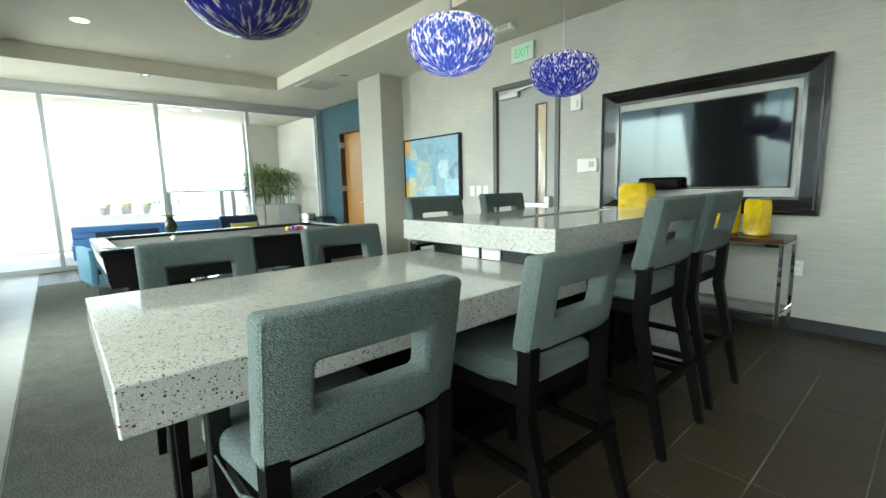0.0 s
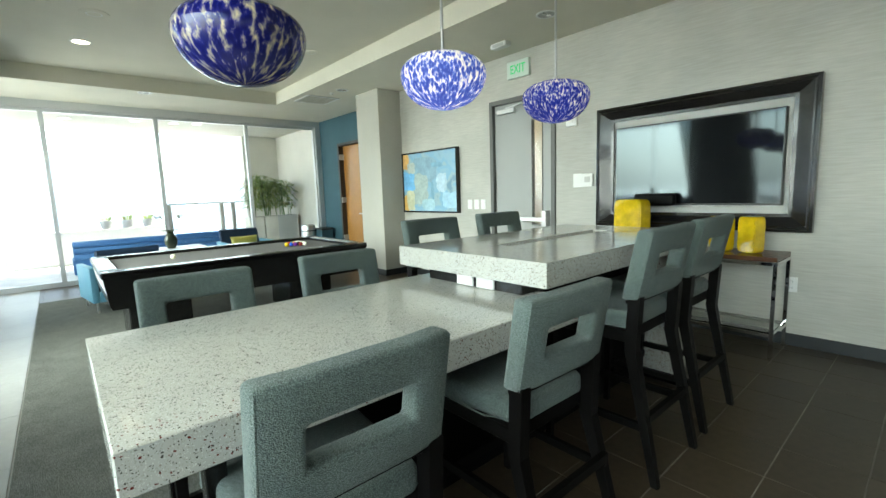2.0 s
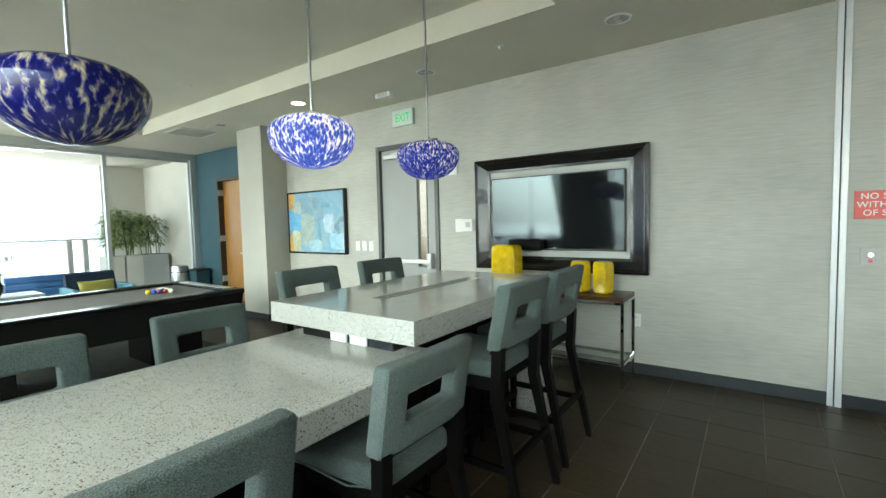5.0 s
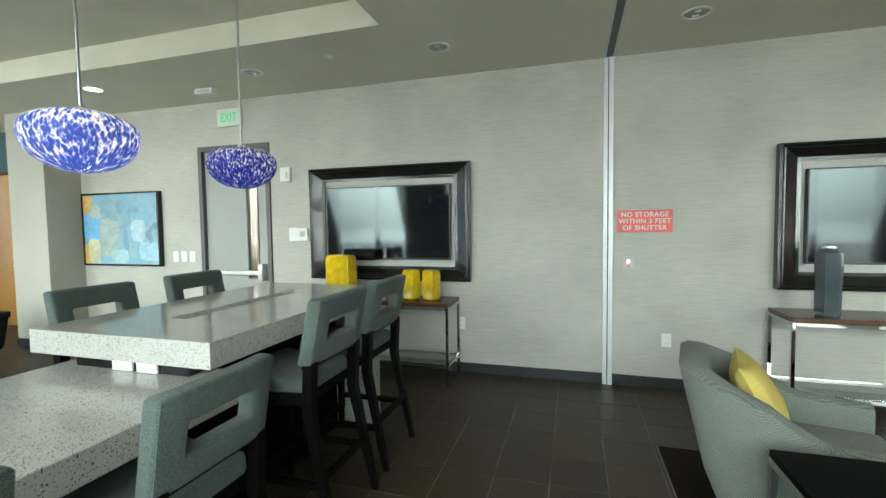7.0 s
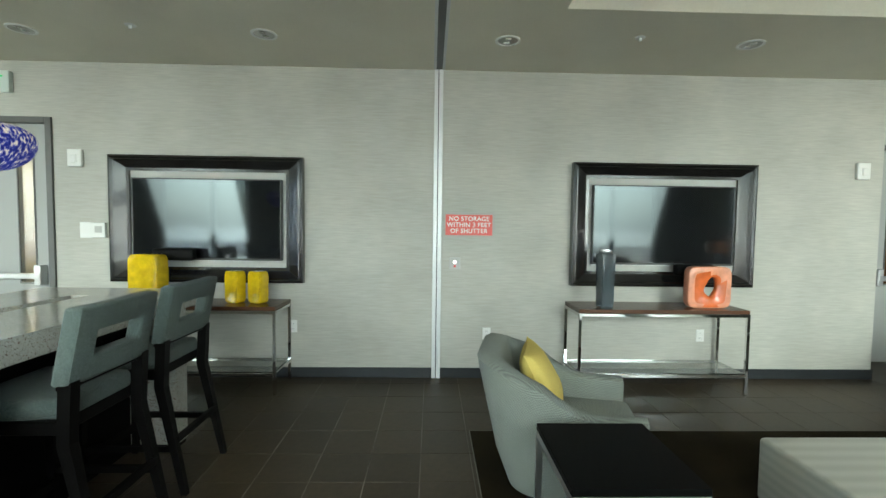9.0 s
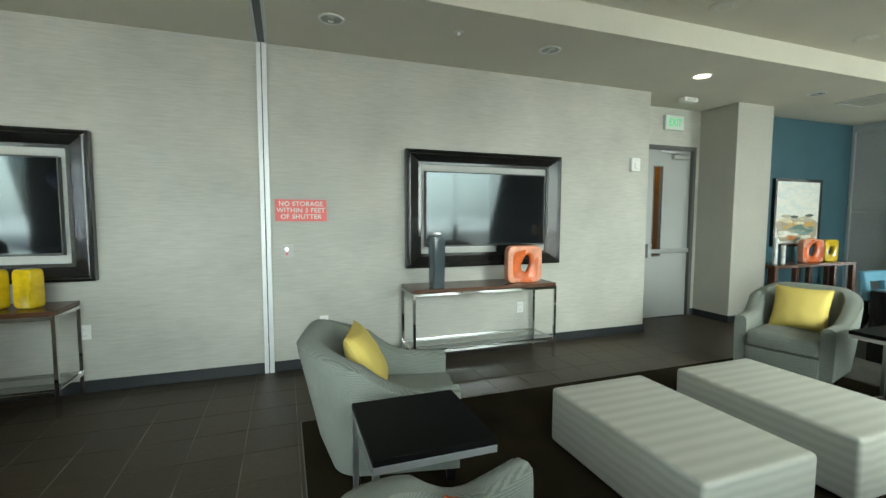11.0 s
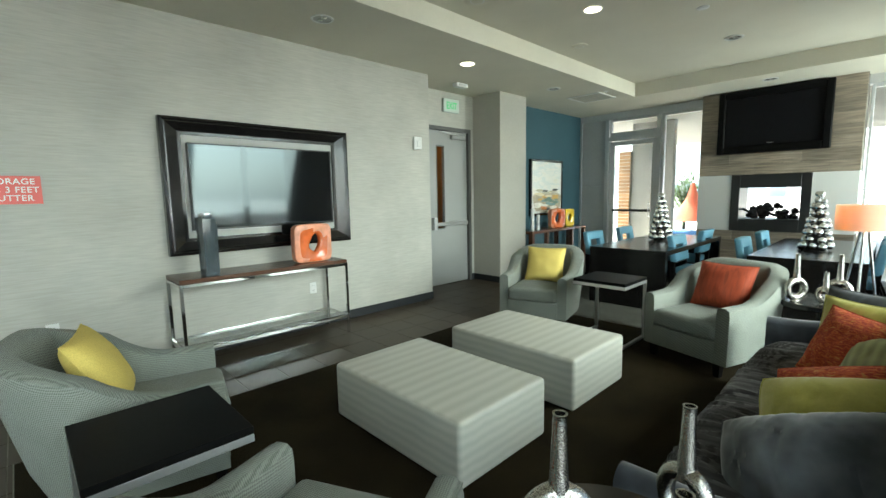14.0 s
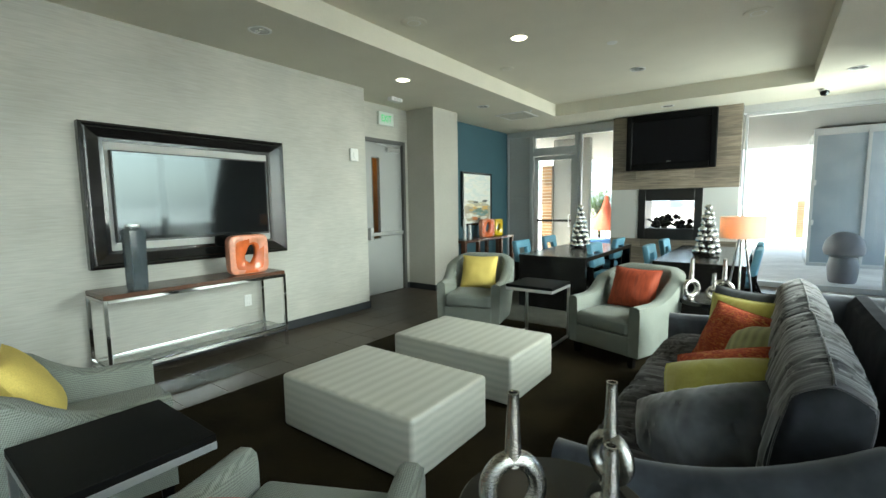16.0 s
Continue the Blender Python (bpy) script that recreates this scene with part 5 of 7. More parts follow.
# ---- consoles and what stands on them ----
def console(m, length, depth, height, top_mat, label, group):
    t = thing("console_table", label, "console table", m, group)
    bm = B()
    box(bm, (0.004, 0.004, height - 0.035), (depth - 0.004, length - 0.004, height), 0.003, 1)
    part("tabletop", bm, top_mat, t, "dark walnut top")
    for x in (0.014, depth - 0.014):
        for y in (0.014, length - 0.014):
            bm = B()
            box(bm, (x - 0.014, y - 0.014, 0), (x + 0.014, y + 0.014, height - 0.036), 0.002, 1)
            part("leg", bm, CHROME, t, "square chrome leg")
    for z in (height - 0.066, 0.175):
        for lo, hi in (((0, 0.028), (0.028, length - 0.028)), ((depth - 0.028, 0.028), (depth, length - 0.028)), ((0.028, 0), (depth - 0.028, 0.028)), ((0.028, length - 0.028), (depth - 0.028, length))):
            bm = B()
            box(bm, (lo[0], lo[1], z), (hi[0], hi[1], z + 0.028), 0.002, 1)
            part("rail", bm, CHROME, t, "chrome rail")
    bm = B()
    box(bm, (0.02, 0.02, 0.2035), (depth - 0.02, length - 0.02, 0.2115))
    part("glass_shelf", bm, CLEAR, t, "clear glass shelf")
    return t


console(pose(4.055, 0.70, 0), 1.66, 0.46, 0.815, WALNUT, "chrome console table with a dark wood top and glass shelf", "wall consoles")
console(pose(4.058, -3.705, 0), 1.62, 0.46, 0.815, WALNUT, "chrome console table with a dark wood top and glass shelf", "wall consoles")


def block_vase(name, label, w, h, d, hole, mats, m, group="", through=True):
    """A rounded square ceramic block with an organic opening through it; faces -y and +y, stands on its lower edge."""
    n = 56
    rings = []

    def outer(a, k):
        c, s = math.cos(a), math.sin(a)
        e = 7.0
        r = (abs(c / (w / 2 * k)) ** e + abs(s / (h / 2 * k)) ** e) ** (-1 / e)
        return r * c, r * s

    def inner(a, k):
        c, s = math.cos(a), math.sin(a)
        r = hole[2] * k * (1 + 0.5 * math.sin(a + 0.6) ** 3 + 0.18 * math.sin(2 * a))
        return hole[0] + r * c * 0.62, hole[1] + r * s
    steps = [(0, 1.0, -0.35), (0, 0.985, -0.46), (0, 0.95, -0.5), (0.35, 1, -0.47), (0.75, 1, -0.40), (0.93, 1, -0.30), (1, 1, -0.15), (1, 1, 0.15), (0.93, 1, 0.30), (0.75, 1, 0.40), (0.35, 1, 0.47), (0, 0.95, 0.5), (0, 0.985, 0.46), (0, 1.0, 0.35)]
    if not through:
        steps = [(0.97, 1, -0.36), (0.85, 1, -0.365), (0.7, 1, -0.38), (0.5, 1, -0.42), (0.3, 1, -0.475)] + steps[2::-1] + steps[:10:-1] + [(0.3, 1, 0.475), (0.5, 1, 0.42), (0.7, 1, 0.38), (0.85, 1, 0.365), (0.97, 1, 0.36)]
    for i in range(n):
        a = 2 * math.pi * i / n
        ring = []
        for f, k, dy in steps:
            ox, oz = outer(a, k)
            ix, iz = inner(a, 1)
            ring.append(Vector((ox * (1 - f) + ix * f, dy * d, h / 2 + oz * (1 - f) + iz * f)))
        rings.append(ring)
    rings.append(rings[0])
    bm = B()
    loft(bm, rings, through, False)
    bmesh.ops.remove_doubles(bm, verts=bm.verts, dist=1e-5)
    if not through:
        bmesh.ops.holes_fill(bm, edges=[e for e in bm.edges if len(e.link_faces) == 1], sides=0)
        bmesh.ops.recalc_face_normals(bm, faces=bm.faces)
    t = thing(name, label, "vase", m, group)
    body = part("body", bm, mats[0], t, "", True)
    if len(mats) > 1:
        body.data.materials.append(mats[1])
        for p in body.data.polygons:
            c = p.center
            if (Vector((c.x - hole[0], 0, c.z - h / 2 - hole[1]))).length < hole[2] * 1.9:
                p.material_index = 1
    return t


block_vase("yellow_vase", "large glossy yellow square ceramic vase on the console", 0.33, 0.46, 0.14, (0.035, 0.0, 0.09), [YELLOW], pose(4.22, 1.93, 0.8155, 0, 0, -104), "yellow vases", False)
block_vase("yellow_vase", "glossy yellow square ceramic vase on the console", 0.17, 0.305, 0.105, (0.02, 0.0, 0.055), [YELLOW], pose(4.28, 1.155, 0.8155, 0, 0, -117), "yellow vases", False)
block_vase("yellow_vase", "glossy yellow square ceramic vase on the console", 0.17, 0.305, 0.105, (0.02, 0.0, 0.055), [YELLOW], pose(4.27, 0.935, 0.8155, 0, 0, -119), "yellow vases", False)
block_vase("orange_vase", "orange square ceramic vase with a keyhole opening", 0.42, 0.40, 0.095, (0.01, -0.03, 0.085), [ORANGE_RIM, ORANGE], pose(4.22, -3.38, 0.8155, 0, 0, -90))

gv = thing("glass_bottle_vase", "tall square smoky grey glass bottle vase", "vase", pose(4.19, -2.37, 0.8155, 0, 0, 8) @ Matrix.Diagonal((1.05, 1.05, 1.13, 1)))
bm = B()
ringz = []
for z, s in ((0.0, 0.052), (0.006, 0.058), (0.03, 0.060), (0.42, 0.066), (0.445, 0.064), (0.455, 0.05), (0.458, 0.042), (0.475, 0.042), (0.476, 0.036), (0.44, 0.036), (0.435, 0.05), (0.03, 0.048), (0.028, 0.01)):
    ringz.append([Vector((s * cx * (1 if abs(cx) < 1 or abs(cy) < 1 else 0.93), s * cy * (1 if abs(cx) < 1 or abs(cy) < 1 else 0.93), z)) for cx, cy in ((-1, -1), (0, -1), (1, -1), (1, 0), (1, 1), (0, 1), (-1, 1), (-1, 0))])
loft(bm, ringz)
part("body", bm, SMOKE, gv, "thick smoky grey glass", True)
bm = B()
lathe(bm, [(0.036, 0.474), (0.05, 0.472), (0.052, 0.480), (0.05, 0.488), (0.036, 0.488), (0.034, 0.48), (0.036, 0.474)], 24)
part("rim", bm, CHROME, gv, "bright rim", True)


# ---- pictures ----
PAINTING_BLUE = patches("blue_abstract_paint", [(0.16, 0.28, 0.36), (0.22, 0.37, 0.46), (0.17, 0.34, 0.47), (0.26, 0.37, 0.40), (0.13, 0.24, 0.31)], 3.0, 0.5, (1, 1, 1), 0.3)
PAINTING_LAND = patches("landscape_paint", [(0.72, 0.70, 0.60), (0.78, 0.77, 0.70), (0.66, 0.70, 0.66), (0.78, 0.77, 0.72)], 3.5, 0.5, (0.8, 3.0, 1), 0.3)


def picture(name, label, w, h, depth, frame_mat, paint, m, rim=0.025, mount=0.0):
    t = thing(name, label, "painting", m)
    for lo, hi in (((-w, -h), (-w + rim, h)), ((w - rim, -h), (w, h)), ((-w + rim, -h), (w - rim, -h + rim)), ((-w + rim, h - rim), (w - rim, h))):
        bm = B()
        box(bm, (lo[0], lo[1], 0), (hi[0], hi[1], depth), 0.002, 1)
        part("frame_rail", bm, frame_mat, t, "black frame rail")
    bm = B()
    box(bm, (-w + rim, -h + rim, 0), (w - rim, h - rim, depth - 0.012))
    return part("canvas", bm, paint, t, "abstract painted canvas")


def paint_patch(canvas, z, cx, cy, rx, ry, color, seed, e=6.0):
    """A loose brushed patch of thick paint on a canvas."""
    bm = B()
    ring = []
    for k in range(28):
        a = 2 * math.pi * k / 28
        r = (abs(math.cos(a) / rx) ** e + abs(math.sin(a) / ry) ** e) ** (-1 / e) * (1 + 0.3 * noise.noise(Vector((math.cos(a) * 2.2, math.sin(a) * 2.2, seed * 3.7))))
        ring.append((cx + r * math.cos(a), cy + r * math.sin(a)))
    loft(bm, [[Vector((x, y, h)) for x, y in ring] for h in (z - 0.0005, z + 0.0006 + 0.00025 * seed)])
    part("paint_patch", bm, material("paint_patch", color, 0.55, grain=0.1, scale=22, blotch=0.14, blotch_scale=9), canvas)


canvas = picture("abstract_painting", "blue and orange abstract painting in a black frame", 0.685, 0.495, 0.07, BLACK_WOOD, PAINTING_BLUE, Matrix.Translation((W, 5.413, 1.575)) @ EAST)
for k, (cx, cy, rx, ry, c) in enumerate(((-0.1, 0.2, 0.3, 0.2, (0.19, 0.31, 0.38)), (-0.22, -0.12, 0.2, 0.26, (0.31, 0.38, 0.35)), (-0.52, 0.02, 0.15, 0.16, (0.14, 0.38, 0.62)), (-0.58, -0.34, 0.11, 0.12, (0.60, 0.36, 0.08)),
                                         (-0.48, -0.3, 0.1, 0.16, (0.45, 0.45, 0.30)), (-0.6, 0.34, 0.1, 0.12, (0.55, 0.32, 0.10)), (-0.44, 0.24, 0.1, 0.09, (0.36, 0.40, 0.36)), (0.32, -0.02, 0.12, 0.14, (0.36, 0.48, 0.54)),
                                         (0.1, -0.15, 0.035, 0.16, (0.14, 0.28, 0.36)), (0.22, 0.26, 0.14, 0.035, (0.16, 0.32, 0.42)), (0.5, -0.3, 0.16, 0.12, (0.30, 0.48, 0.58)), (-0.02, -0.36, 0.16, 0.09, (0.30, 0.46, 0.50)))):
    paint_patch(canvas, 0.058, cx, cy, rx, ry, c, k)
canvas = picture("landscape_painting", "pale abstract landscape painting in a black frame", 0.575, 0.555, 0.06, BLACK_WOOD, PAINTING_LAND, Matrix.Translation((TEAL_S, -8.955, 1.60)) @ EAST, 0.045)
stroke_colors = [(0.45, 0.42, 0.30), (0.12, 0.20, 0.16), (0.55, 0.20, 0.06), (0.70, 0.62, 0.40), (0.20, 0.30, 0.28), (0.06, 0.07, 0.06), (0.60, 0.36, 0.10), (0.74, 0.72, 0.64)]
rng = random.Random(17)
paint_patch(canvas, 0.048, 0.0, -0.28, 0.5, 0.19, (0.42, 0.36, 0.25), 0, 5)
for k in range(1, 34):
    cy = -0.47 + 0.44 * (k * 0.618 % 1)
    paint_patch(canvas, 0.048, rng.uniform(-0.36, 0.36), cy, rng.uniform(0.08, 0.17), rng.uniform(0.016, 0.034), stroke_colors[k % 8], k, 2.5)


# ---- lounge ----
def armchair(m, label, group):
    """A low chair whose back flows down into the arms; the front is +y, the origin on the floor below the middle."""
    t = thing("armchair", label, "armchair", m, group)
    # plan of the shell's middle line, from one arm's front round the back to the other
    plan = []
    hw, yf, yb, rc = 0.325, 0.40, -0.24, 0.11
    for k in range(8):
        plan.append((hw, yf + (yb + rc - yf) * k / 8))
    for k in range(13):
        a = math.pi / 2 * k / 12
        plan.append((hw - rc + rc * math.cos(a), yb + rc - rc * math.sin(a)))
    plan += [(0.08, yb)] + [(-0.08, yb)] + [(-x, y) for x, y in plan[::-1][0:]]
    rings = []
    n = len(plan)
    for i, (x, y) in enumerate(plan):
        a, b = plan[max(i - 1, 0)], plan[min(i + 1, n - 1)]
        tx, ty = b[0] - a[0], b[1] - a[1]
        ln = math.hypot(tx, ty) or 1
        ox, oy = -ty / ln, tx / ln  # to the outside
        if ox * x + oy * (y + 0.0001) < 0 and y > -0.12:
            ox, oy = -ox, -oy
        if y <= -0.12 and oy > 0:
            ox, oy = -ox, -oy
        f = min(max((y - yb) / (yf - yb), 0), 1)
        top = 0.575 + 0.262 * (max(0.0, yf - y - 0.24) / (yf - yb - 0.24)) ** 1.9 + 0.012 * (1 - abs(x) / hw)
        thick = 0.050 + 0.022 * (1 - f)
        flare = 0.012 + 0.19 * (1 - f) ** 1.3
        base = 0.115
        sec = [(-thick, base, 0.0), (thick, base, 0.0), (thick * 1.05, 0.3, 0.35), (thick * 1.05, top - 0.06, 0.9), (thick * 0.9, top - 0.02, 0.97), (thick * 0.45, top - 0.002, 1.0), (-thick * 0.45, top - 0.002, 1.0), (-thick * 0.9, top - 0.02, 0.97), (-thick, top - 0.06, 0.9), (-thick, 0.35, 0.4)]
        rings.append([Vector((x + ox * (o + 0.3 * flare * fl), y + oy * (o + flare * fl), z)) for o, z, fl in sec])
    bm = B()
    loft(bm, rings)
    shell = part("shell", bm, CHAIR_FABRIC, t, "curved back and arms in one piece", True)
    bm = B()
    tube(bm, [r[4] for r in rings], 0.005, 6)
    part("piping", bm, CHAIR_FABRIC, shell, "", True)
    bm = B()
    box(bm, (-0.277, -0.2, 0.29), (0.277, 0.43, 0.435), 0.045, 4)
    for v in bm.verts:
        if v.co.z > 0.4:
            v.co.z += 0.035 * (1 - (v.co.x / 0.28) ** 2)
    cush = part("seat_cushion", bm, CHAIR_FABRIC, t, "loose seat cushion", True)
    for z in (0.325, 0.405):
        bm = B()
        tube(bm, [(-0.273, -0.14, z), (-0.273, 0.405, z), (-0.252, 0.426, z), (0.252, 0.426, z), (0.273, 0.405, z), (0.273, -0.14, z)], 0.005, 6)
        part("piping", bm, CHAIR_FABRIC, cush, "", True)
    bm = B()
    box(bm, (-0.28, -0.195, 0.115), (0.28, 0.41, 0.29), 0.01, 2)
    part("seat_base", bm, CHAIR_FABRIC, t, "upholstered base", True)
    for x in (-0.29, 0.29):
        for y in (-0.18, 0.36):
            bm = B()
            bar(bm, (x, y, 0.12), (x, y, 0.006), 0.06, 0.06, 0.045, 0.045)
            part("foot", bm, ESPRESSO, t, "short dark wooden foot")
    return t


GREY_CHAIR = "grey-green woven armchair with sloping arms and dark feet"
arm_a = armchair(pose(2.675, -1.525, 0.0065, 0, 0, 167), GREY_CHAIR, "armchairs round the ottomans")
copy_thing(arm_a, pose(1.006, -1.586, 0.0065, 0, 0, 206.8))
copy_thing(arm_a, pose(2.80, -5.56, 0.0065, 0, 0, 17))
copy_thing(arm_a, pose(1.0, -5.48, 0.0065, 0, 0, -18))


def pillow(m, w, h, thick, mat, label, group="", creased=0.0, rounding=0.0):
    t = thing("scatter_cushion", label, "cushion", m, group)
    part("cover", pillow_mesh(w, h, thick, 40 if creased else 22, 0, creased, rounding), mat, t, "", True)
    bm = B()
    pts = []
    for k in range(48):
        s = k / 48 * 4
        e, f = int(s), s - int(s)
        u, v = ((2 * f - 1, -1), (1, 2 * f - 1), (1 - 2 * f, 1), (-1, 1 - 2 * f))[e]
        pu = 1 - (rounding * v ** 4 if rounding else 0.07 * (1 - v * v) * u * u)
        pv = 1 - (rounding * u ** 4 if rounding else 0.07 * (1 - u * u) * v * v)
        pts.append((u * w / 2 * pu, 0, h / 2 + v * h / 2 * pv))
    tube(bm, pts, 0.004, 6, True)
    part("seam", bm, mat, t, "", True)
    return t


pillow(pose(2.695, -1.495, 0.44, 27, 0, 165), 0.45, 0.44, 0.19, PILLOW_YELLOW, "yellow linen cushion leaning on the armchair's back", "armchair cushions")
pillow(pose(1.02, -1.60, 0.44, 30, 0, 206.8), 0.44, 0.35, 0.19, PILLOW_MIXED, "red chenille cushion leaning on the armchair's back", "armchair cushions")
pillow(pose(2.805, -5.59, 0.45, 22, 0, 17), 0.46, 0.42, 0.19, PILLOW_YELLOW, "yellow linen cushion leaning on the armchair's back", "armchair cushions")
pillow(pose(0.98, -5.52, 0.45, 24, 0, -14), 0.48, 0.42, 0.19, PILLOW_ORANGE, "burnt orange cushion leaning on the armchair's back", "armchair cushions")


def ottoman(m):
    t = thing("ottoman", "long cream satin ottoman with woven stripes", "ottoman", m, "ottomans on the carpet")
    bm = B()
    box(bm, (-0.575, -0.38, 0.022), (0.575, 0.38, 0.385), 0.027, 4)
    for v in bm.verts:
        if v.co.z > 0.375:
            v.co.z += 0.018 * (1 - (v.co.x / 0.57) ** 2) * (1 - (v.co.y / 0.38) ** 2)
    cover = part("cover", bm, [OTTOMAN, OTTOMAN_TOP], t, "padded striped satin cover", True)
    for f in cover.data.polygons:
        f.material_index = 1 if f.normal.z > 0.75 else 0
    for x in (-0.5, 0.5):
        for y in (-0.32, 0.32):
            bm = B()
            rod(bm, (x, y, 0.0065), (x, y, 0.035), 0.03)
            part("foot", bm, ESPRESSO, t)
    return t


ot = ottoman(pose(1.912, -2.982, 0))
copy_thing(ot, pose(1.922, -4.095, 0))


def side_table(m, label):
    """A square table whose two legs stand along one side (+y); the foot frame runs under the top."""
    t = thing("side_table", label, "side table", m, "c-shaped side tables")
    bm = B()
    box(bm, (-0.265, -0.255, 0.605), (0.265, 0.255, 0.635), 0.002, 1)
    part("tabletop", bm, LAMINATE, t, "matt black top")
    for lo, hi in (((-0.265, -0.255), (0.265, -0.23)), ((-0.265, 0.23), (0.265, 0.255)), ((-0.265, -0.23), (-0.24, 0.23)), ((0.24, -0.23), (0.265, 0.23))):
        bm = B()
        box(bm, (lo[0], lo[1], 0.575), (hi[0], hi[1], 0.6045), 0.001, 1)
        part("top_rail", bm, SATIN_STEEL, t, "brushed steel rail")
    for s in (-1, 1):
        bm = B()
        box(bm, (s * 0.2525 - 0.0125, 0.23, 0.033), (s * 0.2525 + 0.0125, 0.255, 0.575), 0.001, 1)
        part("leg", bm, STEEL, t, "brushed steel leg")
        bm = B()
        box(bm, (s * 0.2525 - 0.0125, -0.255, 0.0075), (s * 0.2525 + 0.0125, 0.255, 0.0325), 0.001, 1)
        part("foot_bar", bm, STEEL, t)
    return t


side_table(pose(1.835, -1.475, 0), "black square side table on two steel legs")
side_table(pose(1.9, -5.40, 0, 0, 0, 180), "black square side table on two steel legs")


# ---- sofa ----
sofa = thing("sofa", "large dark grey velvet sofa with pleated cushions", "sofa")
SX0, SX1, SY0, SY1 = -0.74, 0.53, -5.06, -2.5


def soft_block(lo, hi, n, ridge=0.0, pitch=0.045, axis=1, puff=0.03, power=5.0, seed=0, lean=0.0, crown=0.0):
    """A stuffed block with a rounded, uneven skin; loose gathers run across the axis, the top may lean back and droop at its ends."""
    lo, hi = Vector(lo), Vector(hi)
    c, half = (lo + hi) / 2, (hi - lo) / 2
    bm = B()
    bmesh.ops.create_cube(bm, size=2)
    bmesh.ops.subdivide_edges(bm, edges=bm.edges, cuts=n, use_grid_fill=True)
    for v in bm.verts:
        u = v.co.copy()
        big = max(abs(u.x), abs(u.y), abs(u.z))
        r = (abs(u.x) ** power + abs(u.y) ** power + abs(u.z) ** power) ** (1 / power)
        q = u / r * big
        d = Vector((q.x * half.x, q.y * half.y, q.z * half.z))
        nrm = Vector((q.x ** 3 / half.x, q.y ** 3 / half.y, q.z ** 3 / half.z)).normalized()
        s = noise.noise(Vector((d.x * 3 + seed, d.y * 3, d.z * 3))) * puff * 0.4
        if ridge:
            g = Vector((d.x * 3, d.y * 3, d.z * 3 + seed))
            g[axis] = d[axis] / pitch + 0.8 * noise.noise(Vector((d.x * 4, d.y * 4, d.z * 4 + seed)))
            s += ridge * (1 - 2.2 * abs(noise.noise(g)))
        d += nrm * s
        f = (d.z + half.z) / (2 * half.z)
        d.x -= lean * f + 0.12 * lean * math.sin(math.pi * f) * -4
        d.z -= crown * f * abs(q.y) ** 2.5
        v.co = c + d
    return bm


bm = B()
box(bm, (SX0 + 0.05, SY0 + 0.1, 0.1), (SX1 - 0.1, SY1 - 0.1, 0.3), 0.02, 2)
part("base", bm, VELVET, sofa, "velvet covered base", True)
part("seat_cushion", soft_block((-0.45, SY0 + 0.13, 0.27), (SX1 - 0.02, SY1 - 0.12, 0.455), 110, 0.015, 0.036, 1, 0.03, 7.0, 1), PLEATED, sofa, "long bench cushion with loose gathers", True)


def boxed_cushion(y0, y1, seed):
    """A boxed back cushion that leans back and swells to the front: gathered faces, smooth ends, a seam over the middle."""
    c, half = Vector((-0.22, (y0 + y1) / 2, 0.675)), Vector((0.10, (y1 - y0) / 2, 0.265))

    def at(u, lift=0.0):
        big = max(abs(u.x), abs(u.y), abs(u.z))
        q = u / (abs(u.x) ** 16 + abs(u.y) ** 16 + abs(u.z) ** 16) ** (1 / 16) * big
        d = Vector((q.x * half.x, q.y * half.y, q.z * half.z))
        nrm = Vector((q.x ** 7 / half.x, q.y ** 7 / half.y, q.z ** 7 / half.z)).normalized()
        f = (q.z + 1) / 2
        face = max(0.0, 1 - q.y ** 18)
        g = Vector((d.x * 4, d.y / 0.036 + 0.9 * noise.noise(Vector((d.x * 4, d.y * 4, d.z * 4 + seed))), d.z * 3.5 + seed))
        d += nrm * (lift + 0.011 * (1 - 2.2 * abs(noise.noise(g))) * face * (1 - abs(nrm.y)))
        d.x += 0.03 * math.sin(math.pi * min(1.0, f)) * face * (1 if q.x > 0 else -0.25) - 0.07 * f
        d.y += 0.03 * q.y * max(0.0, 1 - q.z * q.z) * abs(q.y)
        d.z += 0.03 * (1 - q.y ** 4) * max(0.0, q.z) - 0.055 * f * f * abs(q.x) ** 1.6
        return c + d

    bm = B()
    bmesh.ops.create_cube(bm, size=2)
    bmesh.ops.subdivide_edges(bm, edges=bm.edges, cuts=84, use_grid_fill=True)
    for v in bm.verts:
        v.co = at(v.co.copy())
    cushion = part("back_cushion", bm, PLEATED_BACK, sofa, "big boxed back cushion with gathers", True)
    # ends get the darkened velvet, as shade falls there
    cushion.data.materials.append(SHADED_VELVET)
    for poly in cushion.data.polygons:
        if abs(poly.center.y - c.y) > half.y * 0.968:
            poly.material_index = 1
    bm = B()
    tube(bm, [at(Vector((0.0, float(a), 1.0)), 0.002) for a in np.linspace(-0.98, 0.98, 50)], 0.0045, 6)
    part("seam", bm, PLEATED_BACK, cushion, "", True)
    for end in (-1.0, 1.0):
        ring = [(-1, t) for t in np.linspace(-1, 1, 14)[:-1]] + [(t, 1) for t in np.linspace(-1, 1, 12)[:-1]] + [(1, t) for t in np.linspace(1, -1, 14)]
        bm = B()
        tube(bm, [at(Vector((float(a), end, float(b))), 0.001) for a, b in ring], 0.004, 6)
        part("piping", bm, PLEATED_BACK, cushion, "welt round the end", True)


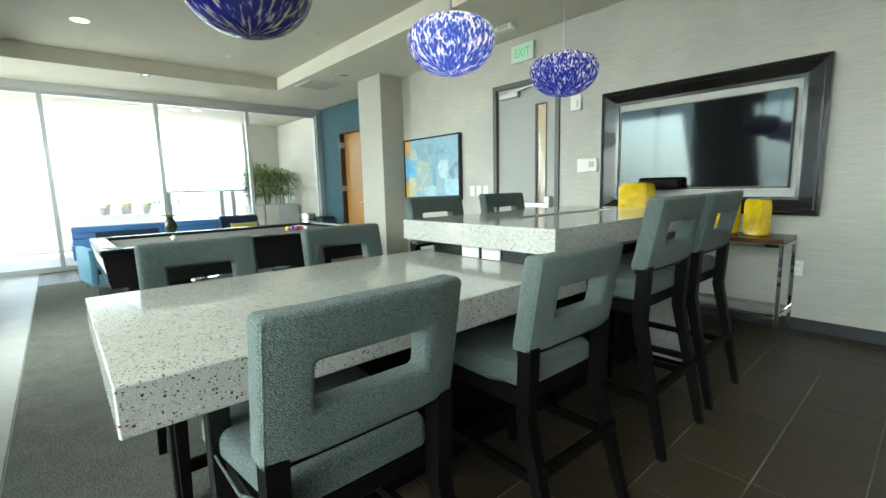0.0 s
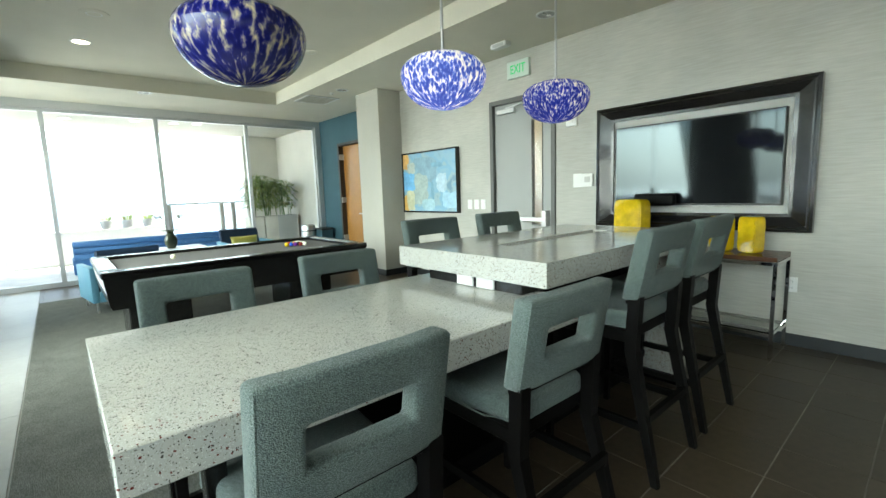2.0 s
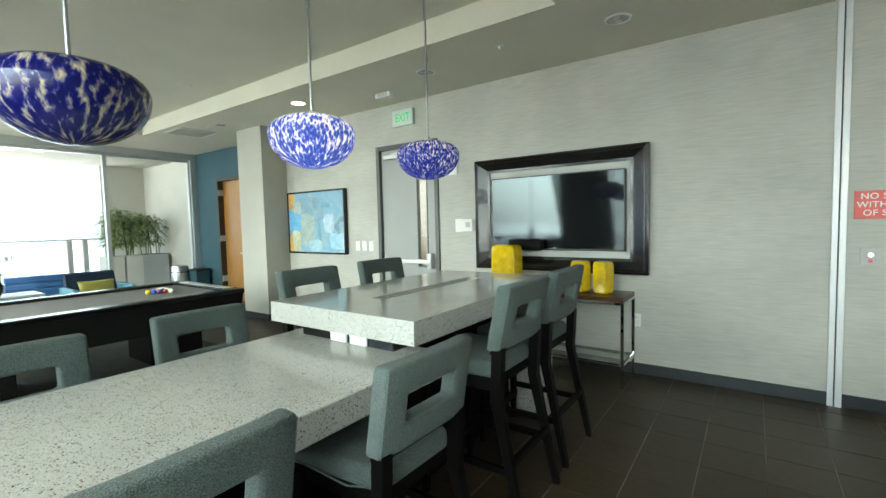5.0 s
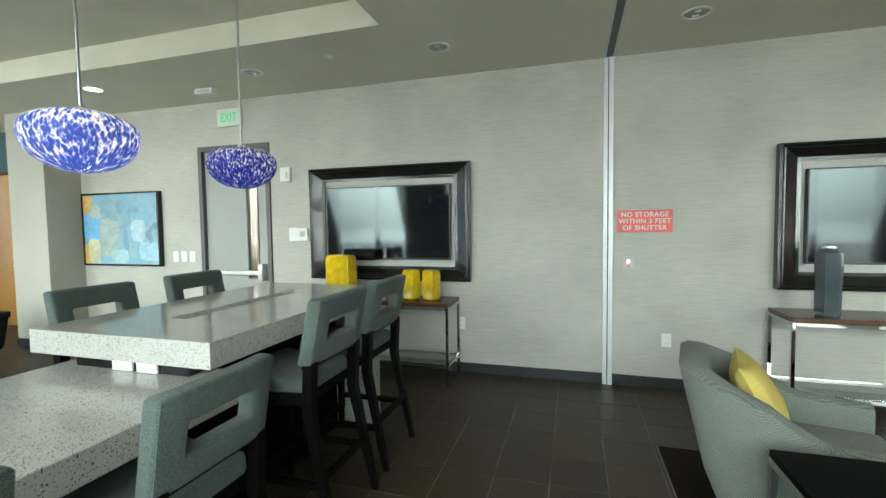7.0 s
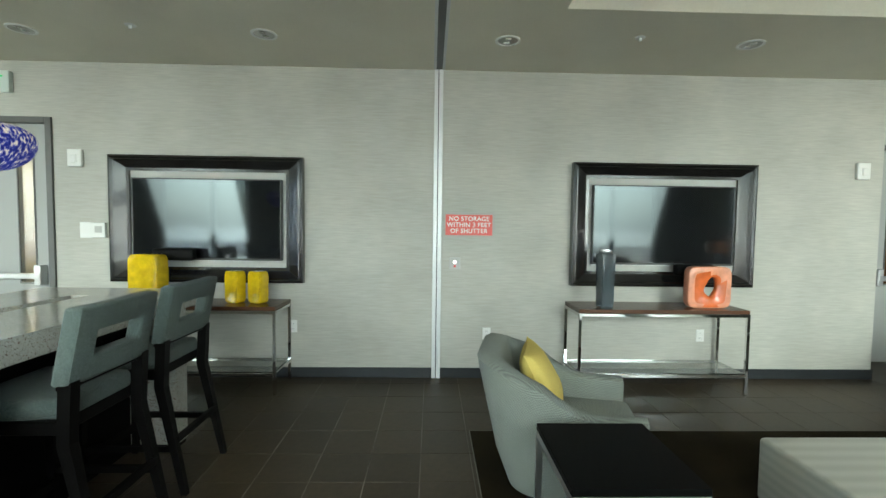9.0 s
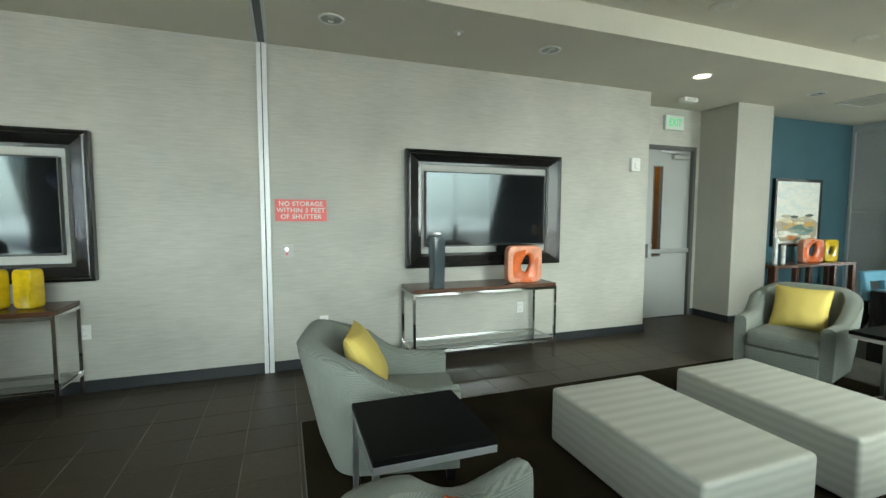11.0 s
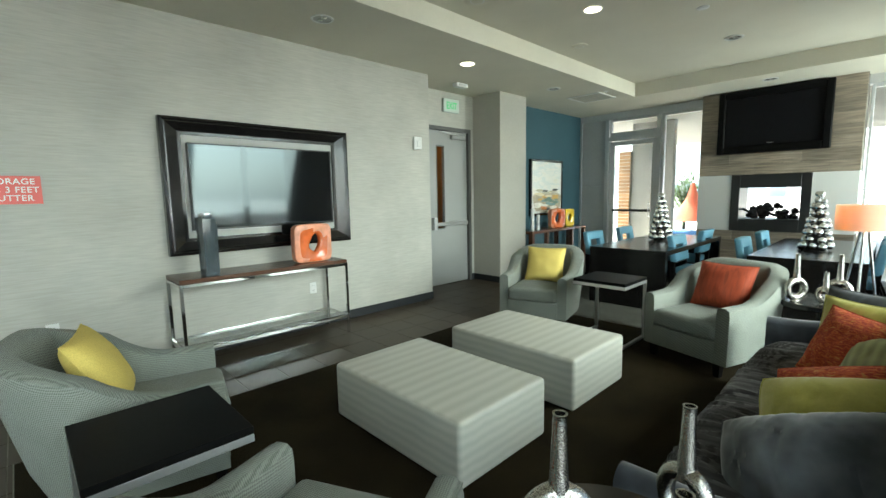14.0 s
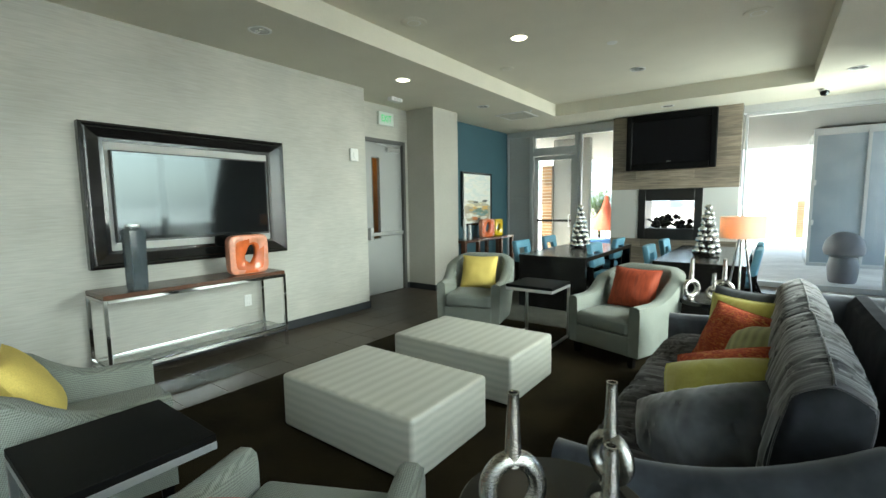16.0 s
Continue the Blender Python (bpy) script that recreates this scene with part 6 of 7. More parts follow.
boxed_cushion(-3.79, -2.68, 1)
boxed_cushion(-4.92, -3.81, 5)
bm = B()
loft(bm, [[Vector((x, y, z)) for x, z in ((-0.5, 0.1), (-0.53, 0.6), (-0.56, 0.80), (-0.60, 0.845), (-0.66, 0.85), (-0.71, 0.81), (-0.69, 0.1))] for y in np.linspace(SY0 + 0.03, SY1 - 0.03, 12)])
# darkened velvet offsets the strong light of the near window lamp
part("back_frame", bm, SHADED_VELVET, sofa, "velvet covered back", True)
for y0, y1 in ((SY1 - 0.11, SY1), (SY0, SY0 + 0.11)):
    rings = []
    for x in np.linspace(SX0, SX1, 22):
        top = 0.573 + 0.27 * min(max((0.517 - x) / 0.9, 0.0), 1.0) ** 2.5
        rings.append([Vector((x, y, z)) for y, z in ((y0, 0.1), (y0 - 0.0, top - 0.04), (y0 + 0.02, top - 0.01), (y0 + 0.04, top), (y1 - 0.04, top), (y1 - 0.02, top - 0.01), (y1, top - 0.04), (y1, 0.1))])
    bm = B()
    loft(bm, rings)
    part("arm", bm, VELVET, sofa, "velvet covered arm", True)
for x in (SX0 + 0.12, SX1 - 0.12):
    for y in (SY0 + 0.1, SY1 - 0.1):
        bm = B()
        bar(bm, (x, y, 0.11), (x, y, 0.0065), 0.07, 0.07, 0.05, 0.05)
        part("foot", bm, ESPRESSO, sofa)

SOFA_GROUP = "sofa cushions"
pillow(pose(0.035, -2.82, 0.46, 46, 24, -4), 0.54, 0.36, 0.27, PILLOW_VELVET, "slate grey velvet cushion leaning on the next one", SOFA_GROUP, 0.007, 0.025)
pillow(pose(0.02, -3.25, 0.48, 46, 15, 0), 0.48, 0.34, 0.20, PILLOW_LIME, "lime satin cushion on the sofa", SOFA_GROUP, 0.004, 0.06)
pillow(pose(-0.03, -3.41, 0.475, 40, 15, 6), 0.44, 0.34, 0.21, PILLOW_MIXED, "red chenille cushion on the sofa", SOFA_GROUP, 0.004, 0.04)
pillow(pose(-0.06, -3.93, 0.455, 34, 12, -30), 0.42, 0.38, 0.2, PILLOW_STRIPED, "olive striped silk cushion on the sofa", SOFA_GROUP, 0.004)
pillow(pose(0.09, -4.16, 0.455, 26, -5, -36), 0.46, 0.40, 0.25, PILLOW_MIXED, "red chenille cushion on the sofa", SOFA_GROUP, 0.004)
pillow(pose(0.04, -4.34, 0.44, 18, 0, -25), 0.46, 0.44, 0.16, PILLOW_LIME, "lime satin cushion behind the red one", SOFA_GROUP, 0.004)
pillow(pose(0.0, -4.54, 0.44, 16, 0, -20), 0.50, 0.46, 0.18, VELVET, "dark grey velvet cushion on the sofa", SOFA_GROUP, 0.004)


# ---- round side tables and silver vases ----
def round_table(m, r, h, label):
    t = thing("round_side_table", label, "side table", m, "round side tables")
    bm = B()
    lathe(bm, [(0, h), (r - 0.005, h), (r, h - 0.005), (r, h - 0.035), (r - 0.005, h - 0.04), (0, h - 0.04)], 48)
    part("tabletop", bm, BLACK_WOOD, t, "black lacquered round top", True)
    bm = B()
    lathe(bm, [(0.05, h - 0.04), (0.035, h - 0.08), (0.035, 0.05), (0.05, 0.03), (r * 0.7, 0.02), (r * 0.7, 0.0065), (0, 0.0065)], 36)
    part("pedestal", bm, BLACK_WOOD, t, "black turned pedestal", True)
    return t


round_table(pose(0.36, -2.12, 0), 0.29, 0.60, "black round side table at the end of the sofa")
round_table(pose(0.29, -5.68, 0), 0.29, 0.60, "black round side table at the end of the sofa")


def ring_vase(m, height, ring_w, ring_h, r, label):
    """A hammered silver vase: a ring with a slim neck on top."""
    t = thing("ring_vase", label, "vase", m, "silver ring vases")
    bm = B()
    pts = []
    for k in range(36):
        a = 2 * math.pi * k / 36
        pts.append((ring_w / 2 * math.sin(a), 0, r + ring_h / 2 - ring_h / 2 * math.cos(a)))
    tube(bm, pts, r, 14, True)
    part("ring_body", bm, SILVER, t, "hammered silver ring", True)
    bm = B()
    z = ring_h + r * 1.2
    lathe(bm, [(0.027, z - 0.02), (0.0225, z + (height - z) * 0.15), (0.0195, z + (height - z) * 0.45), (0.0165, z + (height - z) * 0.88), (0.016, height - 0.004), (0.0175, height), (0.0125, height), (0.011, height - 0.03), (0, height - 0.03)], 20)
    part("neck", bm, SILVER, t, "hammered silver neck", True)
    bm = B()
    lathe(bm, [(0, 0.012), (0.03, 0.01), (0.035, 0.0), (0, 0)], 20)
    part("foot", bm, SILVER, t, "", True)
    return t


ring_vase(pose(0.438, -2.004, 0.6005, 0, 0, 45), 0.39, 0.145, 0.17, 0.026, "hammered silver ring vase with a slim neck")
ring_vase(pose(0.27, -2.35, 0.6005, 0, 0, -20), 0.34, 0.12, 0.13, 0.024, "hammered silver ring vase with a slim neck")
ring_vase(pose(0.181, -2.028, 0.6005, 0, 0, -38), 0.31, 0.12, 0.13, 0.022, "small hammered silver ring vase")
ring_vase(pose(0.45, -5.56, 0.6005, 0, 0, 45), 0.38, 0.13, 0.14, 0.026, "hammered silver ring vase with a slim neck")
ring_vase(pose(0.2, -5.66, 0.6005, 0, 0, -15), 0.38, 0.13, 0.14, 0.026, "hammered silver ring vase with a slim neck")
ring_vase(pose(0.27, -5.55, 0.6005, 0, 0, -25), 0.25, 0.10, 0.10, 0.02, "small hammered silver ring vase")

# ---- tripod floor lamp ----
fl = thing("tripod_floor_lamp", "lit floor lamp with a pale drum shade on three legs", "lamp", pose(0.12, -6.55, 0))
SHADE = bpy.data.materials.new("lit_linen_shade")
SHADE.use_nodes = True
_n, _l = SHADE.node_tree.nodes, SHADE.node_tree.links
_tr = _n.new("ShaderNodeBsdfTranslucent")
_tr.inputs["Color"].default_value = (0.85, 0.66, 0.52, 1)
_mx = _n.new("ShaderNodeMixShader")
_mx.inputs[0].default_value = 0.6
_n["Principled BSDF"].inputs["Base Color"].default_value = (0.75, 0.68, 0.58, 1)
_n["Principled BSDF"].inputs["Roughness"].default_value = 0.9
_l.new(_n["Principled BSDF"].outputs[0], _mx.inputs[1])
_l.new(_tr.outputs[0], _mx.inputs[2])
_l.new(_mx.outputs[0], _n["Material Output"].inputs["Surface"])
bm = B()
lathe(bm, [(0.205, 1.11), (0.205, 1.335), (0.201, 1.335), (0.201, 1.11), (0.205, 1.11)], 40)
part("shade", bm, SHADE, fl, "pale drum shade glowing orange", True)
for a in (90, 210, 330):
    bm = B()
    rod(bm, (0.03 * math.cos(radians(a)), 0.03 * math.sin(radians(a)), 1.125), (0.2 * math.cos(radians(a)), 0.2 * math.sin(radians(a)), 0.006), 0.013, 0.011)
    part("leg", bm, CHROME, fl, "slim bright metal leg", True)
bm = B()
bmesh.ops.create_uvsphere(bm, u_segments=12, v_segments=8, radius=0.045, matrix=Matrix.Translation((0, 0, 1.21)))
part("bulb", bm, glow("warm_bulb", (1.0, 0.42, 0.18), 7), fl, "glowing warm bulb", True)
bm = B()
rod(bm, (0, 0, 1.08), (0, 0, 1.375), 0.006)
part("stem", bm, STEEL, fl)


# ---- black tables with blue chairs ----
def black_table(m):
    t = thing("communal_table", "long black wooden table with solid panel ends", "table", m, "black tables")
    bm = B()
    box(bm, (-0.49, -2.4, 0.70), (0.49, 0, 0.76), 0.003, 1)
    part("tabletop", bm, BLACK_WOOD, t, "black lacquered top")
    for y in (-0.04, -2.36):
        bm = B()
        box(bm, (-0.487, y - 0.035, 0.006), (0.487, y + 0.035, 0.70))
        part("panel_end", bm, BLACK_WOOD, t, "solid black panel end")
    bm = B()
    box(bm, (-0.03, -2.27, 0.1), (0.03, -0.13, 0.70))
    part("spine_panel", bm, BLACK_WOOD, t)
    return t


bt = black_table(pose(2.33, -6.75, 0))
copy_thing(bt, pose(0.57, -6.95, 0))
blue = stool("blue_chair", "sky blue chair with an opening in its back, dark legs", "blue chairs round the black tables", -0.12, SKY_FABRIC, ESPRESSO, pose(1.95, -7.5, 0, 0, 0, 90), False, False)
for x_, y_, r_ in ((1.92, -8.6, 90), (3.14, -7.5, -90), (3.14, -8.6, -90), (1.22, -7.6, -90), (1.22, -8.7, -90), (0.0, -7.75, 90), (0.0, -8.6, 90)):
    copy_thing(blue, pose(x_, y_, 0, 0, 0, r_ + 180))
blue.matrix_basis = pose(1.95, -7.5, 0, 0, 0, -90 + 180)


def ball_tree(m, seed, label):
    """A cone of silver balls stacked in rings."""
    rng = random.Random(seed)
    t = thing("silver_ball_tree", label, "ornament", m, "silver ball trees")
    for k in range(9):
        f = k / 8
        r, count = 0.125 * (1 - 0.86 * f), max(3, round(9 * (1 - 0.72 * f)))
        for i in range(count):
            a = 2 * math.pi * (i + 0.5 * (k % 2)) / count + rng.uniform(-0.1, 0.1)
            rb = rng.uniform(0.036, 0.052) * (1 - 0.12 * f)
            bm = B()
            bmesh.ops.create_uvsphere(bm, u_segments=14, v_segments=9, radius=rb, matrix=Matrix.Translation((r * math.cos(a), r * math.sin(a), 0.05 + 0.60 * f + rng.uniform(-0.004, 0.02))))
            part("ball", bm, BALL_SILVER, t, "", True)
    bm = B()
    lathe(bm, [(0, 0.63), (0.02, 0.61), (0.10, 0.02), (0.115, 0.0), (0, 0)], 20)
    part("core", bm, BLACK, t, "dark core between the balls", True)
    return t


ball_tree(pose(2.373, -8.06, 0.7605), 1, "cone of stacked shiny silver balls on the table")
ball_tree(pose(0.565, -7.9, 0.7605), 2, "cone of stacked shiny silver balls on the table")

# ---- walnut console at the teal wall ----
wc = thing("walnut_console", "walnut console table with thick square legs", "console table", pose(4.45, -9.72, 0))
bm = B()
box(bm, (0, 0, 0.76), (0.42, 1.95, 0.81), 0.003, 1)
part("tabletop", bm, WALNUT, wc)
for x in (0.035, 0.385):
    for y in (0.04, 0.52, 1.43, 1.91):
        bm = B()
        box(bm, (x - 0.035, y - 0.035, 0.0), (x + 0.035, y + 0.035, 0.76), 0.003, 1)
        part("leg", bm, WALNUT, wc, "square walnut leg")
for y_, h_ in ((-8.02, 0.40), (-8.2, 0.28)):
    t = thing("cylinder_vase", "slim white cylinder vase on the walnut console", "vase", pose(4.62, y_, 0.8105), "slim white vases")
    bm = B()
    lathe(bm, [(0, 0), (0.03, 0), (0.032, 0.005), (0.032, h_), (0.027, h_), (0.027, 0.02), (0, 0.02)], 20)
    part("body", bm, WHITE, t, "", True)
    bm = B()
    lathe(bm, [(0.0325, h_ * 0.3), (0.0335, h_ * 0.3), (0.0335, h_ * 0.45), (0.0325, h_ * 0.45)], 20)
    part("band", bm, STEEL, t, "", True)
block_vase("orange_vase", "pale orange square ceramic vase with a red opening", 0.40, 0.37, 0.10, (0.0, -0.02, 0.10), [ORANGE_RIM, ORANGE], pose(4.62, -8.85, 0.8105, 0, 0, -100))
block_vase("yellow_vase", "glossy yellow square ceramic vase on the walnut console", 0.24, 0.36, 0.10, (0.0, -0.02, 0.06), [YELLOW], pose(4.62, -9.3, 0.8105, 0, 0, -105), "yellow vases")


# ---- pool table ----
pt = thing("pool_table", "black pool table with grey cloth", "pool table")
PX0, PX1, PY0, PY1 = 0.16, 2.88, 4.74, 6.32
bm = B()
box(bm, (PX0 + 0.15, PY0 + 0.15, 0.70), (PX1 - 0.15, PY1 - 0.15, 0.765))
part("cloth_bed", bm, FELT, pt, "grey billiard cloth")
for lo, hi, nm in (((PX0, PY0, 0), (PX1, PY0 + 0.15, 0), "long_rail"), ((PX0, PY1 - 0.15, 0), (PX1, PY1, 0), "long_rail"), ((PX0, PY0 + 0.15, 0), (PX0 + 0.15, PY1 - 0.15, 0), "end_rail"), ((PX1 - 0.15, PY0 + 0.15, 0), (PX1, PY1 - 0.15, 0), "end_rail")):
    bm = B()
    box(bm, (lo[0], lo[1], 0.74), (hi[0], hi[1], 0.80), 0.012, 2)
    rail = part(nm, bm, BLACK_WOOD, pt, "black lacquered rail")
    # added pale strip stands in for the window mirrored in the black rail
    if nm == "end_rail":
        bm = B()
        box(bm, (lo[0] + 0.01, lo[1] + 0.05, 0.80), (hi[0] - 0.03, hi[1] - 0.05, 0.803))
        part("rail_reflection", bm, SATIN_STEEL, rail, "pale strip for the window's reflection on the rail")
bm = B()
loft(bm, [[Vector((x, y, z)) for x, y in ((PX0 + d, PY0 + d), (PX1 - d, PY0 + d), (PX1 - d, PY1 - d), (PX0 + d, PY1 - d))] for z, d in ((0.44, 0.06), (0.47, 0.045), (0.74, 0.015))])
part("apron", bm, BLACK_WOOD, pt, "sloping black apron")
# added pale sheets stand in for window reflections on the table's ends
for x, s_ in ((PX0, 1), (PX1, -1)):
    bm = B()
    loft(bm, [[Vector((x + s_ * (d + e), y, z)) for e, y in ((-0.004, PY0 + d + 0.03), (0.01, PY0 + d + 0.03), (0.01, PY1 - d - 0.03), (-0.004, PY1 - d - 0.03))] for z, d in ((0.45, 0.055), (0.735, 0.015))])
    part("end_reflection", bm, SATIN_STEEL, pt, "pale sheet for the window's reflection on the end")
for x in (PX0 + 0.13, 0.5 * (PX0 + PX1), PX1 - 0.13):
    for y in (PY0 + 0.13, PY1 - 0.13):
        bm = B()
        lathe(bm, [(0.062, 0.8005), (0.068, 0.803), (0.074, 0.8005), (0.068, 0.79), (0.062, 0.8005)], 20, (x, y, 0))
        ring_ = part("pocket_ring", bm, BLACK, pt, "black pocket", True)
        bm = B()
        lathe(bm, [(0.06, 0.8015), (0.0, 0.8012)], 20, (x, y, 0))
        part("pocket_hole", bm, BLACK, ring_)
for x in (0.65, 2.3):
    bm = B()
    box(bm, (x - 0.28, 5.21, 0.006), (x + 0.28, 5.85, 0.438), 0.01, 1)
    part("pedestal", bm, BLACK_WOOD, pt, "black pedestal")
BALLS = [(0.7, 0.5, 0.02), (0.02, 0.06, 0.4), (0.5, 0.03, 0.02), (0.12, 0.02, 0.2), (0.6, 0.2, 0.03), (0.02, 0.2, 0.06), (0.25, 0.03, 0.03), (0.02, 0.02, 0.02)]
k = 0
for row_ in range(5):
    for j in range(row_ + 1):
        bm = B()
        bmesh.ops.create_uvsphere(bm, u_segments=14, v_segments=10, radius=0.0286)
        c = BALLS[k % 8]
        b = solo("pool_ball", bm, material("pool_ball_%s" % ("plain" if k < 8 else "striped"), c if k < 8 else (0.75, 0.72, 0.62), 0.1, coat=0.5), "coloured pool ball racked on the cloth", "pool ball", smooth=True, m=pose(2.15 + 0.05 * row_, 5.54 + 0.0575 * (j - row_ / 2), 0.7940), group="racked pool balls")
        k += 1
bm = B()
bmesh.ops.create_uvsphere(bm, u_segments=14, v_segments=10, radius=0.0286)
solo("cue_ball", bm, material("cue_ball", (0.75, 0.70, 0.52), 0.1, coat=0.5), "cream cue ball on the grey cloth", "pool ball", smooth=True, m=pose(0.86, 5.54, 0.7940))


# ---- blue lounge by the north windows ----
def lounge_chair(m, label, width):
    t = thing("lounge_chair", label, "lounge chair", m, "blue lounge chairs")
    w = width / 2
    bm = B()
    box(bm, (-w, -0.38, 0.14), (-w + 0.08, 0.36, 0.60), 0.015, 2)
    part("arm", bm, SKY_FABRIC, t, "light blue leather arm", True)
    bm = B()
    box(bm, (w - 0.08, -0.38, 0.14), (w, 0.36, 0.60), 0.015, 2)
    part("arm", bm, SKY_FABRIC, t, "light blue leather arm", True)
    bm = B()
    box(bm, (-w + 0.08, -0.38, 0.14), (w - 0.08, 0.34, 0.28), 0.01, 1)
    part("base", bm, SKY_FABRIC, t, "", True)
    bm = B()
    box(bm, (-w + 0.085, -0.36, 0.28), (w - 0.085, 0.36, 0.44), 0.03, 3)
    part("seat_cushion", bm, NAVY, t, "navy seat cushion", True)
    bm = B()
    loft(bm, [[Vector((x, y, z)) for y, z in ((-0.40, 0.40), (-0.48, 0.78), (-0.45, 0.82), (-0.36, 0.80), (-0.22, 0.42))] for x in (-w + 0.085, w - 0.085)])
    part("back_cushion", bm, NAVY, t, "navy back cushion", True)
    for x in (-w + 0.06, w - 0.06):
        for y in (-0.32, 0.3):
            bm = B()
            rod(bm, (x, y, 0.14), (x, y, 0.005), 0.012)
            part("leg", bm, STEEL, t, "slim steel leg", True)
    return t


lc = lounge_chair(pose(0.53, 7.4, 0, 0, 0, 8), "light blue leather lounge chair with navy cushions", 0.86)
copy_thing(lc, pose(2.62, 8.75, 0, 0, 0, 180))
pillow(pose(2.6, 8.72, 0.445, 14, 0, 180), 0.5, 0.26, 0.12, PILLOW_LIME, "yellow bolster cushion on the lounge chair")
ct = thing("white_coffee_table", "low white coffee table with a steel stem", "coffee table", pose(1.5, 9.1, 0))
bm = B()
box(bm, (-0.45, -0.3, 0.53), (0.45, 0.3, 0.57), 0.005, 1)
part("tabletop", bm, WHITE, ct)
for x in (-0.4, 0.4):
    for y in (-0.25, 0.25):
        bm = B()
        box(bm, (x - 0.015, y - 0.015, 0), (x + 0.015, y + 0.015, 0.53))
        part("leg", bm, STEEL, ct)
rt = thing("pedestal_table", "low round brass-topped table on a chrome disc foot", "side table", pose(1.48, 7.35, 0.0065))
bm = B()
lathe(bm, [(0, 0.27), (0.27, 0.27), (0.28, 0.255), (0.27, 0.24), (0, 0.235)], 40)
part("tabletop", bm, material("brushed_brass", (0.45, 0.36, 0.10), 0.35, 0.6, blotch=0.1), rt, "brass coloured round top", True)
bm = B()
lathe(bm, [(0.02, 0.24), (0.018, 0.03), (0.28, 0.016), (0.285, 0.0), (0, 0.0)], 40)
part("pedestal", bm, CHROME, rt, "chrome stem and disc foot", True)

orchid = thing("potted_orchid", "white orchid in a dark vase on the coffee table", "plant", pose(1.42, 9.0, 0.57))
bm = B()
lathe(bm, [(0, 0), (0.06, 0), (0.10, 0.08), (0.105, 0.16), (0.07, 0.24), (0.05, 0.27), (0.055, 0.29), (0.045, 0.285), (0.04, 0.25), (0, 0.25)], 28)
part("vase", bm, material("dark_green_glaze", (0.03, 0.04, 0.02), 0.15, blotch=0.3, blotch_scale=9), orchid, "dark green glazed vase", True)


def leaf(bm, base, way, length, width, droop=0.3, n=5):
    """A flat pointed leaf with a folded middle."""
    base, way = Vector(base), Vector(way).normalized()
    side = way.cross(Vector((0, 0, 1)))
    side = side.normalized() if side.length > 1e-3 else Vector((1, 0, 0))
    up = side.cross(way)
    left, mid, right = [], [], []
    for i in range(n + 1):
        f = i / n
        p = base + way * length * f - Vector((0, 0, droop * length * f * f))
        w = width * math.sin(math.pi * min(0.06 + 0.94 * f, 1)) / 2
        left.append(bm.verts.new(p - side * w + up * w * 0.3))
        mid.append(bm.verts.new(p))
        right.append(bm.verts.new(p + side * w + up * w * 0.3))
    for i in range(n):
        bm.faces.new((left[i], mid[i], mid[i + 1], left[i + 1]))
        bm.faces.new((mid[i], right[i], right[i + 1], mid[i + 1]))


bm = B()
rng = random.Random(5)
for i in range(7):
    a = rng.uniform(0, 6.28)
    leaf(bm, (0, 0, 0.27), (math.cos(a), math.sin(a), 0.8), rng.uniform(0.18, 0.28), 0.07, 0.4)
part("leaves", bm, LEAF, orchid, "dark green leaves", True)
for s in (-1, 1):
    bm = B()
    pts = [Vector((s * 0.02, 0, 0.27)), Vector((s * 0.05, 0, 0.42)), Vector((s * 0.11, 0.02, 0.55)), Vector((s * 0.2, 0.02, 0.58))]
    tube(bm, pts, 0.004, 6)
    part("flower_stem", bm, LEAF, orchid)
    bm = B()
    for i in range(6):
        p = pts[2].lerp(pts[3], i / 5) + Vector((rng.uniform(-0.03, 0.03), rng.uniform(-0.03, 0.03), rng.uniform(-0.03, 0.02)))
        for j in range(5):
            a = 2 * math.pi * j / 5
            leaf(bm, p, (0.4, math.cos(a), math.sin(a)), 0.04, 0.032, 0.1, 3)
    part("blossoms", bm, WHITE, orchid, "white blossoms", True)

can = thing("steel_bin", "round brushed steel bin by the window", "bin", pose(4.35, 9.75, 0))
bm = B()
lathe(bm, [(0, 0.005), (0.16, 0.005), (0.165, 0.02), (0.165, 0.68), (0.15, 0.74), (0.08, 0.76), (0, 0.76)], 36)
part("body", bm, STEEL, can, "", True)
bm = B()
lathe(bm, [(0.167, 0.60), (0.170, 0.60), (0.170, 0.62), (0.167, 0.62)], 36)
part("band", bm, BLACK, can, "", True)
bin2 = thing("teal_bin", "dark teal rectangular bin against the wall", "bin", pose(4.62, 9.5, 0))
bm = B()
box(bm, (-0.14, -0.18, 0.0), (0.14, 0.18, 0.62), 0.01, 2)
part("body", bm, BLUE_PAINT, bin2)
bm = B()
box(bm, (-0.15, -0.19, 0.62), (0.15, 0.19, 0.66), 0.008, 1)
part("lid", bm, BLACK, bin2)


# ---- outside, north terrace ----
bm = B()
box(bm, (-14, NORTH + 0.31, -0.4), (14, 14.2, -0.02))
structure("terrace_north", bm, CONCRETE, "pale concrete terrace floor", "terrace")
bm = B()
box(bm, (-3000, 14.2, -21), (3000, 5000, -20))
structure("ground", bm, FARWALL, "city ground far below the terrace, haze put into its colour", "ground")
bm = B()
box(bm, (-400, -400, -0.4), (400, SOUTH - 0.31, -0.02))
structure("terrace_south", bm, CONCRETE, "pale concrete terrace floor", "terrace")
bm = B()
box(bm, (-400, SOUTH - 0.31, -0.4), (WEST - 0.31, NORTH + 0.31, -0.02))
structure("terrace_west", bm, CONCRETE, "pale concrete terrace floor", "terrace")
bm = B()
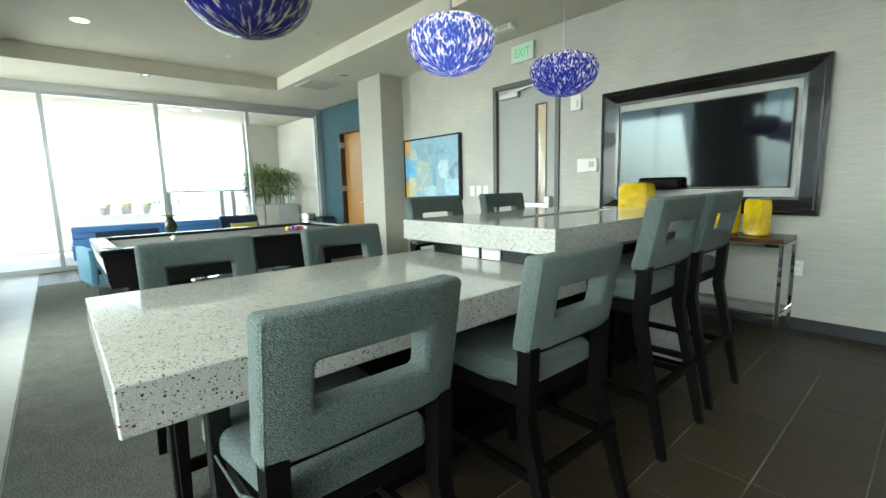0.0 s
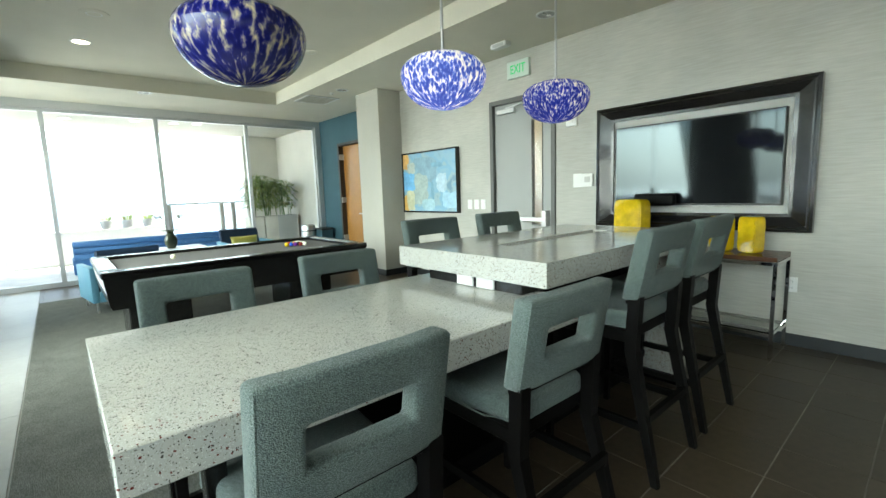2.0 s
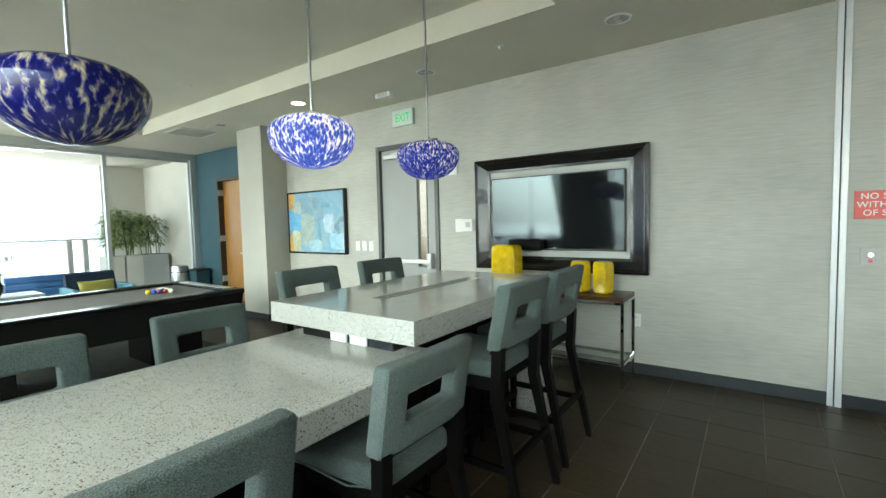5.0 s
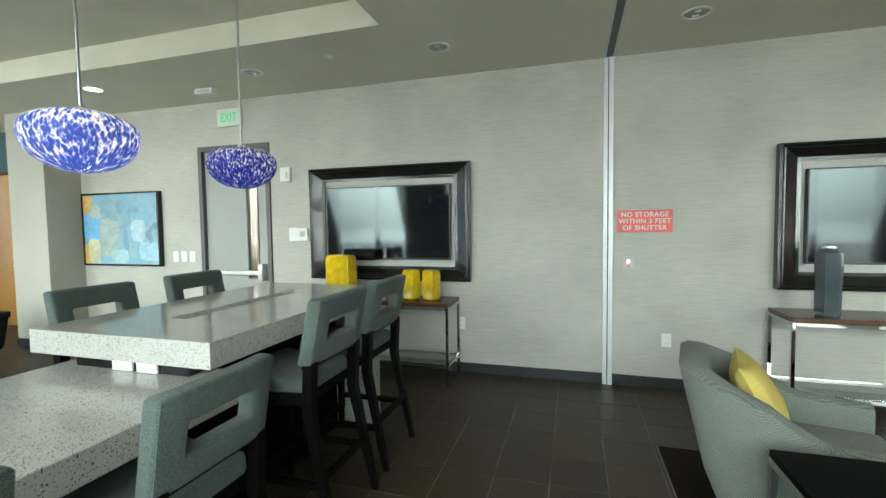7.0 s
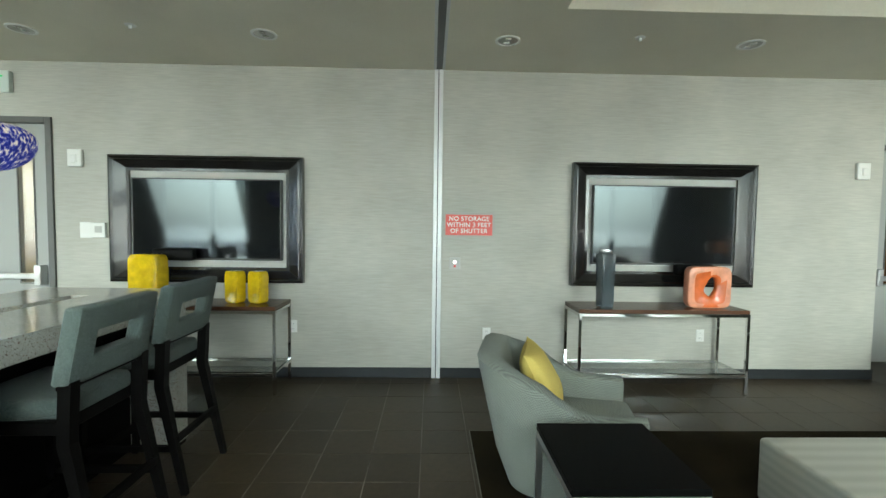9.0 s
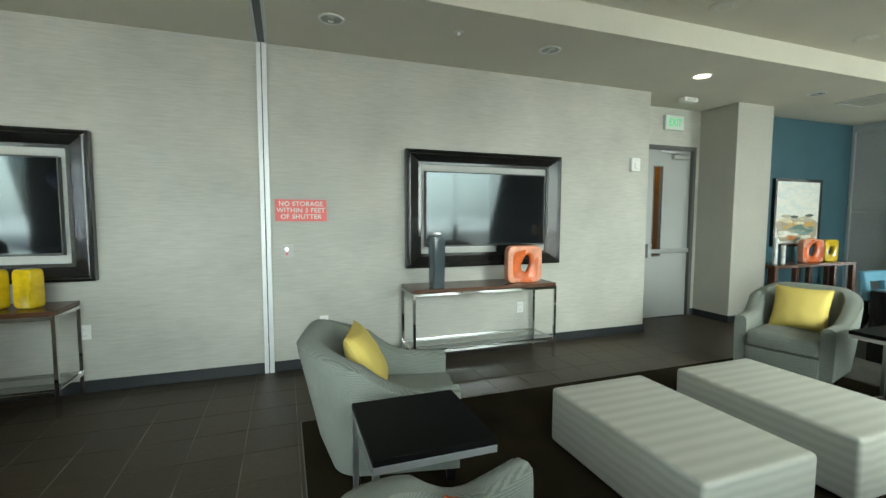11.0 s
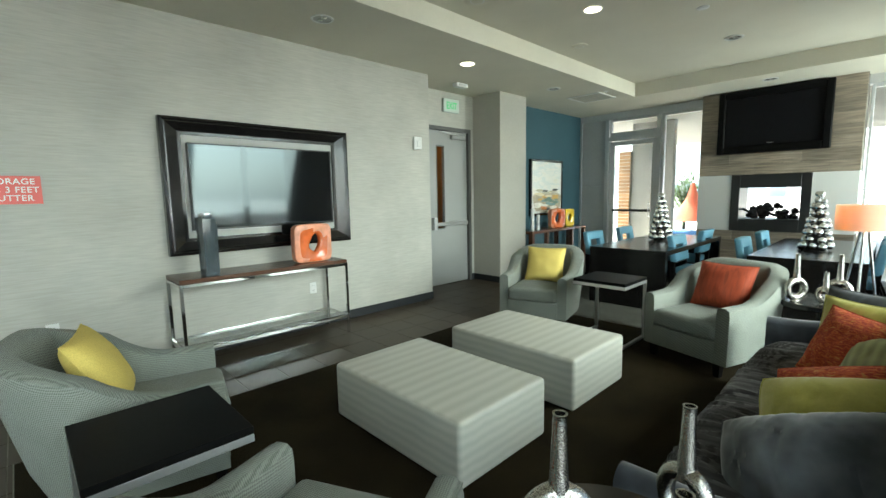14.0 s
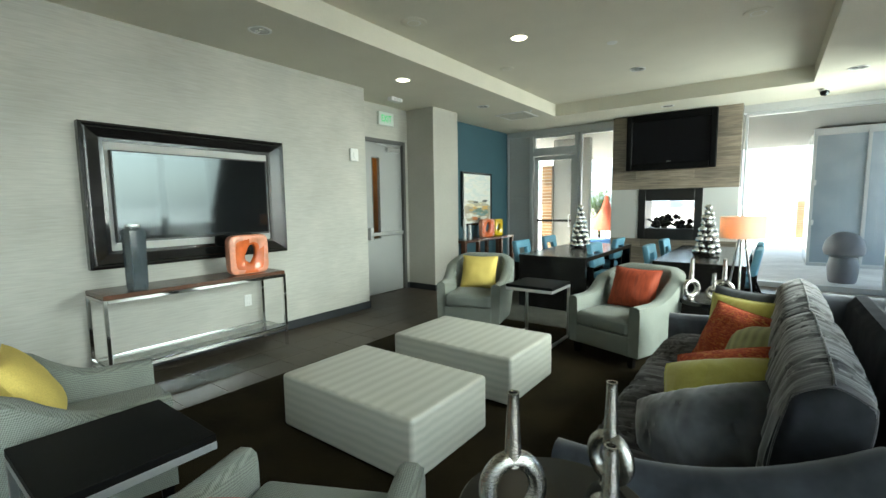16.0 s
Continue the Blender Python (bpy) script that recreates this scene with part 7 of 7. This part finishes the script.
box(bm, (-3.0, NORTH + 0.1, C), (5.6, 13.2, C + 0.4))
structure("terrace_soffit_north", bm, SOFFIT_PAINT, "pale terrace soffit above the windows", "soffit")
bm = B()
box(bm, (5.0, NORTH + 0.1, 0), (5.2, 13.2, C))
box(bm, (4.05, 13.0, 0), (5.0, 13.2, C))
structure("terrace_wall_north", bm, STUCCO, "pale stucco terrace wall", "wall")
bm = B()
box(bm, (-2.4, 10.9, 0.0), (-1.05, 11.1, 2.9), 0.01, 1)
structure("terrace_screen_north", bm, GREY_PANEL, "grey-blue terrace screen wall", "screen wall")

for x_, y_ in ((0.26, 11.68), (1.41, 11.44), (2.13, 11.43), (2.56, 11.31)):
    downlight(x_, y_, C, 1)

rail = thing("terrace_railing", "pale metal and glass terrace railing", "railing")
for x in (2.07, 3.32, 3.62):
    bm = B()
    box(bm, (x, 13.02, -0.02), (x + 0.10, 13.12, 1.30), 0.004, 1)
    part("post", bm, COLUMN, rail, "pale metal post")
bm = B()
box(bm, (2.07, 13.02, 1.303), (4.05, 13.12, 1.345), 0.004, 1)
part("handrail", bm, ALU, rail)
for a, b in ((2.18, 3.31), (3.43, 3.61)):
    bm = B()
    box(bm, (a, 13.06, 0.1), (b, 13.07, 1.25))
    part("glass_panel", bm, GLASS, rail).visible_shadow = False


def outdoor_sofa(m, length, label):
    t = thing("outdoor_sofa", label, "outdoor sofa", m, "outdoor sofas")
    bm = B()
    box(bm, (0, 0, 0.0), (length, 0.75, 0.3), 0.01, 1)
    part("base", bm, BLUE_FABRIC, t)
    for k in range(3):
        bm = B()
        box(bm, (0.02, 0.0 + 0.01, 0.30 + 0.125 * k), (length - 0.02, 0.16, 0.42 + 0.125 * k), 0.02, 2)
        part("back_slat", bm, BLUE_FABRIC, t, "blue woven back band", True)
    bm = B()
    box(bm, (0.03, 0.18, 0.30), (length - 0.03, 0.74, 0.42), 0.03, 2)
    part("seat_cushion", bm, BLUE_FABRIC, t, "", True)
    return t


outdoor_sofa(pose(0.08, 11.4, -0.02), 1.74, "long blue woven outdoor sofa on the terrace")
outdoor_sofa(pose(1.93, 11.45, -0.02), 0.97, "short blue woven outdoor sofa on the terrace")


def bamboo(m, seed, n_stems, height, label, pot_mat, w, d, h):
    rng = random.Random(seed)
    t = thing("potted_bamboo", label, "plant", m, "planters with bamboo")
    bm = B()
    box(bm, (-w / 2, -d / 2, 0), (w / 2, d / 2, h), 0.008, 1)
    part("planter", bm, pot_mat, t, "pale rectangular planter")
    bm, bl = B(), B()
    for i in range(n_stems):
        x, y = rng.uniform(-w * 0.4, w * 0.4), rng.uniform(-d * 0.3, d * 0.3)
        top = Vector((x + rng.uniform(-0.12, 0.2), y + rng.uniform(-0.15, 0.15), h + height * rng.uniform(0.75, 1.0)))
        base = Vector((x, y, h - 0.05))
        rod(bm, base, top, 0.011, 0.004, 6)
        for j in range(70):
            f = 1 - 0.72 * rng.random() ** 1.3
            p = base.lerp(top, f)
            a = rng.uniform(0, 6.28)
            leaf(bl, p + Vector((math.cos(a), math.sin(a), 0.2)) * rng.uniform(0.02, 0.22), (math.cos(a), math.sin(a), rng.uniform(-0.2, 0.6)), rng.uniform(0.12, 0.22), 0.042, 0.5, 3)
    part("stems", bm, LEAF, t)
    part("leaves", bl, BAMBOO_LEAF, t, "narrow yellow-green leaves", True)


for k, (x_, w_) in enumerate(((3.80, 0.36), (4.18, 0.34), (4.62, 0.56))):
    bamboo(pose(x_, 11.8, -0.02), 11 + k, 8, 1.05, "green bamboo in a pale planter on the terrace", STUCCO if k < 2 else GREY_PANEL, w_, 0.45, 0.95)
bm = B()
box(bm, (-1.0, 13.45, -0.02), (2.2, 13.75, 0.78), 0.01, 1)
structure("parapet_north", bm, WHITE_STUCCO, "pale parapet wall behind the railing", "parapet")
for k, x_ in enumerate((0.84, 1.275, 1.71)):
    t = thing("potted_grass", "spiky grass in a grey pot on the parapet", "plant", pose(x_, 13.6, 0.78), "potted grasses")
    bm = B()
    lathe(bm, [(0, 0), (0.11, 0), (0.15, 0.2), (0.13, 0.2), (0, 0.17)], 20)
    part("pot", bm, GREY_PANEL, t, "", True)
    bm = B()
    rng = random.Random(40 + k)
    for i in range(70):
        a = rng.uniform(0, 6.28)
        leaf(bm, (0.07 * math.cos(a), 0.07 * math.sin(a), 0.17), (0.5 * math.cos(a), 0.5 * math.sin(a), 1), rng.uniform(0.14, 0.28), 0.012, 0.2, 3)
    part("blades", bm, BAMBOO_LEAF, t)


# ---- outside, south terrace ----
# soffit and wall take the darkened stucco in place of real shade
bm = B()
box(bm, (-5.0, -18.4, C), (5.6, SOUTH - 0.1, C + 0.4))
structure("terrace_soffit_south", bm, SHADED_STUCCO, "stucco terrace soffit above the windows, coloured as in shade", "soffit")
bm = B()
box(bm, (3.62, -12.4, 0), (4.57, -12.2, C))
structure("terrace_wall_south", bm, SHADED_STUCCO, "stucco terrace wall, coloured as in shade", "wall")


def brick_pier(name, x0, x1, y0, y1, z1, label):
    t = thing(name, label, "brick pier", kind="structure")
    bm = B()
    box(bm, (x0 + 0.01, y0 + 0.01, -0.02), (x1 - 0.01, y1 - 0.01, z1))
    part("mortar_core", bm, STUCCO, t)
    n_ = max(1, round((x1 - x0) / 0.22))
    w = (x1 - x0) / n_
    mesh = None
    rows = int(z1 / 0.085)
    for r in range(rows):
        for k in range(n_):
            if mesh is None:
                bm = B()
                box(bm, (-w / 2 + 0.005, -0.01, -0.036), (w / 2 - 0.005, 0.01, 0.036), 0.004, 1)
                first = part("brick", bm, BRICK, t)
                mesh = first.data
                ob = first
            else:
                ob = new("brick", mesh)
                ob.parent = t
            ob.location = (x0 + w * (k + 0.5), y1 + 0.004, 0.04 + 0.085 * r)
    return t


brick_pier("brick_pier_1", 4.575, 4.87, -12.4, -12.15, 2.48, "tan brick pier on the terrace")
brick_pier("brick_pier_2", -1.45, -0.95, -23.9, -23.5, 1.45, "low tan brick pier on the terrace")
front = thing("glass_storefront", "blue-grey glazed storefront across the terrace", "storefront", pose(-0.82, -14.1, -0.02))
STORE_GLASS = material("blue_grey_glazing", (0.25, 0.29, 0.315), 0.12, blotch=0.15, blotch_scale=1.5)
for k in range(3):
    bm = B()
    box(bm, (-0.9 * (k + 1), -0.12, 0.08), (-0.9 * k - 0.06, -0.06, 2.95))
    part("pane", bm, STORE_GLASS, front, "blue-grey glass pane")
    bm = B()
    box(bm, (-0.9 * k - 0.06, -0.14, 0.0), (-0.9 * k, 0.0, 3.1), 0.004, 1)
    part("post", bm, GREY_PANEL, front, "grey metal post")
bm = B()
box(bm, (-2.7, -0.13, 2.95), (-0.06, -0.01, 3.1))
part("header", bm, GREY_PANEL, front)
bm = B()
box(bm, (-2.7, -0.13, 0.0), (-0.06, -0.01, 0.08))
part("sill", bm, GREY_PANEL, front)
bm = B()
box(bm, (-2.7, -2.0, 0.0), (-0.02, -0.16, 3.1))
part("back_wall", bm, STORE_GLASS, front, "dim interior behind the glass")
for z in (1.0, 1.9):
    bm = B()
    box(bm, (-0.09, 0.0, z - 0.06), (-0.05, 0.05, z + 0.06), 0.006, 1)
    part("hinge", bm, STEEL, front, "steel hinge")

urn = thing("stone_ball_urn", "dark grey stone urn crowned by a smooth stone ball", "urn", pose(-1.22, -11.7, -0.02))
STONE_GREY = material("dark_cast_stone", (0.12, 0.12, 0.13), 0.55, grain=0.15, scale=40, blotch=0.25)
bm = B()
lathe(bm, [(0, 0), (0.18, 0), (0.2, 0.03), (0.225, 0.2), (0.225, 0.32), (0.2, 0.43), (0.19, 0.47), (0, 0.47)], 32)
part("urn", bm, STONE_GREY, urn, "rounded dark grey urn", True)
bm = B()
lathe(bm, [(0.0, 0.455), (0.19, 0.47), (0.28, 0.52), (0.305, 0.62), (0.27, 0.77), (0.18, 0.88), (0.09, 0.925), (0, 0.935)], 32)
part("ball", bm, STONE_GREY, urn, "smooth stone ball", True)

umb = thing("closed_umbrella", "closed red patio umbrella on the terrace", "umbrella", pose(4.05, -15.2, -0.02))
bm = B()
lathe(bm, [(0.0, 1.75), (0.05, 1.7), (0.16, 1.3), (0.42, 0.85), (0.48, 0.66), (0.42, 0.64), (0.03, 0.8)], 12)
part("canopy", bm, material("red_canvas", (0.60, 0.13, 0.07), 0.8, blotch=0.2), umb, "red canvas", True)
bm = B()
rod(bm, (0, 0, 0.05), (0, 0, 1.8), 0.022)
part("pole", bm, STEEL, umb)
bm = B()
lathe(bm, [(0, 0), (0.3, 0), (0.3, 0.05), (0.04, 0.09), (0, 0.09)], 24)
part("base", bm, GREY_PANEL, umb)
t = thing("terrace_bench", "blue terrace bench below the umbrella", "bench", pose(3.75, -13.5, -0.02))
bm = B()
box(bm, (-0.7, -0.3, 0.35), (0.7, 0.3, 0.5), 0.02, 1)
part("seat", bm, BLUE_FABRIC, t)
for x in (-0.6, 0.6):
    bm = B()
    box(bm, (x - 0.04, -0.25, 0.0), (x + 0.04, 0.25, 0.35))
    part("leg", bm, ALU, t)
tree = thing("terrace_tree", "small leafy tree beyond the terrace", "tree", pose(4.85, -17.2, -0.02))
bm = B()
rod(bm, (0, 0, 0), (0.05, 0, 1.2), 0.06, 0.035)
for a in range(5):
    rod(bm, (0.04, 0, 1.0), (0.04 + 0.4 * math.cos(a * 1.26), 0.4 * math.sin(a * 1.26), 1.7 + 0.1 * (a % 3)), 0.025, 0.008, 6)
part("trunk", bm, ESPRESSO, tree)
bm = B()
rng = random.Random(21)
for i in range(2600):
    v = Vector((rng.gauss(0, 0.26), rng.gauss(0, 0.26), rng.gauss(0, 0.34)))
    leaf(bm, Vector((0.0, 0, 1.35)) + v, (rng.uniform(-1, 1), rng.uniform(-1, 1), rng.uniform(-.3, .6)), 0.11, 0.05, 0.3, 2)
part("crown", bm, LEAF, tree, "loose green crown")


# ---- far buildings ----
def tower(name, x, y, w, d, h, mat, rows, cols, face):
    t = thing(name, "far office tower, haze put into its pale colour", "building", pose(x, y, -20))
    bm = B()
    box(bm, (-w / 2, -d / 2, 0), (w / 2, d / 2, h))
    part("wall", bm, mat, t)
    pane = None
    for r in range(rows):
        for c in range(cols):
            if pane is None:
                bm = B()
                box(bm, (-0.36 * w / cols, -0.06, -0.3 * h / rows), (0.36 * w / cols, 0.06, 0.3 * h / rows))
                ob = part("window", bm, FARGLASS, t)
                pane = ob.data
            else:
                ob = new("window", pane)
                ob.parent = t
            ob.location = (-w / 2 + w * (c + 0.5) / cols, face * d / 2, h * (r + 0.5) / rows)


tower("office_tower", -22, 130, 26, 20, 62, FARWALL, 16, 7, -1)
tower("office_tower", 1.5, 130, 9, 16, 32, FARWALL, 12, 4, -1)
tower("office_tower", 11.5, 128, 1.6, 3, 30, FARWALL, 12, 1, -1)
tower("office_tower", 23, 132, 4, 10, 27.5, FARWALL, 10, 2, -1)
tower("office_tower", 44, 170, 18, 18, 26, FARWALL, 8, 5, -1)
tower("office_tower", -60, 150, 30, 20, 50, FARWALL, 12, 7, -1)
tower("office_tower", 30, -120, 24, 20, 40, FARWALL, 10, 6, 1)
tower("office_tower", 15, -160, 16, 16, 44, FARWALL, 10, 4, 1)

# added slabs that hide the cream horizon of the sky behind haze colour
bm = B()
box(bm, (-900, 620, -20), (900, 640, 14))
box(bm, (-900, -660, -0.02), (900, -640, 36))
structure("backdrop", bm, FARWALL, "pale slabs added to cover the sky's horizon band", "backdrop")

# ---- floor tiles ----
tile_mesh = {}


def tile_data(length, width):
    key = (round(length, 3), round(width, 3))
    if key not in tile_mesh:
        bm = B()
        box(bm, (0, 0, -0.011), (length, width, 0.0), 0.0015, 1)
        tile_mesh[key] = finish("tile", bm, TILE)
    return tile_mesh[key]


gap = 0.0042
rest = B()
count = 0
k0 = int((SOUTH - 0.36) / STRIP) - 1
for k in range(k0, -k0 + 1):
    y0 = 0.36 + STRIP * k
    y1 = y0 + STRIP
    if y1 < SOUTH or y0 > NORTH:
        continue
    x = 3.02 - STRIP * 12
    while x < 5.1:
        a, b = max(x, PALE), min(x + STRIP, 5.1)
        x += STRIP
        if b - a < 0.05:
            continue
        near = -3.6 < y0 < 2.0 and b > 0.9
        under = (a > -0.37 and b < 3.3 and -9.5 < y0 and y1 < -1.04) or (a > -0.37 and b < 2.88 and y0 > 2.25 and y1 < 8.4)
        if under:
            continue
        if near and count < 290:
            ob = new("tile", tile_data(b - a - gap, STRIP - gap))
            ob.parent = floor
            ob.location = (a + gap / 2, max(y0, SOUTH) + gap / 2, 0)
            count += 1
        else:
            box(rest, (a + gap / 2, max(y0, SOUTH) + gap / 2, -0.011), (b - gap / 2, min(y1, NORTH) - gap / 2, 0.0))
far_tiles = part("far_tiles", rest, TILE, floor, "dark brown porcelain tiles further off")
tagged(far_tiles, kind="stuff")
